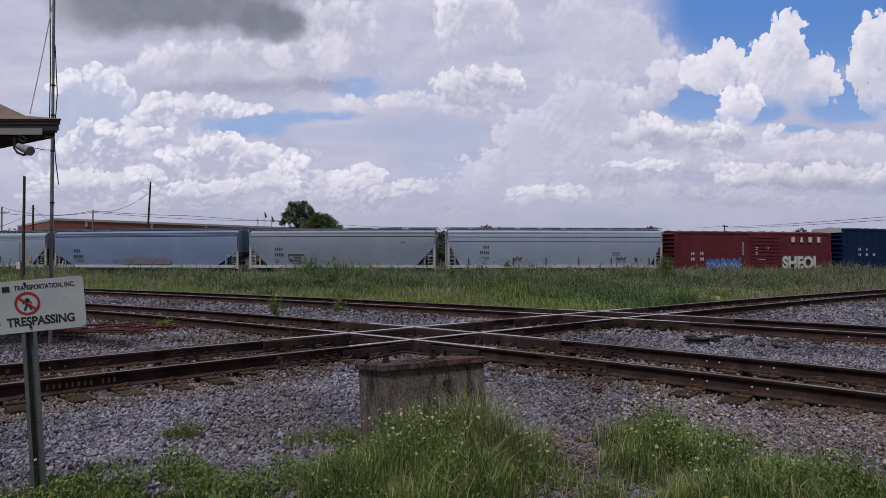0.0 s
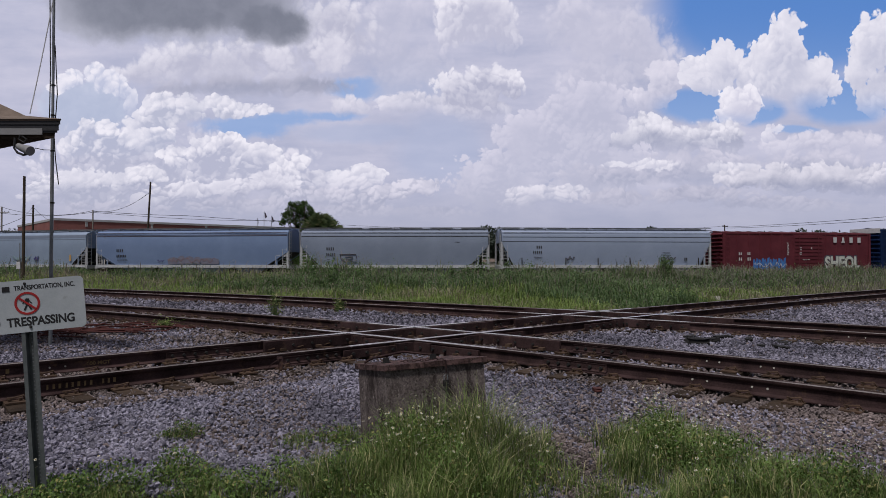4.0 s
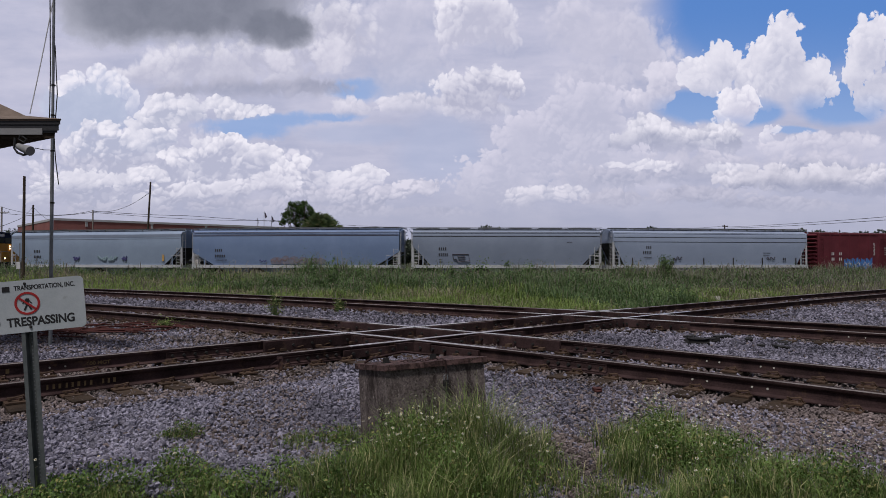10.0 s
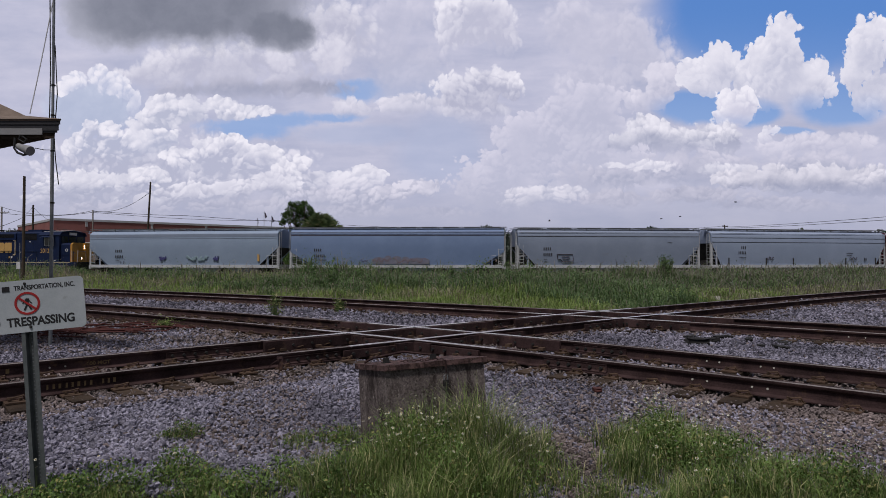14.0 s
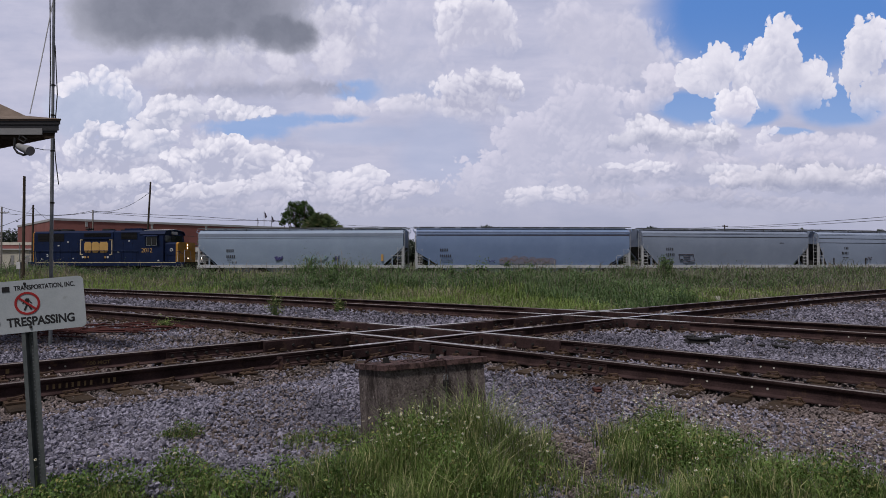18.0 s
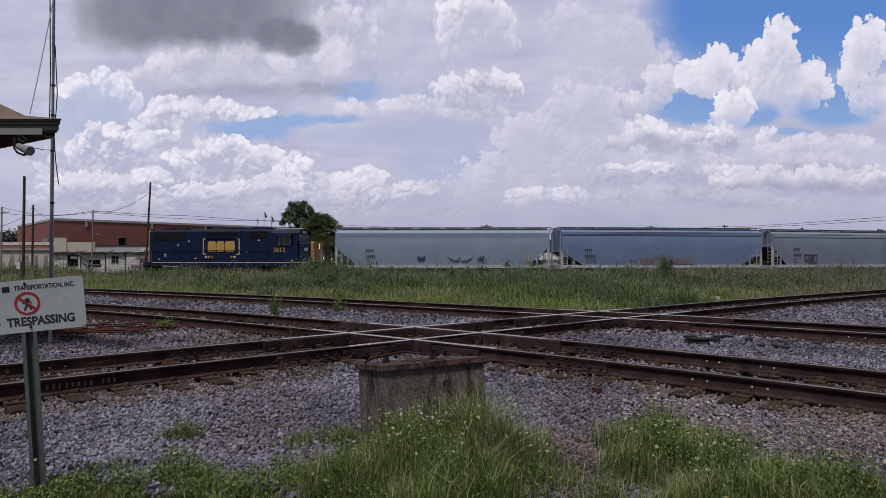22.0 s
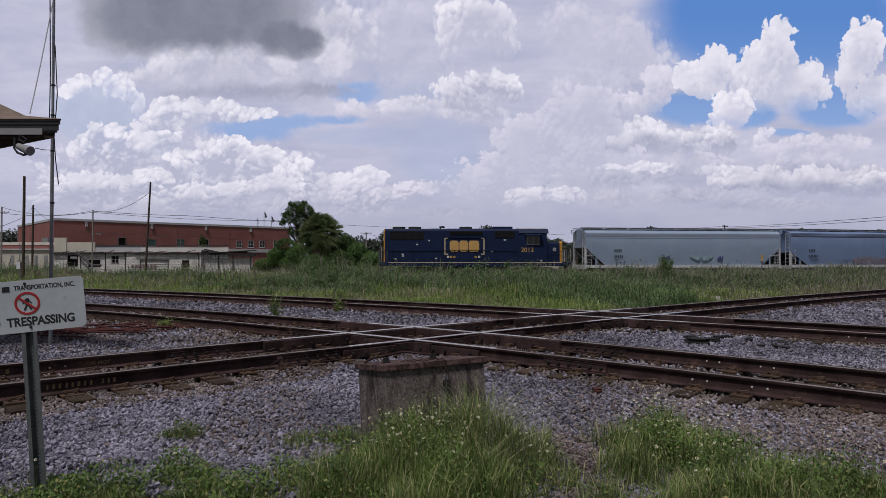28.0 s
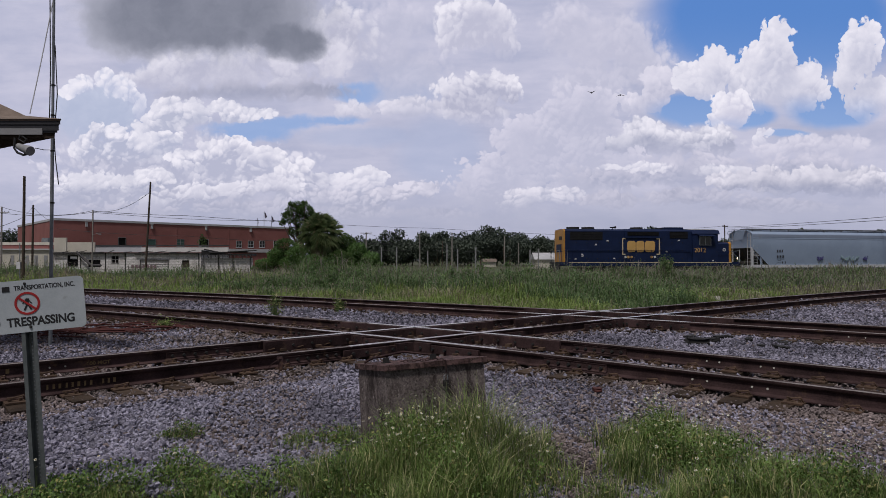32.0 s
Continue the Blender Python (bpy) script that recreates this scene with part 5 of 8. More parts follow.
    for s in (-1, 1):
        bm = bmesh.new()
        prism(bm, [(-1.5, 0.35), (1.5, 0.35), (1.5, 1.66), (-1.5, 1.66)], 0, s * 8.30, s * 8.40)
        part("pilot_plate", bm, DARK, th)
        for y in (-1.40, 1.40):
            bm = bmesh.new()
            rod(bm, (s * 8.36, y, 0.6), (s * 8.36, y, 2.75), 0.022, None, 6)
            rod(bm, (s * 7.66, y, 0.6), (s * 7.66, y, 2.75), 0.022, None, 6)
            part("grab_post", bm, MARK_WHITE if s > 0 else GALV, th)
            for i in range(4):
                bm = bmesh.new()
                z = 0.45 + i * 0.32
                box(bm, min(s * 7.68, s * 8.34), max(s * 7.68, s * 8.34), y - 0.12, y + 0.12, z - 0.02, z + 0.02)
                part("step", bm, DARK, th)
        bm = bmesh.new()
        line_of_rods(bm, [(s * 8.36, -1.4, 2.7), (s * 8.36, -0.5, 2.65), (s * 8.36, -0.45, 1.7)], 0.02, 5)
        line_of_rods(bm, [(s * 8.36, 1.4, 2.7), (s * 8.36, 0.5, 2.65), (s * 8.36, 0.45, 1.7)], 0.02, 5)
        part("end_handrail", bm, GALV, th)
        build_truck(th, s * 5.3, 0.51, 2.74, "power_truck")
    build_couplers(th, 8.4)
    # the owner's mark as three plain blocks between brackets, bars below it, and the road number
    for x0, x1 in ((-2.20, -1.42), (-1.36, -0.62), (-0.56, 0.36)):
        bm = bmesh.new()
        prism(bm, [(x0 + 0.12, 2.56), (x1 - 0.12, 2.56), (x1, 2.72), (x1, 3.38), (x1 - 0.12, 3.54), (x0 + 0.12, 3.54), (x0, 3.38), (x0, 2.72)], 1, -1.425, -1.395)
        part("owner_mark", bm, LOGO_YELLOW, th, "yellow block of the owner's mark")
    for s, x in ((1, -2.62), (-1, 0.78)):
        bm = bmesh.new()
        box(bm, x - 0.045, x + 0.045, -1.425, -1.395, 2.32, 3.78)
        for z in (2.36, 3.74):
            box(bm, min(x, x + s * 0.26), max(x, x + s * 0.26), -1.425, -1.395, z - 0.045, z + 0.045)
        part("mark_bracket", bm, MARK_CREAM, th, "pale cream bracket")
    for x in (-2.35, -2.1, -1.8, 0.05, 0.35):
        bm = bmesh.new()
        rod(bm, (x, -1.40, 2.12), (x, -1.43, 2.12), 0.11, None, 10)
        part("round_mark", bm, MARK_WHITE if x < -2.2 or x > 0.2 else LOGO_YELLOW, th)
    letters("2012", 0.56, LOGO_YELLOW, cabin, "road_number", 0.005, pose(4.55, -1.512, 2.72), 1.0)
    bm = bmesh.new()
    rod(bm, (6.95, -1.30, 2.78), (6.95, -1.335, 2.78), 0.15, None, 14)
    rod(bm, (6.95, -1.33, 2.78), (6.95, -1.345, 2.78), 0.09, None, 14, 1)
    part("emblem", bm, [MARK_WHITE, LOCO_BLUE], nose)
    for x, z in ((-4.0, 3.55), (-5.05, 3.2), (-6.9, 1.95), (-6.3, 2.35), (1.45, 2.6), (2.6, 3.6), (5.75, 1.80), (-3.4, 2.0), (-6.28, 2.2)):
        bm = bmesh.new()
        box(bm, x - 0.09, x + 0.09, -1.41 if x < 3.8 else -1.512, -1.395 if x < 3.8 else -1.50, z - 0.05, z + 0.05)
        part("warning_decal", bm, MARK_WHITE, th)
    return th


loco = build_locomotive()


# ---- ballast: loose crushed stone, lying between and beside the tracks ----
def stone_kit(rng, kinds=48):
    """Unit stones: knocked-about blocks with eight corners."""
    c = np.array([(x, y, z) for z in (-0.70, 0.70) for y in (-0.78, 0.78) for x in (-0.85, 0.85)])
    f = np.array([(0, 2, 3), (0, 3, 1), (4, 5, 7), (4, 7, 6), (0, 1, 5), (0, 5, 4), (2, 6, 7), (2, 7, 3), (0, 4, 6), (0, 6, 2), (1, 3, 7), (1, 7, 5)])
    kit = c[None] * rng.uniform(0.55, 1.05, (kinds, 8, 1)) + rng.normal(0, 0.10, (kinds, 8, 3))
    kit[:, 4:, :2] *= rng.uniform(0.45, 0.95, (kinds, 1, 2))
    kit[:, :4, :2] *= rng.uniform(0.70, 1.0, (kinds, 1, 2))
    return kit, np.repeat(f[None], kinds, 0)


def shard_kit(rng, kinds=40):
    """Plainer stones with six corners, for the ballast further off."""
    c, q = np.cos(np.arange(3) * 2.094 + 0.4), np.sin(np.arange(3) * 2.094 + 0.4)
    shard = np.concatenate([np.stack([c * 0.95, q * 0.75, np.full(3, -0.5)], -1), np.stack([-c * 0.9, -q * 0.75, np.full(3, 0.5)], -1)])
    f = np.array([(0, 2, 1), (3, 4, 5), (0, 1, 5), (1, 2, 3), (2, 0, 4), (5, 1, 3), (3, 2, 4), (4, 0, 5)])
    kit = shard[None] * rng.uniform(0.75, 1.1, (kinds, 6, 1)) + rng.normal(0, 0.10, (kinds, 6, 3))
    return kit, np.repeat(f[None], kinds, 0)


def scatter_stones(name, places, sizes, mat, label, rng, maker=stone_kit):
    kit, f = maker(rng)
    n, corners = len(places), kit.shape[1]
    kind = rng.integers(0, len(kit), n)
    v = kit[kind] * (sizes[:, None, None] * rng.uniform(0.75, 1.3, (n, 1, 3)) * np.array([1.35, 1.10, 0.85]))
    a, b = rng.uniform(0, 2 * np.pi, n), rng.normal(0, 0.75, n)
    ca, sa, cb, sb = np.cos(a)[:, None], np.sin(a)[:, None], np.cos(b)[:, None], np.sin(b)[:, None]
    x, y, z = v[..., 0], v[..., 1], v[..., 2]
    x, z = x * cb - z * sb, x * sb + z * cb
    v = np.stack([x * ca - y * sa, x * sa + y * ca, z], -1) + places[:, None, :]
    faces = f[kind] + (np.arange(n) * corners)[:, None, None]
    ob = fast_mesh(name, v.reshape(-1, 3), faces.reshape(-1, 3), mat)
    return tagged(ob, label, "gravel", kind="stuff")


def clump_noise(x, y, scale, seed):
    """Smooth value noise between 0 and 1 over the ground."""
    r = np.random.default_rng(seed)
    t = r.random((64, 64))
    u, v = np.asarray(x) * scale + 100, np.asarray(y) * scale + 100
    i, j = np.floor(u).astype(int), np.floor(v).astype(int)
    a, b = u - i, v - j
    a, b = a * a * (3 - 2 * a), b * b * (3 - 2 * b)
    g = lambda p, q: t[p % 64, q % 64]
    return (g(i, j) * (1 - a) + g(i + 1, j) * a) * (1 - b) + (g(i, j + 1) * (1 - a) + g(i + 1, j + 1) * a) * b


def beside(x, y):
    """How far behind the last rails a place lies: above about 1.2 it is field."""
    return np.minimum(TR.local(x, y)[1], TP.local(x, y)[1])


def foreground_green(x, y):
    """How grassy the ground before the tracks is, about 0 to 1."""
    g = 1.25 * np.exp(-((x - 0.0) / 0.92) ** 2 - ((y - 4.35) / 0.85) ** 2)
    g = np.maximum(g, 1.15 * np.exp(-((x - 1.85) / 0.62) ** 2 - ((y - 5.0) / 1.0) ** 2))
    for cx, cy, r, k in ((-1.72, 4.42, 0.30, 1.1), (-0.42, 4.78, 0.36, 1.2), (1.02, 4.05, 0.30, 0.9), (-2.72, 4.05, 0.26, 1.1), (-2.15, 4.02, 0.28, 0.95), (-0.95, 4.40, 0.40, 1.1), (-1.35, 4.05, 0.40, 0.95), (-2.45, 3.95, 0.40, 0.95)):
        g = np.maximum(g, k * np.exp(-(((x - cx) / r) ** 2 + ((y - cy) / (r * 0.9)) ** 2)))
    g = np.maximum(g, 1.25 * np.exp(-((x - 2.1) / 1.0) ** 2 - ((y - 4.05) / 0.45) ** 2))
    g = np.maximum(g, 0.75 * np.exp(-((x + 2.25) / 0.30) ** 2 - ((y - 5.55) / 0.22) ** 2))
    g = np.maximum(g, 1.1 * np.exp(-((x + 1.05) / 0.36) ** 2 - ((y - 5.45) / 0.30) ** 2))
    g = np.maximum(g, 0.62 * np.exp(-((x - 0.75) / 0.35) ** 2 - ((y - 5.2) / 0.5) ** 2))
    g = np.maximum(g, 1.15 * np.exp(-((x - 1.75) / 0.65) ** 2 - ((y - 4.15) / 0.45) ** 2))
    g = np.maximum(g, np.clip((3.8 - y) * 2, 0, 0.8))
    return g * (0.42 + 1.10 * clump_noise(x, y, 1.9, 5)) + 0.34 * (clump_noise(x, y, 5, 6) - 0.5) * np.clip(g * 3, 0, 1)


def build_ballast():
    rng = np.random.default_rng(11)
    rows = []
    for y0, y1, per, size in ((4.05, 6.2, 2900, 0.0172), (6.2, 8.2, 2000, 0.0190), (8.2, 12.0, 800, 0.0240), (12.0, 17.0, 370, 0.0300), (17.0, 27.0, 135, 0.0390)):
        area = (0.73 * (y0 + y1) + 0.8) * (y1 - y0)
        n = int(area * per)
        y = rng.uniform(y0, y1, n)
        x = rng.uniform(-1, 1, n) * (0.73 * y + 0.4)
        rows.append(np.stack([x, y, np.full(n, size) * rng.uniform(0.55, 1.25, n)], -1))
    n = 12000
    y = rng.uniform(-4, 22, n)
    x = rng.uniform(-1, 1, n) * 17
    out = (np.abs(x) > 0.73 * np.maximum(y, 0) + 0.4) & (np.minimum(np.abs(TP.local(x, y)[1]), np.minimum(np.abs(TQ.local(x, y)[1]), np.abs(TR.local(x, y)[1]))) < 5.5)
    rows.append(np.stack([x[out], y[out], rng.uniform(0.03, 0.055, out.sum())], -1))
    p = np.concatenate(rows)
    x, y, s = p[:, 0], p[:, 1], p[:, 2]
    keep = (beside(x, y) < 0.95 + 0.5 * clump_noise(x, y, 0.9, 9)) & (rng.random(len(x)) > 0.85 * np.clip(foreground_green(x, y) * 1.3 - 0.25, 0, 1))
    for t in (TP, TQ, TR):
        for o in (-HALF, HALF):
            keep &= np.abs(t.local(x, y)[1] - o) > 0.09
    keep &= ~((np.abs(x + 0.1) < 0.75) & (np.abs(y - 5.4) < 0.45) & (np.abs((x + 0.1) * 0.5 - (y - 5.4) * 0.866) < 0.34))
    x, y, s = x[keep], y[keep], s[keep]
    near = np.minimum(np.abs(np.abs(TP.local(x, y)[1]) - 0.75), np.minimum(np.abs(np.abs(TQ.local(x, y)[1]) - 0.75), np.abs(np.abs(TR.local(x, y)[1]) - 0.75)))
    z = ground_z(x, y) - 0.008 + s * (0.0 + 2.0 * rng.random(len(x)) ** 1.5) + 0.025 * clump_noise(x, y, 2.5, 3) + 0.028 * (near < 0.62)
    brown = near + 0.7 * clump_noise(x, y, 0.8, 21) + 0.30 * rng.random(len(x)) < 0.86
    brown |= (clump_noise(x, y, 0.55, 8) > 0.80) & (rng.random(len(x)) < 0.3)
    brown |= rng.random(len(x)) < 0.02 + 0.62 * np.clip((x - 0.4) / 2.6, 0, 1) * (y < 9)
    brown |= (x < -1.5) & (TP.local(x, y)[1] > -1.75) & (TP.local(x, y)[1] < 0) & (rng.random(len(x)) < 0.8)
    brown |= (np.hypot((x - 1.0) / 0.30, (y - 4.9) / 0.8) < 1) & (rng.random(len(x)) < 0.85)
    brown |= (x < -3.5) & (y > 10.5) & (y < 17) & (rng.random(len(x)) < 0.12 + 0.80 * clump_noise(x, y, 0.7, 22) - 0.5 * (y < 11.8))
    pl = np.stack([x, y, z], -1)
    close = (y < 6.2) & (s < 0.03)
    for kit, where in ((stone_kit, close), (shard_kit, ~close)):
        a, b = where & ~brown, where & brown
        scatter_stones("ballast", pl[a], s[a], STONE, "grey crushed stone ballast between the tracks", rng, kit)
        scatter_stones("ballast", pl[b], s[b], STONE_BROWN, "rust-stained crushed stone beside the rails", rng, kit)


build_ballast()


# ---- grass, weeds and flowers ----
GRASS = leaf_mat("green_grass", (0.022, 0.050, 0.013), (0.270, 0.365, 0.108), (0.50, 0.47, 0.25), 0.18, 0.28, 2.6)
WEED = leaf_mat("broad_weed_leaves", (0.016, 0.042, 0.010), (0.175, 0.280, 0.068), (0.32, 0.29, 0.11), 0.10, 0.2, 2.8)
FIELD = leaf_mat("field_grass", (0.095, 0.172, 0.045), (0.390, 0.495, 0.150), (0.36, 0.31, 0.19), 0.10, 0.42, 0.9)
FIELD_DRY = leaf_mat("withered_field_grass", (0.240, 0.225, 0.140), (0.470, 0.425, 0.290), (0.22, 0.31, 0.09), 0.35, 0.35, 0.4)
FIELD_DARK = leaf_mat("rank_field_weeds", (0.042, 0.092, 0.034), (0.205, 0.295, 0.118), (0.24, 0.21, 0.16), 0.08, 0.35, 1.1)
SEEDS = leaf_mat("grey_pink_seed_heads", (0.165, 0.150, 0.122), (0.300, 0.268, 0.232), (0.18, 0.20, 0.10), 0.25, 0.35, 0.3)
PETAL = leaf_mat("white_petals", (0.55, 0.54, 0.40), (0.74, 0.74, 0.66), None, 0, 0.25, 2)
POLLEN = stuff_mat("yellow_flower_heart", (0.40, 0.26, 0.03), (0.55, 0.38, 0.05), 0.8, 0, 10, 90, 0, 0.1)


def blades(name, x, y, z, height, width, lean, mat, label, rng, category="grass", parent=None):
    """Curved tapering blades of grass: five corners, three triangles each."""
    n = len(x)
    a = rng.uniform(0, 2 * np.pi, n)
    d = np.stack([np.cos(a), np.sin(a)], -1)
    side = np.stack([-d[:, 1], d[:, 0]], -1) * (width / 2)[:, None]
    k = lean * rng.uniform(0.3, 1.0, n) * height
    base = np.stack([x, y, z], -1)
    v = np.zeros((n, 5, 3))
    v[:, 0] = base
    v[:, 0, :2] -= side
    v[:, 1] = base
    v[:, 1, :2] += side
    mid = base.copy()
    mid[:, :2] += d * (k * 0.35)[:, None]
    mid[:, 2] += height * 0.6
    v[:, 2] = mid
    v[:, 2, :2] += side * 0.75
    v[:, 3] = mid
    v[:, 3, :2] -= side * 0.75
    v[:, 4] = base
    v[:, 4, :2] += d * k[:, None]
    v[:, 4, 2] += height * (1 - 0.25 * lean)
    f = np.array([(0, 1, 2), (0, 2, 3), (3, 2, 4)])[None] + (np.arange(n) * 5)[:, None, None]
    ob = fast_mesh(name, v.reshape(-1, 3), f.reshape(-1, 3), mat)
    return tagged(ob, label, category, kind="stuff") if parent is None else ob


def leaves(name, places, size, mat, rng, flat=0.5, slim=0.33):
    """Small pointed leaves, folded along the middle: two triangles each."""
    n = len(places)
    a = rng.uniform(0, 2 * np.pi, n)
    tilt = rng.normal(0, flat, n)
    d = np.stack([np.cos(a) * np.cos(tilt), np.sin(a) * np.cos(tilt), np.sin(tilt)], -1)
    s = np.stack([-np.sin(a), np.cos(a), rng.normal(0, 0.5, n)], -1)
    size = np.broadcast_to(size, (n,)) * rng.uniform(0.6, 1.3, n)
    d, s = d * size[:, None], s * size[:, None] * slim
    m = places + d * 0.45
    m2 = m.copy()
    m2[:, 2] += size * 0.10
    v = np.stack([places, m2 + s, places + d, m2 - s], 1)
    f = np.array([(0, 1, 2), (0, 2, 3)])[None] + (np.arange(n) * 4)[:, None, None]
    return fast_mesh(name, v.reshape(-1, 3), f.reshape(-1, 3), mat)


def build_foreground_green():
    rng = np.random.default_rng(23)
    n = 230000
    y = rng.uniform(3.7, 6.4, n)
    x = rng.uniform(-1, 1, n) * (0.73 * y + 0.4)
    g = foreground_green(x, y)
    keep = rng.random(n) < np.clip((g - 0.30) * 1.4, 0, 0.56) * (0.05 + 1.35 * clump_noise(x, y, 4.5, 51))
    keep &= ~((np.abs((x + 0.1) * 0.866 + (y - 5.45) * 0.5) < 0.50) & (np.abs((x + 0.1) * 0.5 - (y - 5.45) * 0.866) < 0.34))
    x, y, g = x[keep], y[keep], g[keep]
    centre = np.exp(-((x - 0.02) / 0.48) ** 2 - ((y - 4.8) / 0.9) ** 2)
    h = (0.08 + 0.15 * np.clip(g, 0, 1.2) + 0.16 * centre) * rng.uniform(0.35, 1.6, len(x)) * (0.40 + 1.15 * clump_noise(x, y, 3.0, 52))
    h *= np.where(x < -2.3, 0.35, np.where(x < -0.9, 0.55, 1.0))
    blades("grass", x, y, ground_z(x, y) - 0.01, h, rng.uniform(0.0026, 0.0080, len(x)), rng.uniform(0.25, 1.0, len(x)), GRASS, "tall green grass growing before the concrete box", rng)
    # the same grass behind and beside the camera
    m = 40000
    bx, by = rng.uniform(-7, 7, m), rng.uniform(-6, 4.2, m)
    far = ((np.abs(bx) > 0.73 * by + 0.4) | (by < 3.3)) & (clump_noise(bx, by, 1.3, 55) > 0.35)
    for t in (TP, TQ):
        far &= np.abs(t.local(bx, by)[1]) > 2.6
    bx, by = bx[far], by[far]
    blades("grass", bx, by, ground_z(bx, by) - 0.01, rng.uniform(0.06, 0.26, len(bx)), rng.uniform(0.005, 0.012, len(bx)), 0.9, GRASS, "patchy green grass on the gravel verge", rng)
    # dry wisps
    pick = rng.random(len(x)) < 0.035 + 0.22 * (np.hypot((x - 0.62) / 0.35, (y - 4.75) / 0.45) < 1) + 0.6 * (np.hypot(x + 2.2, y - 5.5) < 0.4)
    blades("dry_grass", x[pick], y[pick], ground_z(x[pick], y[pick]), h[pick] * 1.2, np.full(pick.sum(), 0.0035), 0.8, SEEDS, "dry straw-coloured grass wisps", rng)
    # low broad-leaved weeds
    m = 420000
    y = rng.uniform(3.7, 6.2, m)
    x = rng.uniform(-1, 1, m) * (0.73 * y + 0.4)
    g = foreground_green(x, y) * np.where(x < -0.6, 1.12, np.where(x > 0.7, 0.74, 1.0))
    keep = rng.random(m) < np.clip((g - 0.36) * 1.1, 0, 0.42) * np.clip(1.9 * clump_noise(x, y, 4.2, 57) - 0.25, 0, 1.4)
    keep &= ~((np.abs((x + 0.1) * 0.866 + (y - 5.45) * 0.5) < 0.50) & (np.abs((x + 0.1) * 0.5 - (y - 5.45) * 0.866) < 0.34))
    x, y, g = x[keep], y[keep], g[keep]
    z = ground_z(x, y) + rng.random(len(x)) ** 1.2 * (0.05 + 0.27 * np.clip(g, 0, 1.1)) * (0.3 + 1.3 * clump_noise(x, y, 4.2, 57)) * np.where(x < -2.3, 0.32, np.where(x < -0.7, 0.55, 1.0))
    ob = leaves("weeds", np.stack([x, y, z], -1), 0.025, WEED, rng, 0.8, 0.26)
    tagged(ob, "low broad-leaved green weeds along the gravel edge", "weeds", kind="stuff")
    # white daisies with yellow hearts
    n = 7000
    y = rng.uniform(4.0, 5.6, n)
    x = rng.uniform(-1, 1, n) * 0.74 * y
    keep = rng.random(n) < np.where(x < -0.8, 0.35, 1.0) * np.clip((foreground_green(x, y) - 0.40) * 0.55, 0, 0.5) * (0.3 + 1.2 * clump_noise(x, y, 2.2, 33))
    x, y = x[keep], y[keep]
    g = foreground_green(x, y)
    z = ground_z(x, y) + (0.16 + 0.26 * np.clip(g, 0, 1.2)) * rng.uniform(0.6, 1.25, len(x)) * np.where(x < -0.8, 0.55, 1.0)
    v, f, vc, fc = [], [], [], []
    for a, b, c in zip(x, y, z):
        tilt = Euler((rng.normal(0.35, 0.4), rng.normal(0, 0.4), rng.uniform(0, 6.3))).to_matrix()
        r = rng.uniform(0.007, 0.0135)
        for k in range(5):
            t = k * 2 * math.pi / 5
            i = len(v)
            for q, w in ((0.15, 0.0), (0.8, -0.42), (1.0, 0.0), (0.8, 0.42)):
                p = tilt @ Vector((math.cos(t + w) * r * q, math.sin(t + w) * r * q, 0.0))
                v.append((a + p.x, b + p.y, c + p.z))
            f += [(i, i + 1, i + 2), (i, i + 2, i + 3)]
        i = len(vc)
        for k in range(6):
            p = tilt @ Vector((math.cos(k * math.pi / 3) * r * 0.28, math.sin(k * math.pi / 3) * r * 0.28, 0.004))
            vc.append((a + p.x, b + p.y, c + p.z))
        fc += [(i, i + 1, i + 2), (i, i + 2, i + 3), (i, i + 3, i + 4), (i, i + 4, i + 5)]
    tagged(fast_mesh("flowers", v, f, PETAL), "small white wildflowers among the grass", "flowers", kind="stuff")
    tagged(fast_mesh("flower_hearts", vc, fc, POLLEN), "yellow hearts of the wildflowers", "flowers", kind="stuff")
    blades("flower_stalks", x, y, ground_z(x, y), z - ground_z(x, y), np.full(len(x), 0.003), 0.02, GRASS, "thin green flower stalks", rng, "stalks")


build_foreground_green()


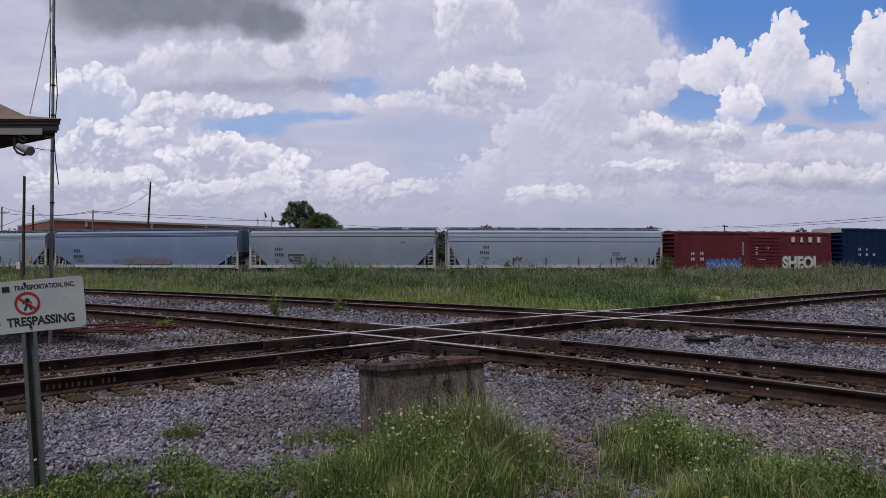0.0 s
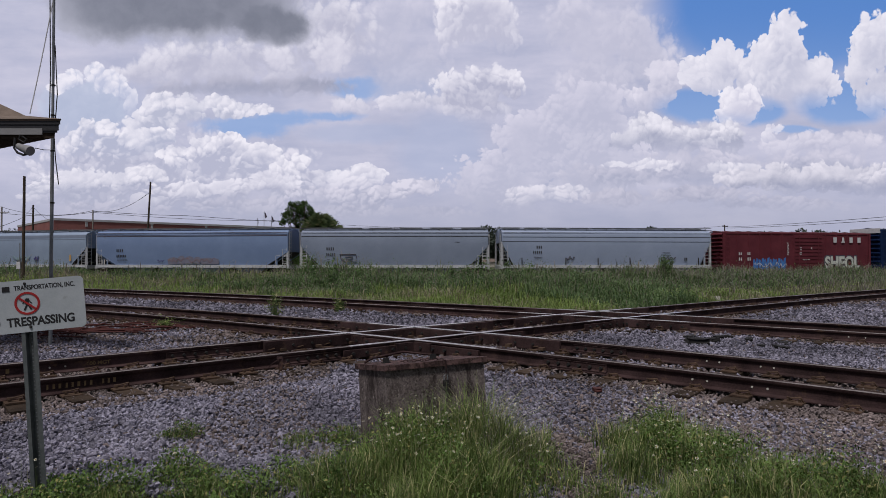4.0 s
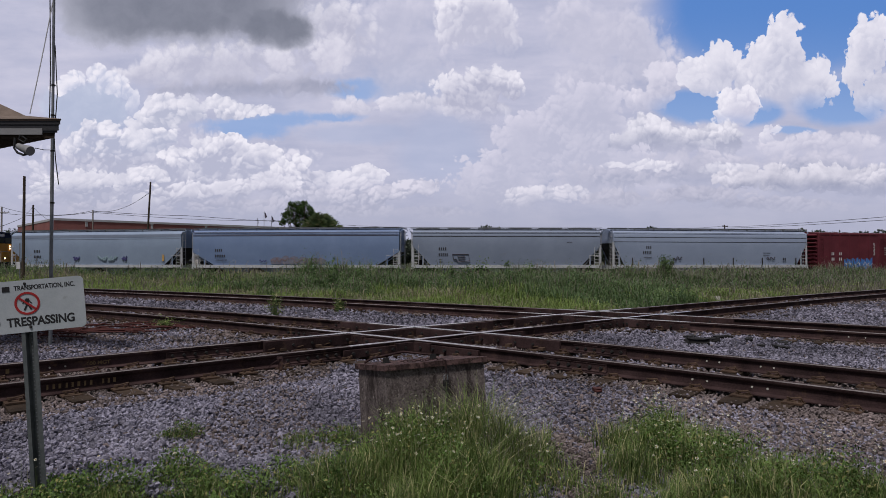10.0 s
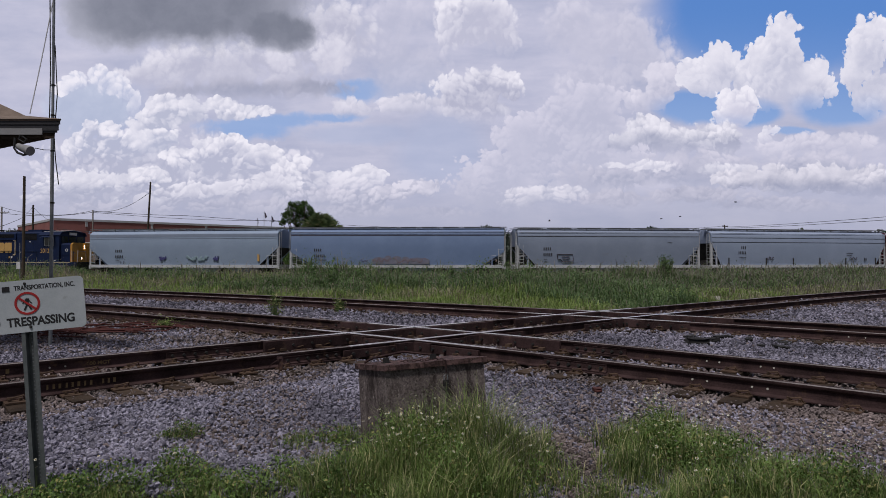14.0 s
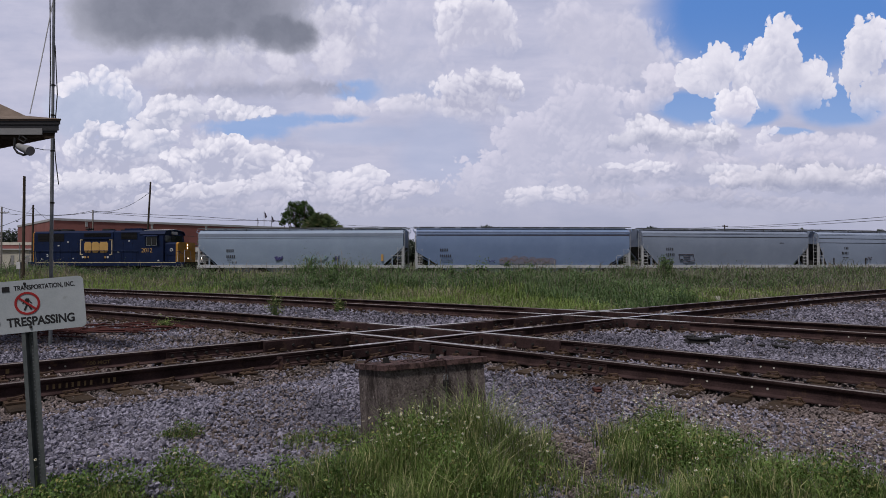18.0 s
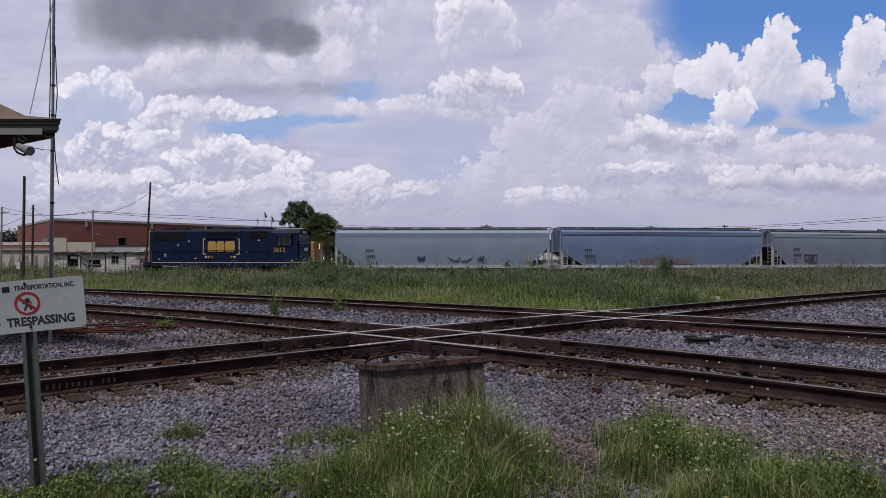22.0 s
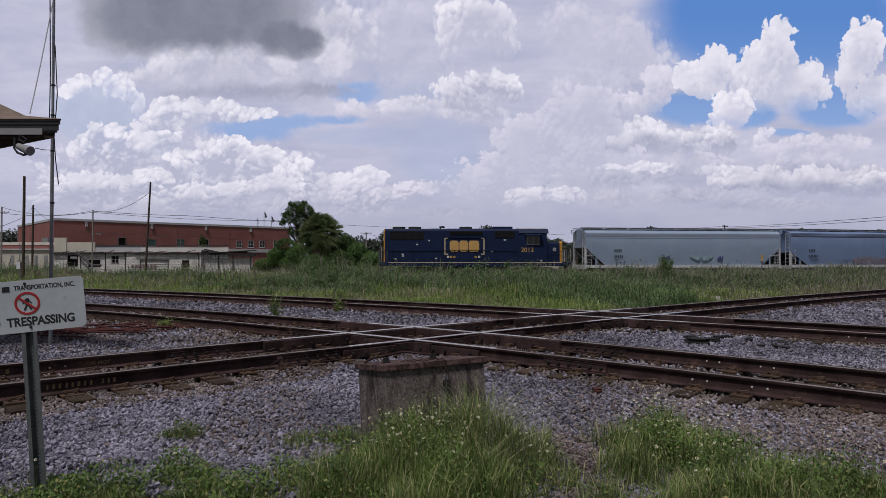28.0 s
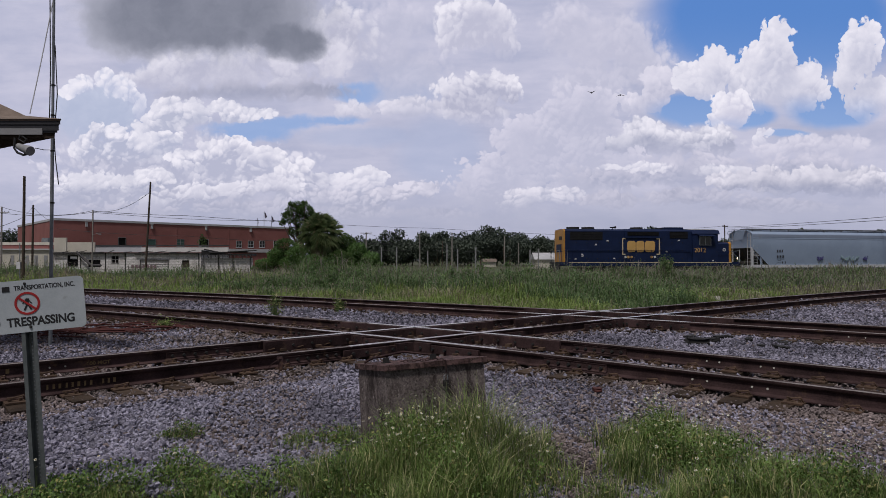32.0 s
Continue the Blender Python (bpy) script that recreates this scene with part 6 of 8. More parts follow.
def build_field():
    rng = np.random.default_rng(31)
    n = 540000
    y = rng.uniform(15, 53.0, n)
    x = rng.uniform(-0.78, 0.78, n) * y
    # two thirds of the blades stand in tufts
    tuft = rng.integers(0, n, n)
    tuft[n * 2 // 3:] = np.arange(n * 2 // 3, n)
    tuft[:n * 2 // 3] %= 26000
    spread = np.where(np.arange(n) < n * 2 // 3, 0.13 + 0.004 * y[tuft], 0.0)
    x, y = x[tuft] + rng.normal(0, 1, n) * spread, y[tuft] + rng.normal(0, 1, n) * spread
    size_of = rng.uniform(0.55, 1.35, n)[tuft]
    d = beside(x, y)
    tall = np.clip((d - 1.2) / 9, 0, 1)
    dens = np.clip((d - 1.05 - 0.5 * clump_noise(x, y, 0.8, 41)) * 1.5, 0, 1) * (0.35 + 0.65 * np.clip(26 / y, 0, 1)) * (0.35 + 0.9 * clump_noise(x, y, 1.1, 42))
    keep = rng.random(n) < dens * 0.62
    x, y, d, tall, size_of = x[keep], y[keep], d[keep], tall[keep], size_of[keep]
    z = ground_z(x, y) - 0.02
    patch = clump_noise(x, y, 0.16, 44)
    mound = 0.6 * clump_noise(x, y, 0.35, 45) + 0.4 * clump_noise(x, y, 1.2, 46)
    back = np.clip((y - 36) / 10, 0, 1) * np.clip((x + 22) / 14, 0.75, 1) * np.clip((24 - x) / 16, 0.35, 1)
    h = (0.28 + 0.50 * tall + 0.74 * back) * (0.30 + 1.15 * mound) * size_of * rng.uniform(0.6, 1.15, len(x))
    h *= np.where(x < -9, 0.85, 1.0)
    lush = np.zeros(len(x))
    for cx, cy, cr in zip(rng.uniform(-14, 14, 90), rng.uniform(18.5, 42, 90), rng.uniform(0.6, 1.9, 90)):
        lush = np.maximum(lush, np.exp(-((x - cx) / cr) ** 2 - ((y - cy) / cr) ** 2))
    h *= 0.95 + 0.50 * lush
    dark = (patch + 0.60 * lush + 0.20 * (rng.random(len(x)) - 0.5) + 0.34 * np.clip((y - 25) / 12, 0, 1) - 0.36 * (d < 5) + 0.05 * ((x > -9) & (x < 9)) - 0.30 * (x < -9)) > 0.70
    dry = ~dark & (0.6 * clump_noise(x, y, 0.24, 48) + 0.4 * clump_noise(x, y, 0.7, 49) + 0.22 * (rng.random(len(x)) - 0.5) > 0.60 - 0.06 * (y > 28) + 0.10 * ((x > 2) & (x < 9)))
    w = np.clip(y * 0.0009, 0.014, 0.045) * rng.uniform(0.6, 1.5, len(x))
    g = ~dark & ~dry
    blades("field_grass", x[g], y[g], z[g], h[g], w[g], 1.35, FIELD, "rank yellow-green grass in the field beyond the tracks", rng)
    blades("dry_field_grass", x[dry], y[dry], z[dry], h[dry], w[dry], 1.4, FIELD_DRY, "withered grey-brown grass in the field", rng)
    blades("field_weeds", x[dark], y[dark], z[dark], h[dark] * 1.1, w[dark] * 1.1, 1.2, FIELD_DARK, "darker coarse weeds in the field", rng)
    # leafy weeds between
    m = (rng.random(len(x)) < 0.15 + 0.85 * np.clip((y - 22) / 8, 0, 1)) & dark
    zl = z[m] + h[m] * rng.uniform(0.25, 1.1, m.sum())
    tagged(leaves("field_leaves", np.stack([x[m], y[m], zl], -1), 0.085, FIELD_DARK, rng, 0.7), "dark leafy weeds standing in the field grass", "weeds", kind="stuff")
    # feathery seed heads, mostly towards the train and to the east
    want = (0.10 + 0.55 * np.clip((x - 6) / 12, 0, 1) + 0.25 * clump_noise(x, y, 0.22, 47)) * np.clip((y - 22) / 12, 0.0, 1)
    m = rng.random(len(x)) < want * 0.45
    blades("seed_heads", x[m], y[m], z[m] + h[m] * 0.45, h[m] * 0.70 + 0.10, w[m] * 0.9, 0.8, SEEDS, "grey-pink feathery grass seed heads", rng)


build_field()


def tall_weed(x, y, h, spread, seed, n=260, mat=None, size=0.13, label="tall leafy green weed in the field"):
    rng = np.random.default_rng(seed)
    gz = float(ground_z(np.array(x), np.array(y)))
    th = thing("tall_weed", pose(x, y, gz), label, "weed", "tall weeds in the field")
    pts = []
    for k in range(7):
        a, r = rng.uniform(0, 6.3), spread * rng.uniform(0.1, 0.9)
        top = Vector((math.cos(a) * r, math.sin(a) * r, h * rng.uniform(0.65, 1.0)))
        bm = bmesh.new()
        rod(bm, (math.cos(a) * 0.05, math.sin(a) * 0.05, 0), top, 0.018, 0.008, 5)
        part("stem", bm, FIELD_DARK, th)
        for i in range(n // 7):
            q = rng.uniform(0.15, 1.03)
            pts.append(top * q + Vector(rng.normal(0, 0.11 * spread + 0.05, 3)))
    ob = leaves("leaves", np.array(pts), size, mat or WEED, rng, 0.6, 0.33 if h > 0.8 else 0.09)
    ob.parent = th
    return th


for i, (x, y, h, s) in enumerate(((-5.14, 30, 1.65, 0.45), (2.03, 32, 1.55, 0.4), (3.29, 31, 1.65, 0.5), (1.36, 33, 1.4, 0.4), (4.58, 34, 1.5, 0.4), (-6.6, 33, 1.35, 0.4), (6.81, 33, 1.2, 0.35), (-4.62, 17.5, 0.62, 0.22), (-3.02, 18.5, 0.45, 0.14), (0.5, 35, 1.5, 0.4), (-4.37, 34, 1.25, 0.5))):
    tall_weed(x, y, h, s, 60 + i, 420 if y < 20 else 260, GRASS if y < 20 else FIELD_DARK, 0.10 if y < 20 else 0.13)


for i, (x, y, h, s) in enumerate(((-9.3, 13.2, 0.34, 0.40), (-9.0, 13.9, 0.30, 0.45), (-8.7, 13.3, 0.24, 0.35), (-6.3, 14.3, 0.16, 0.30))):
    tall_weed(x, y, h, s, 90 + i, 420, GRASS, 0.10, "low green weeds growing through the ballast")


def shrub(x, y, w, h, seed, n=1500, size=0.14, mat=None, label="round green shrub in the weedy field"):
    rng = np.random.default_rng(seed)
    gz = float(ground_z(np.array(x), np.array(y)))
    th = thing("shrub", pose(x, y, gz), label, "shrub")
    for k in range(9):
        a = rng.uniform(0, 6.3)
        bm = bmesh.new()
        rod(bm, (0, 0, 0), (math.cos(a) * w * 0.35, math.sin(a) * w * 0.35, h * rng.uniform(0.5, 0.85)), 0.03, 0.01, 5)
        part("stem", bm, POLE_WOOD, th)
    p = rng.normal(0, 1, (n, 3))
    p /= np.linalg.norm(p, axis=1)[:, None]
    r = rng.uniform(0.45, 1.0, n) ** 0.6 * (0.8 + 0.35 * np.sin(3 * np.arctan2(p[:, 1], p[:, 0]) + seed) * np.cos(4 * p[:, 2]))
    pts = p * r[:, None] * np.array([w / 2, w / 2, h * 0.48]) + np.array([0, 0, h * 0.55])
    pts = pts[pts[:, 2] > 0.03]
    ob = leaves("foliage", pts, size, mat or WEED, rng, 0.7)
    ob.parent = th
    return th


shrub(12.66, 36, 1.15, 1.80, 5, 3200, 0.085, FIELD_DARK)


# ---- the sign, the concrete box and small things by the near track ----
def build_sign():
    th = thing("warning_sign", pose(-2.655, 4.09, 0.0), "white sheet warning sign on a galvanised channel post", "sign")
    bm = bmesh.new()
    # channel post, open to the front, with a row of discs for holes
    prism(bm, [(-0.045, -0.036), (-0.022, -0.036), (-0.016, 0.0), (0.016, 0.0), (0.022, -0.036), (0.045, -0.036), (0.045, -0.032), (0.025, -0.032), (0.019, 0.004), (-0.019, 0.004), (-0.025, -0.032), (-0.045, -0.032)], 2, -0.10, 1.30)
    post = part("post", bm, POST_STEEL, th)
    post.matrix_basis = pose(0.047, 0.045, 0.03, 0, -3.8, 12)
    # solid discs, paler than the post, stand for light showing through each hole
    hole_discs = None
    for i in range(48):
        m = pose(0, -0.0005, 0.05 + i * 0.0254, 90)
        if hole_discs is None:
            bm = bmesh.new()
            rod(bm, (0, 0, -0.0015), (0, 0, 0.0015), 0.0048, None, 8)
            hole_discs = part("hole", bm, GALV, post)
            hole_discs.matrix_basis = m
        else:
            again(hole_discs, m)
    w, h, r = 0.305, 0.168, 0.032
    poly = []
    for cx, cz, a0 in ((w - r, -h + r, -90), (w - r, h - r, 0), (-w + r, h - r, 90), (-w + r, -h + r, 180)):
        for k in range(5):
            a = radians(a0 + k * 22.5)
            poly.append((cx + r * math.cos(a), cz + r * math.sin(a)))
    bm = bmesh.new()
    prism(bm, poly, 1, -0.002, 0.002)
    panel = part("panel", bm, ALU, th, "scuffed white sheet panel with rounded corners")
    panel.matrix_basis = pose(0.006, 0, 1.232, 0, 0, 14) @ pose(0, 0, 0, 0, -5.0, 0)
    letters("TRANSPORTATION, INC.", 0.050, BLACK_PAINT, panel, "lettering", 0.0003, pose(0.078, -0.0024, 0.117), fit=(0.352, 0.037), bold=0.0018)
    bm = bmesh.new()
    for q in (-0.285, -0.225, -0.165):
        box(bm, q, q + 0.042, -0.0045, -0.002, 0.100, 0.134)
    part("owner_mark", bm, BLACK_PAINT, panel)
    letters("TRESPASSING", 0.090, BLACK_PAINT, panel, "lettering", 0.0003, pose(0.042, -0.0024, -0.098), fit=(0.392, 0.059), bold=0.0032)
    letters("NO", 0.090, BLACK_PAINT, panel, "lettering", 0.0003, pose(-0.225, -0.0024, -0.098), fit=(0.07, 0.059), bold=0.0022)
    # ring and slash over a plain dark shape
    bm = bmesh.new()
    n = 32
    for y, r0, r1 in ((-0.0045, 0.060, 0.0735),):
        ring = [[bm.verts.new((rr * math.cos(2 * math.pi * k / n), yy, rr * math.sin(2 * math.pi * k / n))) for k in range(n)] for rr, yy in ((r0, -0.002), (r1, -0.002), (r1, y), (r0, y))]
        for a in range(4):
            for k in range(n):
                bm.faces.new((ring[a][k], ring[a][(k + 1) % n], ring[(a + 1) % 4][(k + 1) % n], ring[(a + 1) % 4][k]))
    tilted(bm, pose(0, -0.0042, 0, 0, 40, 0), 0.128, 0.003, 0.012)
    sym = part("prohibition_ring", bm, RED_PAINT, panel, "red ring with a slash")
    sym.matrix_basis = pose(-0.0285, 0, 0.018)
    bm = bmesh.new()
    for x, z, a, l, t in ((0.0, 0.012, 10, 0.040, 0.020), (-0.010, -0.025, 25, 0.040, 0.010), (0.013, -0.024, -25, 0.040, 0.010), (-0.016, 0.012, 40, 0.032, 0.007), (0.016, 0.010, -35, 0.030, 0.007)):
        tilted(bm, pose(x, -0.0032, z, 0, a, 0), t, 0.002, l)
    dk = part("symbol", bm, BLACK_PAINT, panel, "plain dark symbol bars")
    dk.matrix_basis = pose(-0.0285, 0, 0.018)
    for x, z in ((-0.035, 0.145), (-0.02, -0.135)):
        bm = bmesh.new()
        rod(bm, (x, -0.002, z), (x, -0.010, z), 0.010, 0.007, 6)
        part("bolt", bm, DARK, panel)


build_sign()


def build_concrete_box():
    L, W = 0.950, 0.60
    th = thing("concrete_box", pose(-0.4180, 4.966, 0.0, 0, 0, 30) @ pose(0, 0, 0, -6.6, 0, 0), "stained concrete utility box with a chained lid", "utility box")
    bm = bmesh.new()
    box(bm, 0.012, L - 0.012, 0.012, W - 0.012, -0.15, 0.645)
    part("body", bm, CONCRETE, th, bevel=0.012)
    for x0, x1 in ((-0.012, 0.53), (0.534, L + 0.012)):
        bm = bmesh.new()
        box(bm, x0, x1, -0.014, W + 0.014, 0.648, 0.692)
        part("lid", bm, LID, th, "stained timber-edged lid half", bevel=0.008)
    for x, y in ((0.16, 0.33), (0.60, 0.30)):
        bm = bmesh.new()
        box(bm, x - 0.022, x + 0.022, y - 0.02, y + 0.02, 0.692, 0.735)
        box(bm, x - 0.032, x + 0.032, y - 0.028, y + 0.028, 0.692, 0.700)
        part("lid_lug", bm, DARK, th, bevel=0.004)
    bm = bmesh.new()
    line_of_rods(bm, [(0.03, 0.50, 0.70), (0.10, 0.48, 0.735), (0.44, 0.56, 0.765), (0.66, 0.36, 0.72)], 0.011, 6)
    part("hasp_bar", bm, RUST, th)
    # chain over the lid and down the front
    path = [(0.22 + 0.030 * i, 0.17 - 0.009 * i + 0.02 * math.sin(i), 0.702) for i in range(11)] + [(0.535, 0.06, 0.702), (0.540, 0.01, 0.703), (0.541, -0.024, 0.690), (0.541, -0.026, 0.66), (0.540, -0.026, 0.63), (0.541, -0.024, 0.60), (0.540, -0.022, 0.575)]
    chain = None
    for i, (a, b) in enumerate(zip(path, path[1:])):
        a, b = Vector(a), Vector(b)
        m = Matrix.Translation((a + b) / 2) @ (b - a).to_track_quat("X", "Z").to_matrix().to_4x4() @ pose(0, 0, 0, 90 * (i % 2))
        if chain is None:
            bm = bmesh.new()
            pts = [(0.019 * math.cos(t), 0.009 * math.sin(t), 0) for t in [k * math.pi / 5 for k in range(11)]]
            line_of_rods(bm, pts, 0.003, 5)
            chain = part("chain_link", bm, RUST, th)
            chain.matrix_basis = m
        else:
            again(chain, m)
    bm = bmesh.new()
    rod(bm, (0.535, 0.014, 0.515), (0.535, 0.004, 0.515), 0.058, None, 18)
    part("lock_plate", bm, CONCRETE, th, "round concrete boss around the lock")
    bm = bmesh.new()
    box(bm, 0.514, 0.556, -0.028, -0.004, 0.485, 0.530)
    lock = part("padlock", bm, DARK, th, "black padlock", bevel=0.006)
    bm = bmesh.new()
    line_of_rods(bm, [(0.518, -0.018, 0.535), (0.518, -0.018, 0.565), (0.535, -0.018, 0.580), (0.552, -0.018, 0.565), (0.552, -0.018, 0.535)], 0.005, 6)
    part("shackle", bm, GALV, lock)


build_concrete_box()


def chunk(name, x, y, sx, sy, sz, mat, label, category, seed, lift=0.0, turn=0.0):
    """A broken lump: a bevelled block with knocked corners."""
    rr = random.Random(seed)
    bm = bmesh.new()
    box(bm, -sx / 2, sx / 2, -sy / 2, sy / 2, 0, sz)
    bmesh.ops.subdivide_edges(bm, edges=bm.edges[:], cuts=2, use_grid_fill=True)
    for v in bm.verts:
        v.co += Vector((rr.uniform(-1, 1) * sx, rr.uniform(-1, 1) * sy, rr.uniform(-1, 1) * sz)) * 0.10
    ob = part(name, bm, mat)
    ob.matrix_basis = pose(x, y, float(ground_z(np.array(x), np.array(y))) + 0.02 + lift, 0, 0, turn)
    return tagged(ob, label, category)


TAR = stuff_mat("black_tarred_timber", (0.008, 0.008, 0.009), (0.025, 0.023, 0.022), 0.85, 0, 8, 60, 0.5, 0.1)
RAG = stuff_mat("faded_red_cloth", (0.048, 0.015, 0.014), (0.098, 0.030, 0.027), 0.9, 0, 14, 90, 0.4, 0.1)
PALE_ROCK = stuff_mat("pale_rock", (0.45, 0.43, 0.38), (0.6, 0.58, 0.53), 0.9, 0, 12, 80, 0.4, 0.1)
for i, (u, y, sx, sy, sz) in enumerate(((4.68, 11.7, 0.38, 0.22, 0.12), (5.08, 11.9, 0.16, 0.14, 0.09), (5.39, 12.3, 0.34, 0.12, 0.07), (4.89, 12.5, 0.30, 0.14, 0.06), (5.54, 12.2, 0.08, 0.08, 0.07), (5.8, 12.0, 0.30, 0.12, 0.06), (5.71, 11.4, 0.22, 0.10, 0.05), (6.33, 11.8, 0.42, 0.18, 0.07), (5.94, 11.2, 0.30, 0.14, 0.06), (9.4, 13.6, 0.25, 0.2, 0.10))):
    chunk("tie_fragment", u, y, sx, sy, sz, TAR, "broken black piece of tarred timber on the ballast", "debris", 80 + i, 0, 12 * i)
chunk("rag", 1.78, 7.35, 0.09, 0.12, 0.04, RAG, "crumpled faded red rag beside the rail", "rag", 95, 0.02)
chunk("rock", 10.07, 23.2, 0.13, 0.11, 0.13, PALE_ROCK, "pale rock at the edge of the field", "rock", 96, 0.10)
chunk("rock", -4.62, 8.3, 0.12, 0.05, 0.03, PALE_ROCK, "flat pale stone between the rails", "rock", 97, 0.02)


def red_cables():
    """A heap of weathered red cable left on the ground between the tracks."""
    th = thing("cable_heap", pose(-7.15, 13.6, 0.0), "tangled weathered red cable lying on the ground", "cable")
    rr = random.Random(3)
    for k in range(26):
        bm = bmesh.new()
        x, y, pts = rr.uniform(-2.2, 0.7), rr.uniform(-1.0, 1.1), []
        a = rr.uniform(-0.5, 0.5)
        for i in range(9):
            pts.append((x, y, 0.02 + 0.05 * rr.random()))
            x += 0.22 * math.cos(a)
            y += 0.22 * math.sin(a)
            a += rr.uniform(-0.6, 0.6)
        line_of_rods(bm, pts, 0.017, 5)
        part("cable", bm, RAG, th)


red_cables()


# ---- markings and joints on the near rails ----
RAIL_MARK = stuff_mat("dull_yellow_rail_paint", (0.17, 0.115, 0.055), (0.27, 0.19, 0.095), 0.85, 0, 8, 60, 0.1, 0.0)


def on_web(t, along, off, z, face=-0.0115):
    """A pose on a rail's near web: x along the rail, z up, facing the camera's side."""
    x, y = t.at(along, off + face)
    return pose(x, y, RAIL_TOP - 0.186 + z, 0, 0, t.heading(along))


letters("600 MGT", 0.07, RAIL_MARK, TRACKS[0], "rail_marking", 0.0006, on_web(TP, -5.66, HALF, 0.085), fit=(0.30, 0.052), bold=0.002)
for i in range(12):
    if i == 8:
        continue
    bm = bmesh.new()
    box(bm, -0.009 - 0.004 * (i % 3), 0.009 + 0.003 * (i % 2), -0.0012, 0.0, -0.027, 0.027)
    part("rail_marking", bm, RAIL_MARK, TRACKS[0]).matrix_basis = on_web(TP, -6.50 + i * 0.062, -HALF, 0.085)
for q in (-6.95, -6.82, -6.70):
    bm = bmesh.new()
    box(bm, -0.02, 0.02, -0.0012, 0.0, -0.03, 0.03)
    part("rail_marking", bm, RAIL_MARK, TRACKS[0]).matrix_basis = on_web(TP, q, HALF, 0.085)
for k, (t, q, o) in enumerate(((TP, -6.24, HALF), (TP, -6.06, HALF), (TQ, 4.52, -HALF), (TQ, 4.69, -HALF), (TQ, 5.18, -HALF), (TQ, 5.34, -HALF), (TQ, 4.24, HALF), (TQ, 4.41, HALF), (TQ, 4.94, HALF), (TQ, 5.10, HALF), (TR, 9.89, -HALF), (TR, 10.15, -HALF))):
    bm = bmesh.new()
    rod(bm, (0, 0.004, 0), (0, -0.004, 0), 0.0125, None, 10)
    part("bolt_hole_plug", bm, PALE_ROCK, TRACKS[0 if t is TP else 1 if t is TQ else 2], "pale bolt hole").matrix_basis = on_web(t, q, o, 0.078)


def joint_bar(track, t, along, off, length, bolts):
    bm = bmesh.new()
    prism(bm, [(-0.004, 0.022), (-0.05, 0.022), (-0.05, 0.034), (-0.026, 0.05), (-0.026, 0.108), (-0.034, 0.128), (-0.004, 0.132)], 0, -length / 2, length / 2)
    j = part("joint_bar", bm, RUST, track)
    x, y = t.at(along, off - 0.008)
    j.matrix_basis = pose(x, y, RAIL_TOP - 0.186, 0, 0, t.heading(along))
    for i in range(bolts):
        bm = bmesh.new()
        q = -length / 2 + length * (i + 0.5) / bolts
        rod(bm, (q, -0.026, 0.078), (q, -0.060, 0.078), 0.024, 0.022, 6)
        part("bolt", bm, DARK, j)


for tr, t, q, o, l, b in ((0, TP, -4.27, HALF, 1.0, 6), (0, TP, -3.2, -HALF, 0.95, 6), (1, TQ, 2.95, -HALF, 0.95, 6), (1, TQ, 2.6, HALF, 0.9, 6), (0, TP, 1.9, HALF, 0.9, 6), (1, TQ, -2.8, -HALF, 0.9, 6), (1, TQ, -3.1, HALF, 0.9, 6), (2, TR, 6.3, -HALF, 0.9, 6), (2, TR, -1.5, HALF, 0.8, 6)):
    joint_bar(TRACKS[tr], t, q, o, l, b)

# a short bracket post with a bond wire by the near rail
bx, by = TP.at(-3.78, -HALF - 0.20)
th = thing("bond_post", pose(bx, by, 0.0), "rusty bracket post with a looped bond wire", "bracket")
bm = bmesh.new()
box(bm, -0.03, 0.03, -0.015, 0.015, -0.08, 0.19)
box(bm, -0.05, 0.02, -0.02, 0.02, 0.17, 0.20)
part("post", bm, RUST, th, bevel=0.005)
bm = bmesh.new()
line_of_rods(bm, [(0.0, -0.02, 0.18), (-0.10, -0.06, 0.12), (-0.17, -0.04, 0.04), (-0.12, 0.02, 0.0), (-0.02, 0.05, 0.06), (0.06, 0.12, 0.12)], 0.007, 5)
part("bond_wire", bm, RUST, th)


# ---- mast, cabin eave and poles ----
SHINGLE = stuff_mat("brown_asphalt_shingle", (0.10, 0.075, 0.06), (0.18, 0.14, 0.115), 0.9, 0, 4, 50, 0.5, 0.25)
DARK_FASCIA = stuff_mat("dark_painted_fascia", (0.020, 0.020, 0.025), (0.038, 0.038, 0.044), 0.6, 0, 3, 40, 0.1, 0.05)
CREAM = stuff_mat("cream_cabin_wall", (0.42, 0.40, 0.35), (0.52, 0.50, 0.45), 0.8, 0, 2, 40, 0.2, 0.05)
COPING = stuff_mat("grey_white_coping", (0.40, 0.40, 0.42), (0.52, 0.52, 0.54), 0.8, 0, 0.5, 12, 0.1, 0.02)
GREY_BOARD = stuff_mat("grey_soffit_board", (0.20, 0.20, 0.21), (0.30, 0.30, 0.31), 0.8, 0, 3, 40, 0.2, 0.05)


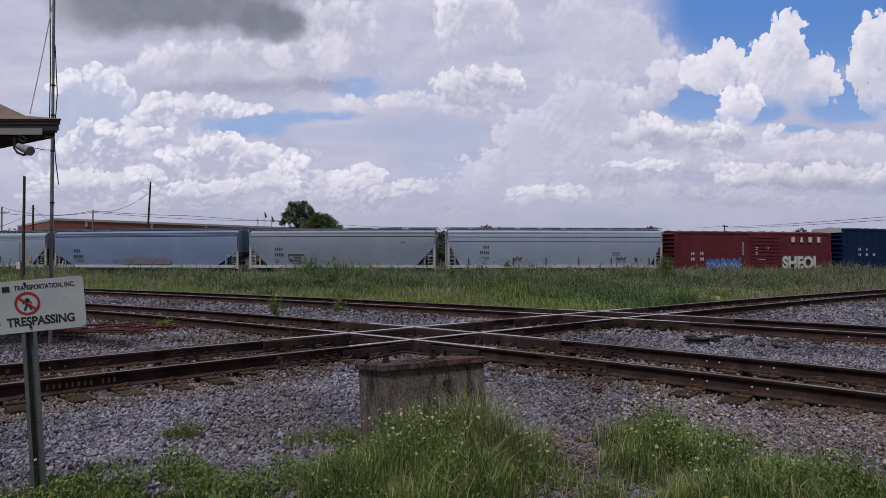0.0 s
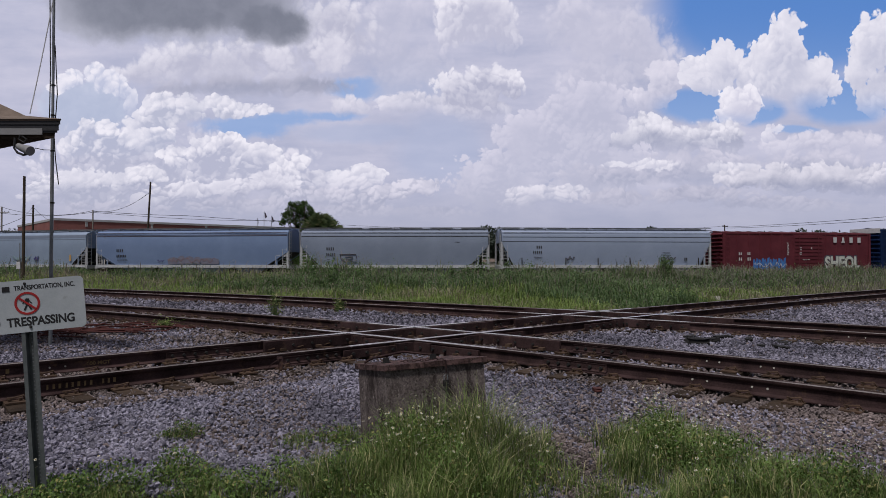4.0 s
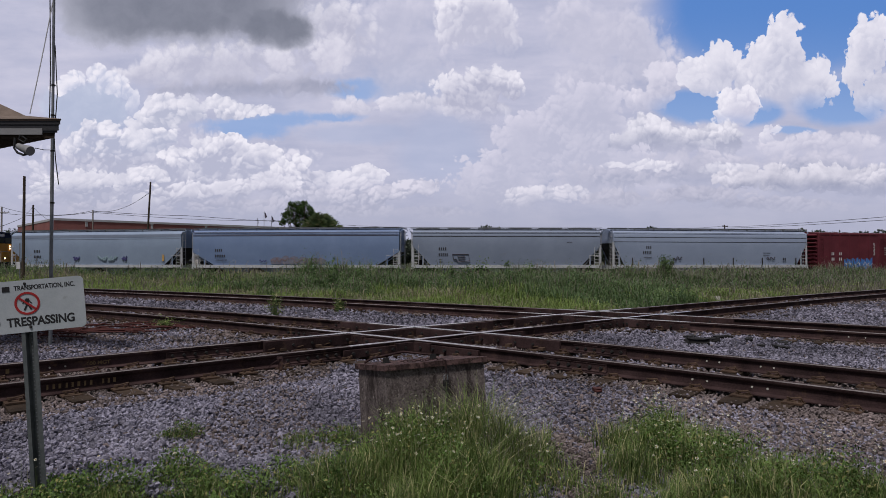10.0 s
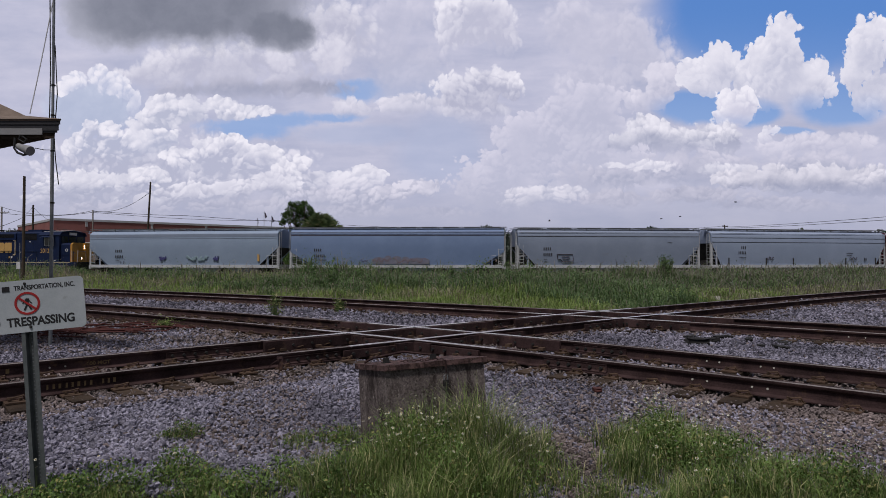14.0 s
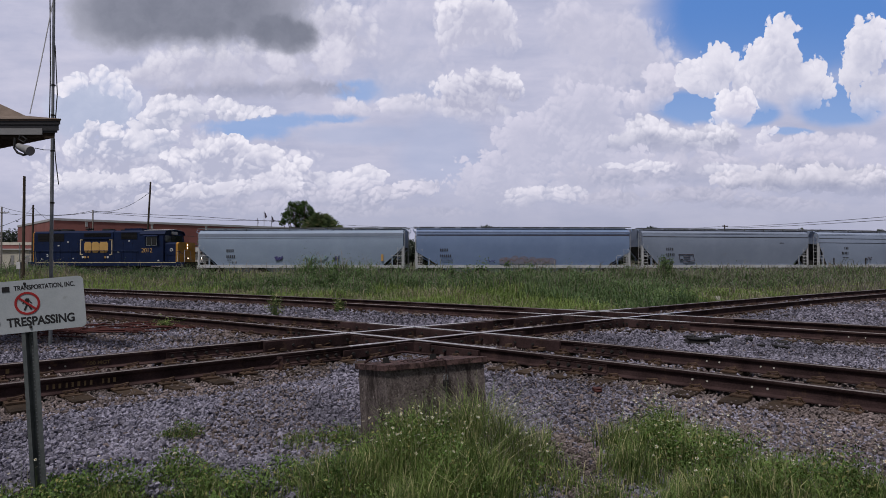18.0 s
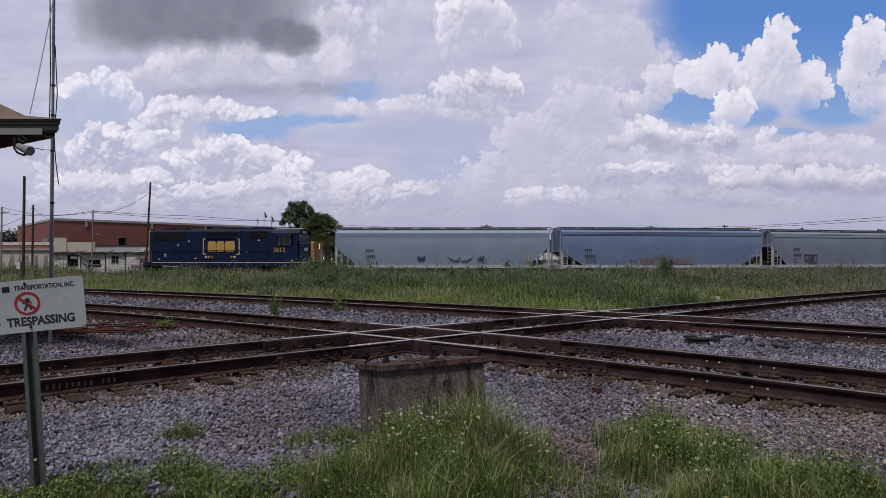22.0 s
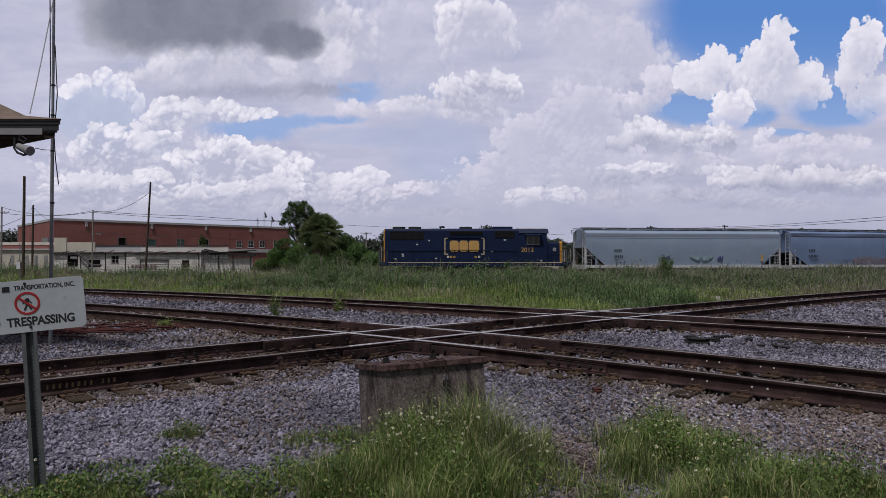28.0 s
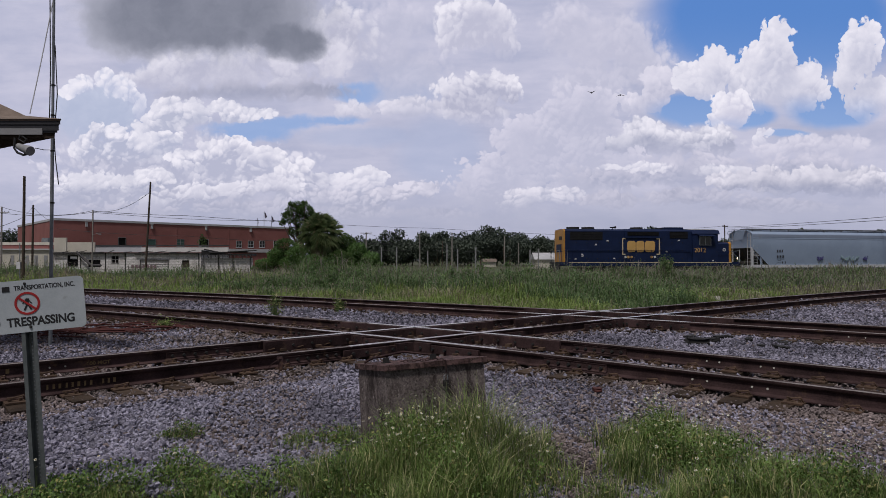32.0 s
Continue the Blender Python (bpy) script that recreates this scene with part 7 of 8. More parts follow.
def build_mast():
    x, y = -7.12, 11.5
    th = thing("radio_mast", pose(x, y, -0.05), "tall slim galvanised radio mast with cables and guy wires", "mast")
    bm = bmesh.new()
    rod(bm, (0, 0, 0), (0, 0, 4.2), 0.031, 0.029, 10)
    rod(bm, (0, 0, 4.2), (0, 0, 9.5), 0.024, 0.021, 10)
    part("pole", bm, GALV, th, smooth=True)
    for z in (2.6, 3.55, 4.2, 4.75):
        bm = bmesh.new()
        rod(bm, (0, 0, z), (0, 0, z + 0.03), 0.034, None, 10)
        box(bm, 0.02, 0.045, -0.008, 0.008, z, z + 0.025)
        part("clamp", bm, DARK, th)
    bm = bmesh.new()
    line_of_rods(bm, [(-0.05, 0.0, 9.4), (-0.07, -0.02, 7), (-0.05, 0, 5.0), (-0.06, 0, 4.0)], 0.010, 5)
    part("coax_cable", bm, WIRE, th)
    bm = bmesh.new()
    line_of_rods(bm, [(0.03, 0.0, 5.5), (0.08, 0, 4.6), (0.03, 0.0, 3.8), (0.06, 0, 3.4), (0.12, 0.0, 2.95)], 0.009, 5)
    part("loose_cable", bm, WIRE, th)
    bm = bmesh.new()
    line_of_rods(bm, sag((-0.02, 0, 6.3), (-7.21 - x, -0.5, 4.08 + 0.05), 0.05, 6), 0.009, 5)
    part("guy_wire", bm, COPING, th)


build_mast()


def build_cabin():
    """A small cabin whose dark eave reaches into view."""
    th = thing("cabin", pose(0, 0, 0), "small railway cabin with a brown shingle roof and dark eave", "cabin")
    z0, z1 = 3.47, 3.73
    plan = [(-6.07, 10.0), (-8.6, 11.6), (-11.2, 14.4), (-13.4, 12.4), (-12.6, 10.0)]
    cx, cy = sum(p[0] for p in plan) / 5, sum(p[1] for p in plan) / 5

    def drawn_in(k):
        return [(cx + (p[0] - cx) * k, cy + (p[1] - cy) * k) for p in plan]
    bm = bmesh.new()
    prism(bm, drawn_in(0.986), 2, z0 + 0.08, z1 - 0.15)
    eave = part("eave", bm, DARK_FASCIA, th, "dark painted boxed eave")
    for k, za, zb in ((1.0, z1 - 0.055, z1), (0.993, z1 - 0.15, z1 - 0.055)):
        bm = bmesh.new()
        prism(bm, drawn_in(k), 2, za, zb)
        part("moulding", bm, DARK_FASCIA, eave)
    bm = bmesh.new()
    prism(bm, drawn_in(0.972), 2, z0, z0 + 0.08)
    part("soffit", bm, TIE, th, "dark weathered soffit boards")
    bm = bmesh.new()
    box(bm, -9.5, -6.36, 10.005, 10.02, 3.515, 3.615)
    part("trim_board", bm, GREY_BOARD, eave)
    ridge = Vector((-10.2, 11.8, z1 + 1.6))
    bm = bmesh.new()
    low = [bm.verts.new((*p, z1 + 0.0)) for p in plan]
    low2 = [bm.verts.new((cx + (p[0] - cx) * 1.008, cy + (p[1] - cy) * 1.015, z1 + 0.03)) for p in plan]
    mid = [bm.verts.new((cx + (p[0] - cx) * 0.82, cy + (p[1] - cy) * 0.80, z1 + 0.16)) for p in plan]
    top = bm.verts.new(ridge)
    n = len(plan)
    for i in range(n):
        j = (i + 1) % n
        bm.faces.new((low[i], low[j], low2[j], low2[i]))
        bm.faces.new((low2[i], low2[j], mid[j], mid[i]))
        bm.faces.new((mid[i], mid[j], top))
    bm.faces.new(low[::-1])
    part("roof", bm, SHINGLE, th)
    walls = [(-8.9, 10.9), (-9.4, 12.3), (-11.2, 13.4), (-12.4, 12.0), (-11.9, 10.9)]
    for (xa, ya), (xb, yb) in zip(walls, walls[1:] + walls[:1]):
        bm = bmesh.new()
        d = Vector((xb - xa, yb - ya, 0))
        m = Matrix.Translation(((xa + xb) / 2, (ya + yb) / 2, (z0 - 0.1) / 2)) @ pose(0, 0, 0, 0, 0, math.degrees(math.atan2(d.y, d.x)))
        tilted(bm, m, d.length + 0.08, 0.12, z0 + 0.1)
        part("wall", bm, CREAM, th)
    # floodlight under the eave with its cable
    bm = bmesh.new()
    rod(bm, (-6.70, 9.95, 3.32), (-6.52, 9.90, 3.25), 0.05, 0.07, 12)
    rod(bm, (-6.52, 9.90, 3.25), (-6.46, 9.88, 3.23), 0.076, 0.076, 12)
    lamp = part("floodlight", bm, GREY_BOARD, th, "grey floodlight under the eave", smooth=True)
    bm = bmesh.new()
    line_of_rods(bm, [(-6.72, 9.9, 3.44), (-6.73, 9.9, 3.28), (-6.68, 9.9, 3.21), (-6.58, 9.9, 3.17), (-6.51, 9.9, 3.19)], 0.018, 6)
    part("conduit", bm, WIRE, lamp)
    bm = bmesh.new()
    line_of_rods(bm, [(-6.61, 9.9, 3.47), (-6.54, 9.9, 3.42), (-6.58, 9.9, 3.37), (-6.66, 9.9, 3.42), (-6.64, 9.9, 3.49)], 0.010, 5)
    line_of_rods(bm, [(-6.4, 9.9, 3.28), (-6.58, 10.4, 3.34), (-7.05, 11.4, 3.51)], 0.006, 5)
    part("loose_wire", bm, WIRE, lamp)


build_cabin()


def pole(x, y, base, top_z, r, mat, label, lean=0.0, arms=()):
    th = thing("utility_pole", pose(x, y, base), label, "pole", "utility poles")
    bm = bmesh.new()
    rod(bm, (0, 0, -0.3), (lean, 0, top_z - base), r, r * 0.72, 10)
    part("shaft", bm, mat, th, smooth=True)
    for z, w in arms:
        bm = bmesh.new()
        box(bm, lean - w / 2, lean + w / 2, -r - 0.06, -r + 0.04, z - base - 0.06, z - base + 0.06)
        part("crossarm", bm, mat, th)
        for q in (-0.45, -0.2, 0.2, 0.45):
            bm = bmesh.new()
            rod(bm, (lean + q * w, -r, z - base + 0.06), (lean + q * w, -r, z - base + 0.22), 0.04, 0.03, 6)
            part("insulator", bm, GALV, th)
    return th


def wire(pts, r, drop, label="thin black overhead wire"):
    bm = bmesh.new()
    for a, b in zip(pts, pts[1:]):
        line_of_rods(bm, sag(a, b, drop, 10), r, 4)
    return tagged(part("overhead_wire", bm, WIRE), label, "wire", "overhead wires")


p_near = pole(-26.54, 40, -0.6, 6.82, 0.105, POLE_WOOD, "dark bare utility pole with a meter box", 0.02)
bm = bmesh.new()
box(bm, -0.32, -0.09, -0.16, 0.05, 1.55, 2.0)
part("meter_box", bm, MARK_WHITE, p_near, "pale grey meter box")
bm = bmesh.new()
rod(bm, (-0.15, -0.1, 0.2), (-0.15, -0.1, 3.2), 0.03, None, 6)
part("conduit", bm, GALV, p_near)
pole(-53.23, 82, -0.6, 8.64, 0.15, POLE_WOOD, "dark utility pole behind the train", 0.05)
pole(-39.52, 84, -0.6, 11.89, 0.15, POLE_WOOD, "leaning dark utility pole behind the train", 0.62)
p_lamp = pole(-53.78, 97, -0.6, 9.17, 0.13, GREY_WOOD, "grey utility pole with a street light", 0.05)
bm = bmesh.new()
line_of_rods(bm, [(0.05, 0, 5.9), (0.7, -0.2, 6.15), (1.2, -0.3, 6.1)], 0.03, 5)
box(bm, 1.1, 1.5, -0.42, -0.2, 6.0, 6.14)
part("street_light", bm, GALV, p_lamp)
pole(-69.82, 100, -0.6, 9.94, 0.15, GREY_WOOD, "grey utility pole with a crossarm", 0.0, [(9.04, 2.6)])
pole(-15.18, 125, -0.6, 7.02, 0.15, GREY_WOOD, "grey utility pole with a crossarm and transformer", 0.0, [(6.79, 2.2)])
pole(53.46, 120, -0.6, 8.19, 0.14, POLE_WOOD, "dark utility pole beyond the train", 0.0, [(7.87, 1.0)])
for x, y, z in ((-5.49, 150, 7.69), (1.93, 135, 7.31), (15.57, 160, 7.53), (19.74, 165, 5.95)):
    pole(x, y, -0.6, z, 0.15, GREY_WOOD, "grey utility pole before the far trees", 0.0)
for x, h in ((-9.54, 4.05), (-7.18, 4.05), (-10.94, 3.53), (0.61, 4.49), (2.27, 3.79), (5.08, 4.05), (13.48, 3.7), (14.79, 3.88), (-2.36, 3.53)):
    ob = thing("fence_post", pose(x, 98, -0.6), "pale concrete fence post beyond the train", "post", "pale fence posts")
    bm = bmesh.new()
    box(bm, -0.085, 0.085, -0.08, 0.08, 0, h)
    part("shaft", bm, GREY_BOARD, ob, bevel=0.02)
wire([(-70, 100, 8.96), (-53.78, 97, 8.82), (-35.5, 140, 10.3)], 0.030, 0.5)
wire([(-70, 100, 9.94), (-53.78, 97, 9.08), (-39.15, 84, 10.39)], 0.030, 1.0)
wire([(-53.23, 82, 8.42), (-40.71, 60, 5.18), (-37.68, 50, 3.99)], 0.022, 0.3)
wire([(-53.23, 82, 8.42), (-43.06, 70, 5.6)], 0.022, 0.2)
wire([(-53.78, 97, 8.99), (-48.64, 120, 9.91), (-26.29, 160, 10.41), (-3.86, 180, 10.56), (34.71, 180, 8.63)], 0.035, 0.12)
wire([(-72.06, 118, 7.34), (-48.64, 120, 6.05), (-30.64, 130, 5.5)], 0.030, 0.3)
wire([(-20.54, 125, 6.01), (-15.18, 125, 6.79), (-5.49, 150, 6.38)], 0.028, 0.6)
wire([(-15.18, 125, 4.79), (1.93, 135, 4.93)], 0.035, 0.1)
wire([(-15.18, 125, 3.45), (1.93, 135, 3.48), (15.57, 160, 3.56)], 0.030, 0.1)
wire([(53.46, 120, 7.76), (41.05, 55, 5.47)], 0.024, 0.15)
wire([(53.46, 120, 7.55), (41.05, 55, 5.17)], 0.024, 0.15)
wire([(53.46, 120, 7.98), (47.79, 120, 7.55)], 0.028, 0.05)


# ---- buildings beyond the train ----
BRICK = stuff_mat("red_brick", (0.225, 0.084, 0.076), (0.300, 0.122, 0.111), 0.85, 0, 0.3, 9, 0.1, 0.02, (0.155, 0.075, 0.07), (0.6, 0.8))
WHITEWASH = stuff_mat("peeling_white_block", (0.52, 0.50, 0.48), (0.68, 0.66, 0.64), 0.88, 0, 0.5, 10, 0.3, 0.02, (0.22, 0.185, 0.165), (0.58, 0.74))
CREAM_WALL = stuff_mat("dirty_cream_wall", (0.46, 0.43, 0.37), (0.60, 0.565, 0.49), 0.88, 0, 0.5, 10, 0.2, 0.02, (0.26, 0.23, 0.185), (0.6, 0.8))
DARK_ROOF = stuff_mat("tar_roof_edge", (0.035, 0.033, 0.036), (0.075, 0.07, 0.072), 0.85, 0, 0.8, 12, 0.2, 0.02)
VOID = stuff_mat("dark_empty_room", (0.006, 0.006, 0.007), (0.016, 0.015, 0.015), 0.95, 0, 1, 10, 0, 0.0, spec=0.05)


def whitewash_courses():
    """Whitewashed rubble courses, the paint peeling off along the joints."""
    n = Nodes("whitewashed_stone_courses")
    sep = n.put("SeparateXYZ")
    n.plug(n.object_place(), sep.inputs[0])
    flat = n.put("CombineXYZ")
    n.plug(sep.outputs["X"], flat.inputs["X"])
    n.plug(sep.outputs["Z"], flat.inputs["Y"])
    b = n.put("TexBrick")
    n.plug(flat.outputs[0], b.inputs["Vector"])
    for key, v in (("Scale", 1.0), ("Mortar Size", 0.035), ("Mortar Smooth", 0.4), ("Brick Width", 0.75), ("Row Height", 0.27)):
        b.inputs[key].default_value = v
    n.plug((0.72, 0.69, 0.68), b.inputs["Color1"])
    n.plug((0.56, 0.54, 0.53), b.inputs["Color2"])
    n.plug((0.34, 0.32, 0.31), b.inputs["Mortar"])
    stain = n.noise(n.object_place(), 0.55, 6, 0.65)
    c = n.mix(n.math("MULTIPLY", n.smooth(stain, 0.50, 0.70), 0.75), b.outputs["Color"], (0.33, 0.29, 0.27))
    c = n.mix(n.math("MULTIPLY", n.smooth(n.noise(n.object_place(), 1.6, 6, 0.7), 0.52, 0.66), 0.6), c, (0.80, 0.79, 0.78))
    n.plug(c, n.bsdf.inputs["Base Color"])
    n.bsdf.inputs["Roughness"].default_value = 0.9
    return n.mat


STONEWASH = whitewash_courses()
PANE = glass_mat("dark_window_pane", (0.012, 0.014, 0.016), 0.08)
TEAL_PANE = stuff_mat("boarded_green_window", (0.04, 0.085, 0.075), (0.07, 0.12, 0.105), 0.6, 0, 2, 20, 0.05, 0.1)
FLAG = stuff_mat("dark_flag_cloth", (0.05, 0.05, 0.09), (0.14, 0.09, 0.12), 0.8, 0, 1.5, 20, 0.1, 0.1)


def far_window(parent, x0, x1, z0, z1, y, glass, frame_mat, bars=1, name="window"):
    """A window set in a wall that faces -y: recessed pane, frame, sill, glazing bars."""
    bm = bmesh.new()
    box(bm, x0, x1, y - 0.03, y + 0.10, z0, z1)
    w = part(name, bm, glass, parent)
    bm = bmesh.new()
    t = max(0.05, (x1 - x0) * 0.045)
    for a, b, c, d in ((x0 - t, x0, z0 - t, z1 + t), (x1, x1 + t, z0 - t, z1 + t), (x0, x1, z1, z1 + t), (x0, x1, z0 - t, z0)):
        box(bm, a, b, y - 0.09, y + 0.06, c, d)
    for i in range(bars):
        q = x0 + (x1 - x0) * (i + 1) / (bars + 1)
        box(bm, q - 0.04, q + 0.04, y - 0.07, y + 0.03, z0, z1)
    if bars:
        box(bm, x0, x1, y - 0.06, y + 0.03, (z0 + z1) / 2 - 0.04, (z0 + z1) / 2 + 0.04)
    part("window_frame", bm, frame_mat, w)
    bm = bmesh.new()
    box(bm, x0 - 0.15, x1 + 0.15, y - 0.16, y + 0.03, z0 - t - 0.10, z0 - t)
    part("window_sill", bm, frame_mat, w)
    return w


def build_brick_hall():
    # local x runs along the front wall, y into the building
    th = thing("brick_building", pose(-76.9, 125.0, -0.6, 0, 0, math.degrees(math.atan2(34.0, 36.2))), "long two-storey red brick building with a pale parapet", "building")
    L, D, H = 52.0, 37.0, 10.4
    for name, b in (("wall", (0, L, 0, 0.4)), ("wall", (0, 0.4, 0.4, D)), ("wall", (L - 0.4, L, 0.4, D)), ("wall", (0.4, L - 0.4, D - 0.4, D))):
        bm = bmesh.new()
        box(bm, *b, 0, H - 0.42)
        part(name, bm, BRICK, th)
    bm = bmesh.new()
    box(bm, 0.4, L - 0.4, 0.4, D - 0.4, H - 1.3, H - 1.0)
    part("roof", bm, DARK_ROOF, th)
    for b in ((-0.1, L + 0.1, -0.12, 0.5), (-0.1, 0.5, 0.5, D + 0.1), (L - 0.5, L + 0.1, 0.5, D + 0.1), (0.5, L - 0.5, D - 0.5, D + 0.1)):
        bm = bmesh.new()
        box(bm, *b, H - 0.44, H)
        part("coping", bm, COPING, th, "pale parapet band")
    for u in (23.81, 36.02, 6.54):
        bm = bmesh.new()
        box(bm, u - 0.12, u + 0.12, -0.05, 0.02, 0, H - 0.7)
        part("pilaster", bm, BRICK, th)
    g = 0.6
    for x0, x1, z0, z1, m, b in ((11.78, 13.22, 4.65 + g, 6.2 + g, VOID, 0), (17.67, 19.32, 4.5 + g, 5.98 + g, TEAL_PANE, 0), (23.93, 25.43, 4.59 + g, 6.11 + g, TEAL_PANE, 1), (28.89, 30.99, 4.67 + g, 6.23 + g, VOID, 0),
                                (37.84, 39.12, 4.53 + g, 6.01 + g, PANE, 1), (40.85, 42.17, 4.57 + g, 6.07 + g, PANE, 1), (43.8, 45.15, 4.61 + g, 6.14 + g, PANE, 1), (47.59, 48.83, 4.66 + g, 6.21 + g, PANE, 1)):
        far_window(th, x0, x1, z0, z1, 0.0, m, COPING if b and m is PANE else GREY_BOARD, b)
    for u, z in ((5.71, 8.8 + g), (18.49, 8.8 + g), (30.46, 8.85 + g), (41.44, 8.81 + g)):
        bm = bmesh.new()
        box(bm, u - 0.20, u + 0.20, -0.30, 0.0, z - 0.50, z + 0.42)
        box(bm, u - 0.26, u + 0.26, -0.36, 0.0, z + 0.36, z + 0.46)
        part("wall_light", bm, COPING, th, "pale boxed wall light")
    bm = bmesh.new()
    box(bm, 36.02, 46.67, -0.25, 0.02, 3.33 + g, 4.15 + g)
    part("string_course", bm, COPING, th)


build_brick_hall()


def flagpole(x, y, z_top, flag, label):
    th = thing("flagpole", pose(x, y, -0.6), label, "flagpole", "flagpoles behind the building")
    bm = bmesh.new()
    rod(bm, (0, 0, 0), (0, 0, z_top + 0.6), 0.10, 0.05, 8)
    part("shaft", bm, GALV, th)
    bm = bmesh.new()
    h = z_top + 0.6
    v = []
    for i in range(7):
        q = i / 6
        v.append([bm.verts.new((0.1 + 0.6 * flag * q, 0.15 * math.sin(6 * q), h - 0.1 - q * 1.3)), bm.verts.new((0.1 + 0.2 * flag * q, 0.15 * math.sin(6 * q) + 0.03, h - 0.9 - q * 1.1))])
    for a, b in zip(v, v[1:]):
        bm.faces.new((a[0], b[0], b[1], a[1]))
    bmesh.ops.solidify(bm, geom=bm.faces[:], thickness=0.03)
    part("flag", bm, FLAG, th, "limp dark flag hanging in folds")


flagpole(-48.68, 172, 14.76, 1.3, "tall flagpole with a limp flag")
flagpole(-47.77, 176, 13.82, 1.3, "flagpole with a dark limp flag")
flagpole(-52.88, 180, 13.45, 0.5, "thin flagpole with a furled flag")


def build_white_block():
    y = 105.0
    th = thing("derelict_building", pose(0, y, -0.6), "derelict low white block building with a broken roof edge", "building")
    g = 0.6

    def slab(name, x0, x1, y0, y1, z0, z1, mat, label=""):
        bm = bmesh.new()
        box(bm, x0, x1, y0, y1, z0, z1)
        return part(name, bm, mat, th, label)

    zb = 2.58 + g
    # main front with its openings left free
    openings = [(-62.34, -60.56, 0.42 + g, 2.3 + g), (-58.97, -56.81, 0.23 + g, 1.55 + g), (-55.03, -53.81, 0.98 + g, 2.2 + g), (-50.16, -45.66, 0.0, 1.45 + g), (-43.31, -42.09, 0.1, 1.45 + g)]
    x = -64.59
    for a, b, c, d in openings:
        slab("wall", x, a, 0, 0.3, 0, zb, STONEWASH)
        slab("wall", a, b, 0, 0.3, d, zb, STONEWASH)
        if c > 0.05:
            slab("wall", a, b, 0, 0.3, 0, c, STONEWASH)
        x = b
    slab("wall", x, -40.12, 0, 0.3, 0, zb, STONEWASH)
    slab("wall", -64.59, -64.59 + 0.3, 0.3, 14, 0, zb, STONEWASH)
    slab("wall", -40.12 - 0.3, -40.12, 0.3, 14, 0, zb, STONEWASH)
    slab("wall", -64.59, -40.12, 13.7, 14, 0, zb, STONEWASH)
    slab("roof", -64.59 - 0.3, -40.12 + 0.2, -0.25, 14.2, zb, zb + 0.16, DARK_ROOF, "dark overhanging roof edge")
    for i, (a, b) in enumerate(((-64.59, -60.94), (-59.44, -56.25), (-56.81, -52.69), (-51, -45.38), (-46.12, -40.5))):
        slab("gutter", a, b, -0.42, -0.26, zb - 0.16 + 0.10 * (i % 3), zb - 0.04 + 0.10 * (i % 3), DARK)
    for u in (-60.09, -55.97, -52.69, -40.5):
        slab("downpipe", u - 0.05, u + 0.05, -0.12, -0.02, 0, zb, DARK)
    rr = random.Random(3)
    for i in range(9):
        q = -63.19 + i * 2.55
        bm = bmesh.new()
        rod(bm, (q, -0.1, zb + 0.16), (q + rr.uniform(0.8, 2.2), 0.3, zb + 0.16 + rr.uniform(0.05, 0.5)), 0.07, 0.05, 4)
        part("roof_debris", bm, DARK if i % 2 else DARK_ROOF, th, "broken timber lying on the roof edge")
    # set-back upper storey walls
    slab("parapet_wall", -61.6, -53.4, 7.0, 7.3, zb + 0.3, 3.95 + g, COPING)
    slab("parapet_wall", -53.4, -38, 7.0, 7.3, zb + 0.3, 3.75 + g, WHITEWASH)
    slab("parapet_cap", -61.6, -38, 6.9, 7.4, 3.95 + g, 4.15 + g, DARK_ROOF)
    slab("parapet_wall", -66.44, -64.32, 3.0, 3.3, zb + 0.3, 5.31 + g, CREAM_WALL)
    slab("parapet_wall", -65.51, -60.6, 5.0, 5.3, zb + 0.3, 4.59 + g, CREAM_WALL)
    # what fills the openings
    for k, (a, b, c, d) in enumerate(openings[:3]):
        far_window(th, a + 0.08, b - 0.08, c + 0.05, d - 0.05, 0.16, VOID, STONEWASH if k != 0 else DARK_ROOF, 1 if k == 2 else 0)
    bm = bmesh.new()
    box(bm, -61.88, -60.75, 0.02, 0.06, 1.64 + g, 2.11 + g)
    part("notice", bm, MARK_WHITE, th)
    a, b, c, d = openings[3]
    bm = bmesh.new()
    box(bm, a, b, 0.12, 0.2, c, d)
    door = part("garage_door", bm, STONEWASH, th, "whitewashed roller door")
    for x0, x1, z0, z1 in ((a - 0.14, a, c, d + 0.12), (b, b + 0.14, c, d + 0.12), (a, b, d, d + 0.12)):
        slab("door_frame", x0, x1, -0.06, 0.12, z0, z1, DARK_ROOF)
    for i in range(4):
        bm = bmesh.new()
        box(bm, a, b, 0.09, 0.12, c + 0.4 * i + 0.18, c + 0.4 * i + 0.22)
        part("panel_rib", bm, DARK_ROOF, door)
    a, b, c, d = openings[4]
    bm = bmesh.new()
    box(bm, a, b, 0.15, 0.2, c, d)
    part("door", bm, POLE_WOOD, th, "brown timber door")
    bm = bmesh.new()
    for i in range(7):
        q = -51.75 + i * 0.62
        prism(bm, [(q, 0.75), (q + 0.5, 0.7), (q + 0.45, 1.25), (q + 0.2, 1.35), (q, 1.15)], 1, -0.03, -0.005)
    part("graffiti_tag", bm, SPRAY_RUSSET, th, "faded russet graffiti shapes")
    # slanting beam of the fallen canopy
    for x0, z0, x1, z1 in ((-60.5, 2.85, -57.89, 0.61), (-58.17, 0.61, -56.3, 0.61)):
        bm = bmesh.new()
        rod(bm, (x0, -0.6, z0 + g), (x1, -0.8, z1 + g), 0.22, 0.22, 4)
        part("fallen_beam", bm, DARK_ROOF, th)
    # the collapsed carport
    c0, c1 = -39.18, -31.08
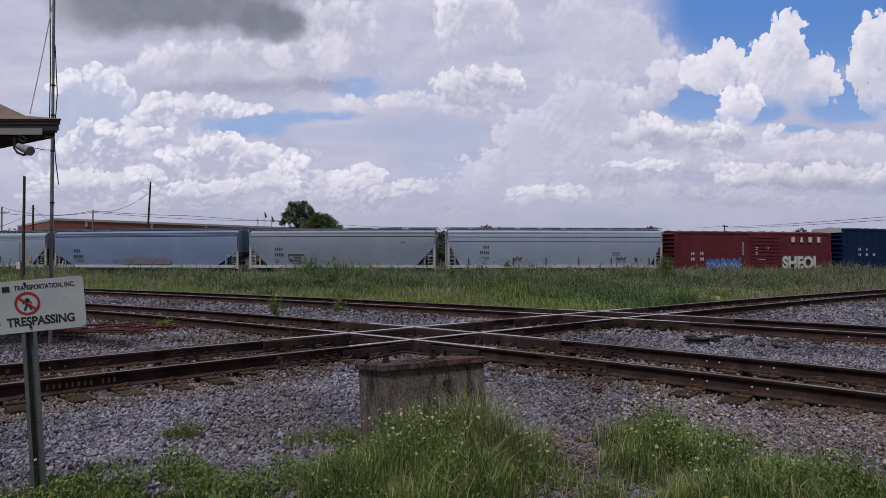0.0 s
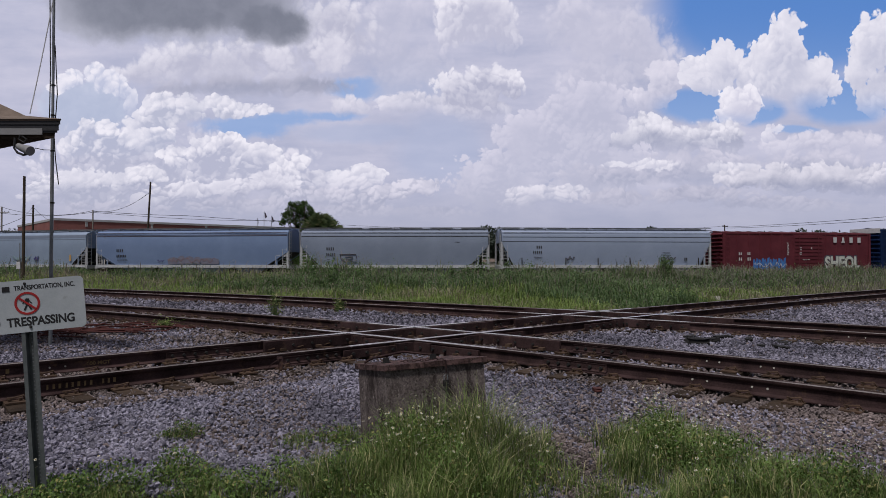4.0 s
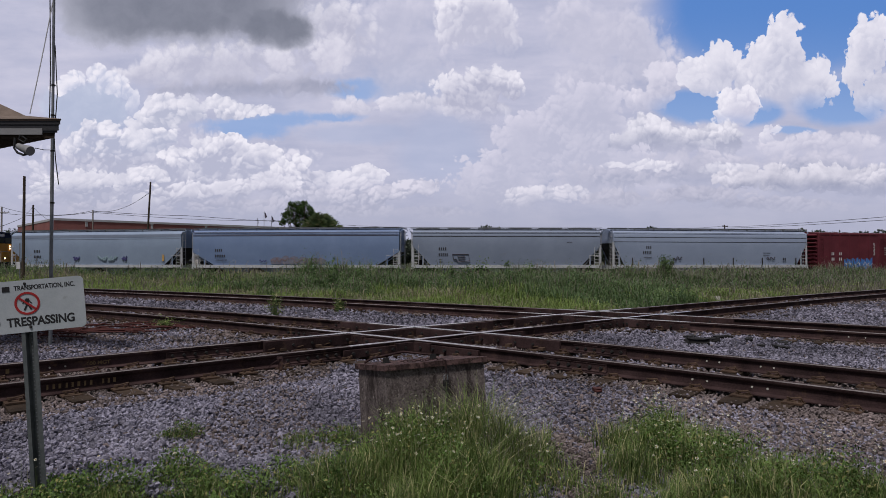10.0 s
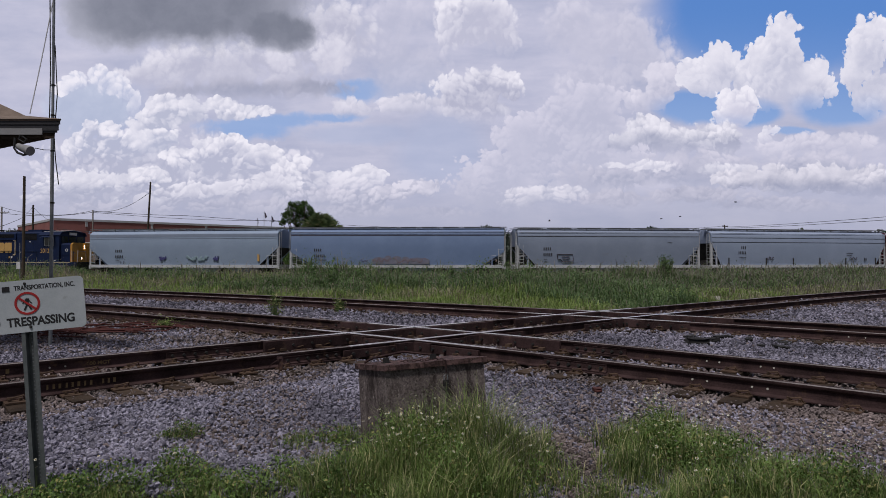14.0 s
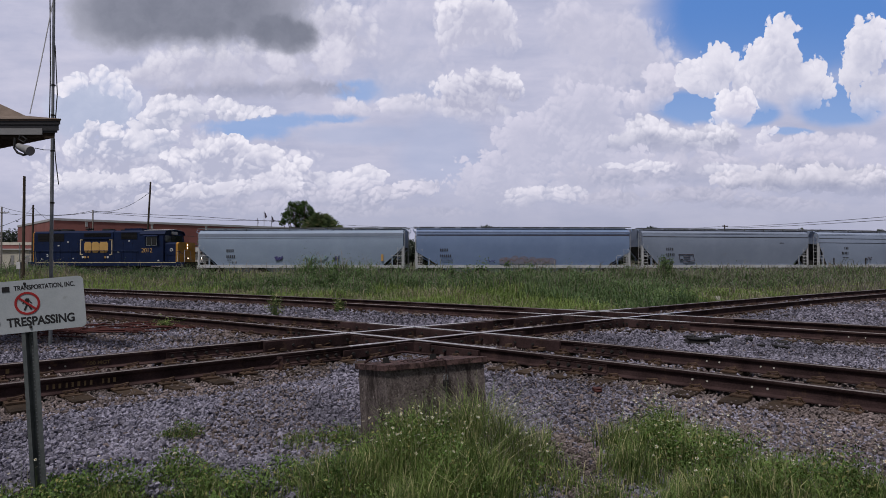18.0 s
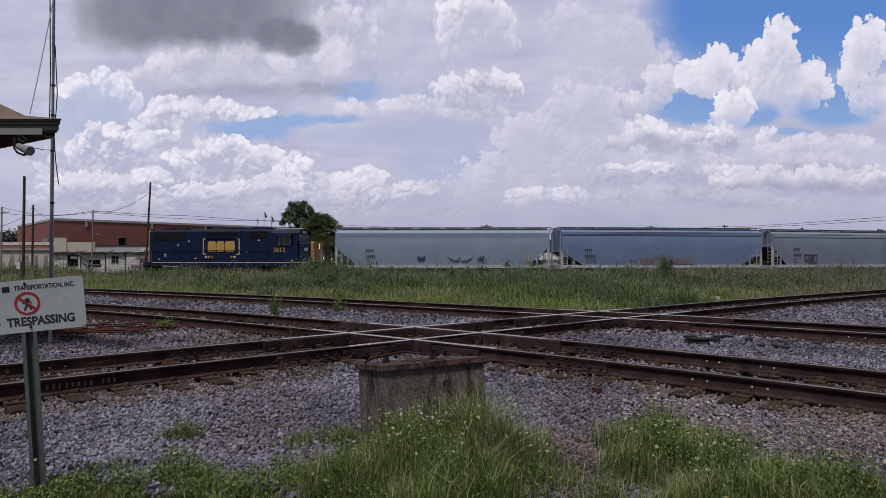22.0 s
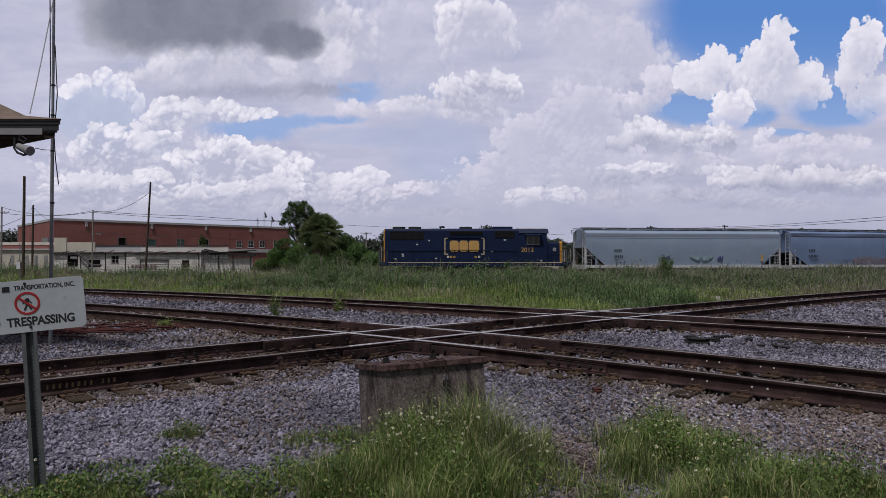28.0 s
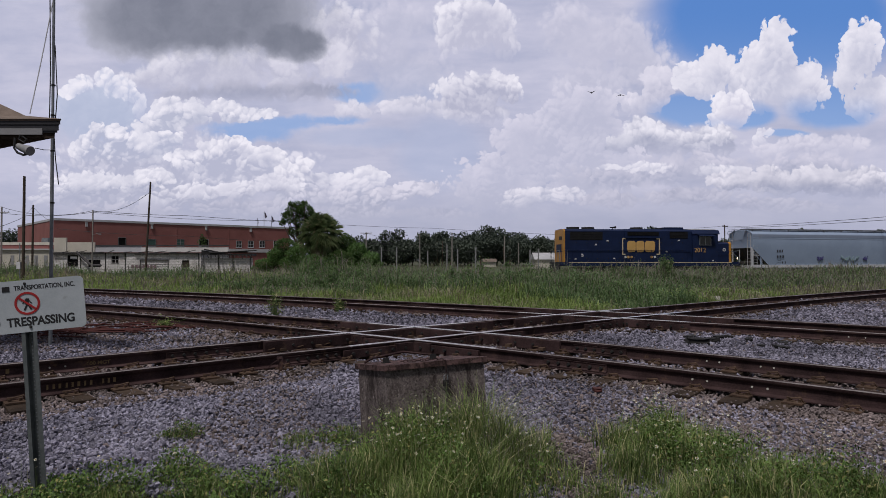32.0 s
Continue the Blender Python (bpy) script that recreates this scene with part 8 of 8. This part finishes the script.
    slab("rear_wall", c0, c1, -1.75, -1.55, 0, 1.83 + g, STONEWASH)
    for u in (c0 + 0.2, -36.6, -34.21, c1 - 0.3):
        slab("post", u - 0.06, u + 0.06, -2.0, -1.88, 0, 2.28 + g, DARK_ROOF)
    bm = bmesh.new()
    prism(bm, [(c0, 2.37 + g), (c1, 2.19 + g), (c1, 2.56 + g), (-34.58, 2.47 + g), (-37.15, 2.74 + g), (c0, 3.11 + g)], 1, -2.4, 0.4)
    part("carport_roof", bm, DARK, th, "sagging dark carport roof")
    for i in range(13):
        bm = bmesh.new()
        q = c0 + 0.25 + i * (c1 - c0 - 0.5) / 12
        sag = 0.12 * math.sin(i * 2.3)
        rod(bm, (q, -2.3, 2.37 + g), (q + 0.35 + sag, -2.9, 1.82 + g + sag), 0.085, 0.075, 4)
        part("broken_rafter", bm, DARK, th)
    for x0, z0, x1, z1 in ((-38.73, 3.25, -34.42, 2.35), (-34.87, 2.8, -30.3, 3.07), (-37.83, 2.71, -31.73, 2.8)):
        bm = bmesh.new()
        rod(bm, (x0, -2.5, z0 + g), (x1, -2.2, z1 + g), 0.11, 0.09, 4)
        part("fallen_beam", bm, DARK, th)


build_white_block()


def build_cream_block():
    y = 108.0
    th = thing("low_building", pose(0, y, -0.6), "long low cream building with slim pilasters", "building")
    x0, x1, zt = -82.35, -66.92, 3.19 + 0.6
    bm = bmesh.new()
    box(bm, x0, x1, 0, 0.3, 0, zt)
    box(bm, x1 - 0.3, x1, 0.3, 12, 0, zt)
    box(bm, x0, x0 + 0.3, 0.3, 12, 0, zt)
    box(bm, x0 + 0.3, x1 - 0.3, 11.7, 12, 0, zt)
    part("wall", bm, CREAM_WALL, th)
    bm = bmesh.new()
    box(bm, x0 - 0.2, x1 + 0.2, -0.3, 12.2, zt, zt + 0.25)
    part("roof", bm, COPING, th)
    bm = bmesh.new()
    box(bm, x0, x1, 4, 4.3, zt + 0.25, 4.15 + 0.6)
    part("upper_wall", bm, BRICK, th)
    bm = bmesh.new()
    box(bm, x0, x1, 3.9, 4.4, 4.15 + 0.6, 4.65 + 0.6)
    part("parapet", bm, CREAM_WALL, th)
    for u in (-73.48, -70.97, -69.43, -67.79):
        bm = bmesh.new()
        box(bm, u - 0.3, u + 0.3, -0.04, 0.02, 0.4, zt - 0.9)
        part("blind_panel", bm, GREY_BOARD, th)
    for u in (-71.2, -70.7):
        bm = bmesh.new()
        rod(bm, (u, 5, 4.55 + 0.6), (u, 5, 5.45 + 0.6), 0.5, 0.42, 10)
        part("roof_vent", bm, GALV, th)


build_cream_block()


def far_house(x0, x1, ze, zr, y, roof_mat, label):
    th = thing("house", pose(0, y, -0.6), label, "house", "far houses")
    bm = bmesh.new()
    box(bm, x0 + 0.3, x1 - 0.3, 0.4, 7.6, 0, ze)
    part("wall", bm, CREAM_WALL, th)
    bm = bmesh.new()
    prism(bm, [(0, ze - 0.05), (8, ze - 0.05), (4, zr)], 0, x0, x1)
    part("roof", bm, roof_mat, th)


METAL_ROOF = stuff_mat("pale_metal_roof", (0.36, 0.36, 0.37), (0.50, 0.50, 0.51), 0.55, 0.1, 0.5, 12, 0.05, 0.02)
far_house(21.7, 27.86, 2.26, 3.87, 150, METAL_ROOF, "small house with a pale metal roof")
far_house(11.73, 15.86, 1.63, 2.46, 185, SHINGLE, "far low house with a brown roof")


# ---- trees ----
BARK = stuff_mat("grey_brown_bark", (0.06, 0.045, 0.035), (0.13, 0.10, 0.08), 0.95, 0, 3, 30, 0.6, 0.1)
OAK_LEAF = leaf_mat("dark_tree_leaves", (0.032, 0.072, 0.022), (0.110, 0.180, 0.052), None, 0, 0.4, 0.5)
BUSH_LEAF = leaf_mat("bush_leaves", (0.060, 0.135, 0.040), (0.165, 0.270, 0.085), None, 0, 0.35, 0.4)
PALM_LEAF = leaf_mat("palm_fronds", (0.095, 0.150, 0.062), (0.300, 0.360, 0.175), (0.30, 0.27, 0.15), 0.06, 0.4, 0.6)
PALM_DRY = leaf_mat("dry_palm_skirt", (0.16, 0.145, 0.085), (0.30, 0.26, 0.16), None, 0, 0.2, 0.6)
FAR_LEAF = leaf_mat("far_wood_leaves", (0.048, 0.064, 0.054), (0.098, 0.122, 0.090), None, 0, 0.2, 0.06)


def crown_points(blobs, rng, per):
    """Places for leaves: uneven shells round several centres (x, y, z, rx, rz)."""
    out = []
    for bx, by, bz, rx, rz in blobs:
        n = int(per * rx * rz)
        p = rng.normal(0, 1, (n, 3))
        p /= np.linalg.norm(p, axis=1)[:, None]
        k = np.zeros(n)
        for _ in range(5):
            d = rng.normal(0, 1, 3)
            d /= np.linalg.norm(d)
            k += np.clip(p @ d - 0.55, 0, 1) * rng.uniform(0.3, 1.0)
        r = (0.70 + 0.45 * k) * rng.uniform(0.35, 1.0, n) ** 0.45
        out.append(p * r[:, None] * np.array([rx, rx, rz]) + np.array([bx, by, bz]))
    return np.concatenate(out)


def tree(name, x, y, base, trunk_h, trunk_r, blobs, leaf, size, per, seed, label, category="tree"):
    rng = np.random.default_rng(seed)
    th = thing(name, pose(x, y, base), label, category)
    bm = bmesh.new()
    p = Vector((0, 0, 0))
    q = Vector((rng.uniform(-0.2, 0.2), 0, trunk_h * 0.55))
    rod(bm, p, q, trunk_r, trunk_r * 0.8, 9)
    rod(bm, q, (0, 0, trunk_h), trunk_r * 0.8, trunk_r * 0.5, 9)
    part("trunk", bm, BARK, th, smooth=True)
    for bx, by, bz, rx, rz in blobs:
        bm = bmesh.new()
        rod(bm, q, (bx * 0.6, by * 0.6, (bz + q.z) / 2), trunk_r * 0.4, trunk_r * 0.25, 6)
        rod(bm, (bx * 0.6, by * 0.6, (bz + q.z) / 2), (bx, by, bz + rz * 0.4), trunk_r * 0.25, trunk_r * 0.08, 6)
        for k in range(5):
            a = rng.uniform(0, 6.3)
            rod(bm, (bx, by, bz), (bx + math.cos(a) * rx * 0.8, by + math.sin(a) * rx * 0.8, bz + rng.uniform(-0.4, 0.8) * rz), trunk_r * 0.10, 0.02, 5)
        part("limb", bm, BARK, th)
    ob = leaves("crown", crown_points(blobs, rng, per), size, leaf, rng, 0.7)
    ob.parent = th
    return th


def rel(x, y, base, rows):
    """Crown masses given as across, up and radii at distance y, relative to the foot of a tree."""
    return [(a - x, d, b - base, rx, rz) for a, b, d, rx, rz in rows]


tx, ty = -16.9, 76
tree("broadleaf_tree", tx, ty, -0.6, 5.0, 0.32, rel(tx, ty, -0.6, [(-17.91, 7.38, 0.4, 1.5, 0.95), (-16.56, 7.51, -0.3, 1.5, 1.0), (-17.37, 8.05, 0, 1.0, 0.6), (-18.59, 6.43, 0, 1.0, 0.65), (-19.07, 6.97, 0.3, 0.6, 0.4), (-15.74, 7.04, 0.3, 0.6, 0.45), (-18.12, 8.19, -0.3, 0.6, 0.4), (-16.69, 8.39, 0.2, 0.5, 0.35), (-19.34, 5.95, 0.0, 0.5, 0.4), (-17.03, 6.15, 0.6, 1.7, 1.1), (-15.47, 6.15, 0.2, 1.6, 1.1), (-14.18, 5.95, 1.0, 1.6, 1.0), (-17.91, 4.93, 0.4, 1.1, 0.9), (-16.22, 4.25, 1, 2.0, 1.3)]), OAK_LEAF, 0.185, 900, 7, "dark green broadleaf tree behind the palm")
for i, (x, d, z, rx, rz) in enumerate(((-17.94, 72, 2.95, 1.9, 1.5), (-16.23, 71, 2.05, 2.0, 1.3), (-18.76, 71, 2.05, 1.1, 1.0), (-11.36, 74, 3.39, 1.5, 1.7), (-9.77, 72, 2.5, 1.6, 1.3), (-8.06, 70, 1.66, 1.5, 0.9), (-11.5, 70, 1.79, 1.6, 1.2), (-14.0, 70, 1.54, 2.0, 0.9), (-20.19, 72, 1.15, 1.6, 0.7))):
    tree("bush", x, d, -0.6, max(0.6, z - 0.2), 0.09, [(0, 0, z + 0.6, rx, rz), (rx * 0.4, 0.3, z + 0.3 - rz * 0.4, rx * 0.8, rz * 0.8), (-rx * 0.4, -0.2, z + 0.3 - rz * 0.5, rx * 0.8, rz * 0.7)], BUSH_LEAF if i % 3 else OAK_LEAF, 0.145, 1500, 100 + i, "dense green bush under the tree", "bush")


def palm(x, y, base, top, r, seed):
    rng = np.random.default_rng(seed)
    th = thing("palm_tree", pose(x, y, base), "cabbage palm with drooping fan fronds and a dry skirt", "palm")
    h = top - base - r * 0.75
    bm = bmesh.new()
    for i in range(10):
        rod(bm, (0, 0, h * i / 10), (0, 0, h * (i + 1) / 10), 0.24, 0.20, 9)
    part("trunk", bm, BARK, th)
    for dry, count in ((False, 120), (True, 26)):
        for k in range(count):
            a = rng.uniform(0, 2 * math.pi)
            up = rng.uniform(-0.95, 1.4) if not dry else rng.uniform(-1.45, -1.0)
            stalk = r * rng.uniform(0.40, 0.66) * (1.35 if up < -0.5 else 1.0)
            d = Vector((math.cos(a) * math.cos(up), math.sin(a) * math.cos(up), math.sin(up)))
            hub = Vector((0, 0, h)) + d * stalk
            side = Vector((-math.sin(a), math.cos(a), 0))
            bm = bmesh.new()
            rod(bm, (0, 0, h), hub, 0.03, 0.018, 4)
            for j in range(25):
                w = (j - 12) / 12 * 1.85
                e = (d * math.cos(w) + side * math.sin(w)).normalized()
                l = r * rng.uniform(0.36, 0.62) * (1 - 0.15 * abs(w))
                n = e.cross(d.cross(side)).normalized() * 0.030
                m = hub + e * l * 0.6 + Vector((0, 0, -0.06 * l))
                tip = hub + e * l + Vector((0, 0, rng.uniform(-0.55, -0.15) * l))
                v = [bm.verts.new(q) for q in (hub, m + n, tip, m - n)]
                bm.faces.new(v[:3])
                bm.faces.new((v[0], v[2], v[3]))
            me = bpy.data.meshes.new("frond")
            bm.to_mesh(me)
            bm.free()
            ob = link_mesh("dry_frond" if dry else "frond", me, PALM_DRY if dry else PALM_LEAF)
            ob.parent = th
    return th


tree("sapling", -45.92, 121, -0.6, 4.6, 0.06, [(0, 0, 5.6, 0.9, 1.3), (0.3, 0, 4.5, 0.8, 0.9), (-0.2, 0, 6.5, 0.45, 0.7)], OAK_LEAF, 0.26, 200, 31, "slim green sapling against the brick wall", "tree")
palm(-13.76, 71, -0.6, 6.55, 2.45, 9)


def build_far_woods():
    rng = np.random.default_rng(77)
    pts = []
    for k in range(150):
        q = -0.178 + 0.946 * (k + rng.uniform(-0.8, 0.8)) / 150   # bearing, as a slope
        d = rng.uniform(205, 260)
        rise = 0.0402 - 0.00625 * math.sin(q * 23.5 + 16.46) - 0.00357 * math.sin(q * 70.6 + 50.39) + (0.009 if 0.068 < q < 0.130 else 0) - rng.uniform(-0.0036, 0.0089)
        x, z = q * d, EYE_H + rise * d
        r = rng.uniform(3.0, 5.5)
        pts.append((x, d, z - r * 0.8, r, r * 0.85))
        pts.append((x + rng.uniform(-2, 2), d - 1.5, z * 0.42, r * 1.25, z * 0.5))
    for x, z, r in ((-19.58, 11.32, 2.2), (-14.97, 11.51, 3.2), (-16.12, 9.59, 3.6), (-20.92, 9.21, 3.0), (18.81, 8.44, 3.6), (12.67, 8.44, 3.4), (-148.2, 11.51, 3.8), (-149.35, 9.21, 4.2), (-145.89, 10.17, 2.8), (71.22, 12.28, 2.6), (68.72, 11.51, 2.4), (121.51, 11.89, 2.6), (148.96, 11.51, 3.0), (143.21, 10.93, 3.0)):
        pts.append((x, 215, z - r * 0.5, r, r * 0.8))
    p = crown_points(pts, rng, 34.0)
    p = p[p[:, 2] > -0.4]
    ob = leaves("far_woods", p, 0.85, FAR_LEAF, rng, 0.7)
    tagged(ob, "dark line of broadleaf trees along the horizon", "woods", kind="stuff")
    bm = bmesh.new()
    for k in range(120):
        d = rng.uniform(210, 255)
        x = rng.uniform(-0.173, 0.764) * d
        rod(bm, (x, d, -0.6), (x + rng.uniform(-0.5, 0.5), d, rng.uniform(5, 9)), 0.28, 0.12, 6)
    tagged(part("far_trunks", bm, BARK), "trunks of the far wood", "woods", kind="stuff")


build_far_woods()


# ---- two small birds that fly over and away at the end ----
FEATHER = stuff_mat("dark_feathers", (0.02, 0.02, 0.022), (0.045, 0.043, 0.042), 0.8, 0, 20, 90, 0.1, 0.1)


def build_bird(flap):
    th = thing("bird", pose(0, 0, 0), "small dark bird in flight with spread wings", "bird", "birds in flight")
    bm = bmesh.new()
    prof = [(-0.07, 0.006), (-0.05, 0.016), (-0.01, 0.022), (0.03, 0.020), (0.055, 0.014), (0.068, 0.012), (0.078, 0.004)]
    for (y0, r0), (y1, r1) in zip(prof, prof[1:]):
        rod(bm, (0, y0, 0), (0, y1, 0), r0, r1, 8)
    part("body", bm, FEATHER, th, smooth=True)
    for s in (-1, 1):
        bm = bmesh.new()
        prism(bm, [(0.0, 0.035), (s * 0.06, 0.045), (s * 0.135, 0.0), (s * 0.07, -0.012), (0.0, -0.03)], 2, -0.002, 0.002)
        w = part("wing", bm, FEATHER, th)
        w.matrix_basis = pose(s * 0.012, 0, 0.006, 0, -s * flap, 0)
    bm = bmesh.new()
    prism(bm, [(-0.01, -0.06), (0.01, -0.06), (0.024, -0.11), (-0.024, -0.11)], 2, -0.002, 0.002)
    part("tail", bm, FEATHER, th)
    return th


birds = [build_bird(24), build_bird(-16)]
crossing_birds = [build_bird(a) for a in (35, -20, 10, 28)]


# ---- what moves: the train round its curve, and the clouds ----
CURVE_Y, CURVE_A, CURVE_B, CURVE_C = 55.0, -0.0107, 0.3776, 0.0406   # near side of the train: y = Y (1 + A q + B q^2 / 2 + C q^3 / 6), q = x / Y
curve_q = np.linspace(-2.6, 2.6, 5201)
curve_y = 1 + CURVE_A * curve_q + CURVE_B * curve_q ** 2 / 2 + CURVE_C * curve_q ** 3 / 6
curve_s = np.concatenate([[0], np.cumsum(np.hypot(np.diff(curve_q), np.diff(curve_y)))])
curve_s -= np.interp(0, curve_q, curve_s)


def on_curve(s, aside=0.0):
    """The place s metres along the near side's line, and that many metres behind it."""
    q = np.interp(s / CURVE_Y, curve_s, curve_q)
    y = np.interp(q, curve_q, curve_y)
    slope = CURVE_A + CURVE_B * q + CURVE_C * q * q / 2
    k = math.hypot(1, slope)
    return Vector((CURVE_Y * q - aside * slope / k, CURVE_Y * y + aside / k, TRAIN_RAIL))


def build_train_track():
    th = thing("railway_track", pose(0, 0, 0), "rusty curved track half hidden in tall weeds", "track", "tracks of the diamond")
    for o in (-HALF, HALF):
        bm = bmesh.new()
        sweep(bm, [on_curve(s, 1.55 + o)[:2] for s in steps(-105, 115, 1.5)], RAIL_SHAPE, (8, 9, 10), TRAIN_RAIL - 0.186)
        part("rail", bm, [RUST, HEAD], th)
    bm = bmesh.new()
    box(bm, -0.115, 0.115, -1.32, 1.32, -0.17, 0.0)
    tie = part("tie", bm, TIE, th, bevel=0.012)
    for i, s in enumerate(steps(-55, 60, 0.62)):
        a, d = on_curve(s, 1.55), on_curve(s + 0.5, 1.55) - on_curve(s - 0.5, 1.55)
        m = pose(a.x, a.y, TRAIN_RAIL - 0.192, 0, 0, math.degrees(math.atan2(d.y, d.x)))
        if i:
            again(tie, m)
        else:
            tie.matrix_basis = m
    bm = bmesh.new()
    sweep(bm, [on_curve(s, 1.55)[:2] for s in steps(-105, 115, 2.0)], [(-2.6, -0.35), (2.6, -0.35), (1.7, -0.02), (-1.7, -0.02)], (), TRAIN_RAIL - 0.20)
    part("ballast_bank", bm, [STONE_BROWN, STONE_BROWN], th)


build_train_track()

# way gone along the curve, by time: the train gathers speed
RUN = [(0, -68.83), (1.75, -66.87), (3.5, -64.81), (7, -59.83), (10.5, -53.29), (14, -45.18), (17.5, -35.55), (21, -24.72), (24.5, -12.64), (28, 0.42), (32, 16.12)]


def run_spline():
    k, y = np.array([a for a, _ in RUN], float), np.array([b for _, b in RUN])
    n, h = len(k), np.diff(k)
    A, r = np.zeros((n, n)), np.zeros(n)
    A[0, 0] = A[-1, -1] = 1
    for i in range(1, n - 1):
        A[i, i - 1], A[i, i], A[i, i + 1] = h[i - 1], 2 * (h[i - 1] + h[i]), h[i]
        r[i] = 6 * ((y[i + 1] - y[i]) / h[i] - (y[i] - y[i - 1]) / h[i - 1])
    M = np.linalg.solve(A, r)

    def way(t):
        j = min(max(int(np.searchsorted(k, t)) - 1, 0), n - 2)
        a, b = (k[j + 1] - t) / h[j], (t - k[j]) / h[j]
        return a * y[j] + b * y[j + 1] + ((a ** 3 - a) * M[j] + (b ** 3 - b) * M[j + 1]) * h[j] ** 2 / 6
    return way


CONSIST = [(loco, 2.37, 10.6, 1.40), (car_a, 21.33, 14.0, 1.58), (car_b, 41.13, 14.4, 1.58), (car_c, 59.90, 12.0, 1.58), (car_d, 78.75, 14.6, 1.58), (car_e, 97.43, 12.0, 1.56), (car_f, 115.1, 12.8, 1.56)]


def motions():
    way = run_spline()
    times = [i * 0.5 for i in range(65)]
    for car, off, spread, half in CONSIST:
        rows = []
        for t in times:
            s = way(t) + off
            a, b = on_curve(s - spread / 2, half), on_curve(s + spread / 2, half)
            d = b - a
            mid = (a + b) / 2
            rows.append((t, pose(mid.x, mid.y, TRAIN_RAIL, 0, 0, math.degrees(math.atan2(d.y, d.x)))))
        walk(car, rows)
        for o in car.children_recursive:
            if o.name.startswith("wheelset"):
                r = 0.51 if car is loco else 0.46
                home = o.matrix_basis.copy()
                turns, t, last = [], 0.0, None
                while t < 32.0:
                    g = (way(t) + 70) / r
                    if last is None or g - last > 0.85:
                        turns.append((t, home @ Matrix.Rotation(g, 4, "Y")))
                        last = g
                    t += 1 / 15
                turns.append((32.0, home @ Matrix.Rotation((way(32.0) + 70) / r, 4, "Y")))
                walk(o, turns)
    for bird, x, y in ((birds[0], 3.94, 18.0), (birds[1], 4.96, 18.3)):
        go = (4.35, 12.0)
        walk(bird, [(t, pose(x + go[0] * (t - 31.8), y + go[1] * (t - 31.8), 6.94, 0, 0, -19.9)) for t in (0.0, 32.0)])
    for bird, x, z, t0 in zip(crossing_birds, (17.2, 16.9, 17.5, 17.6), (5.22, 4.65, 4.72, 5.25), (13.0, 13.65, 13.7, 14.0)):
        walk(bird, [(t, pose(x - 10.8 * (t - t0), 38.0, z - 1.1 * (min(max(t, 11.5), 15.5) - t0) + 0.45 * max(t - 15.5, 0.0), 0, 0, 90)) for t in (0.0, 11.5, 15.5, 32.0)])
    walk(cumulus_sheet, [(0.0, pose(0, 3000, EYE_H, 90)), (32.0, pose(0, 3100, EYE_H, 90))])
    walk(dark_sheet, [(0.0, pose(0, 1500, EYE_H, 90)), (32.0, pose(30, 1600, EYE_H - 14, 90))])


motions()
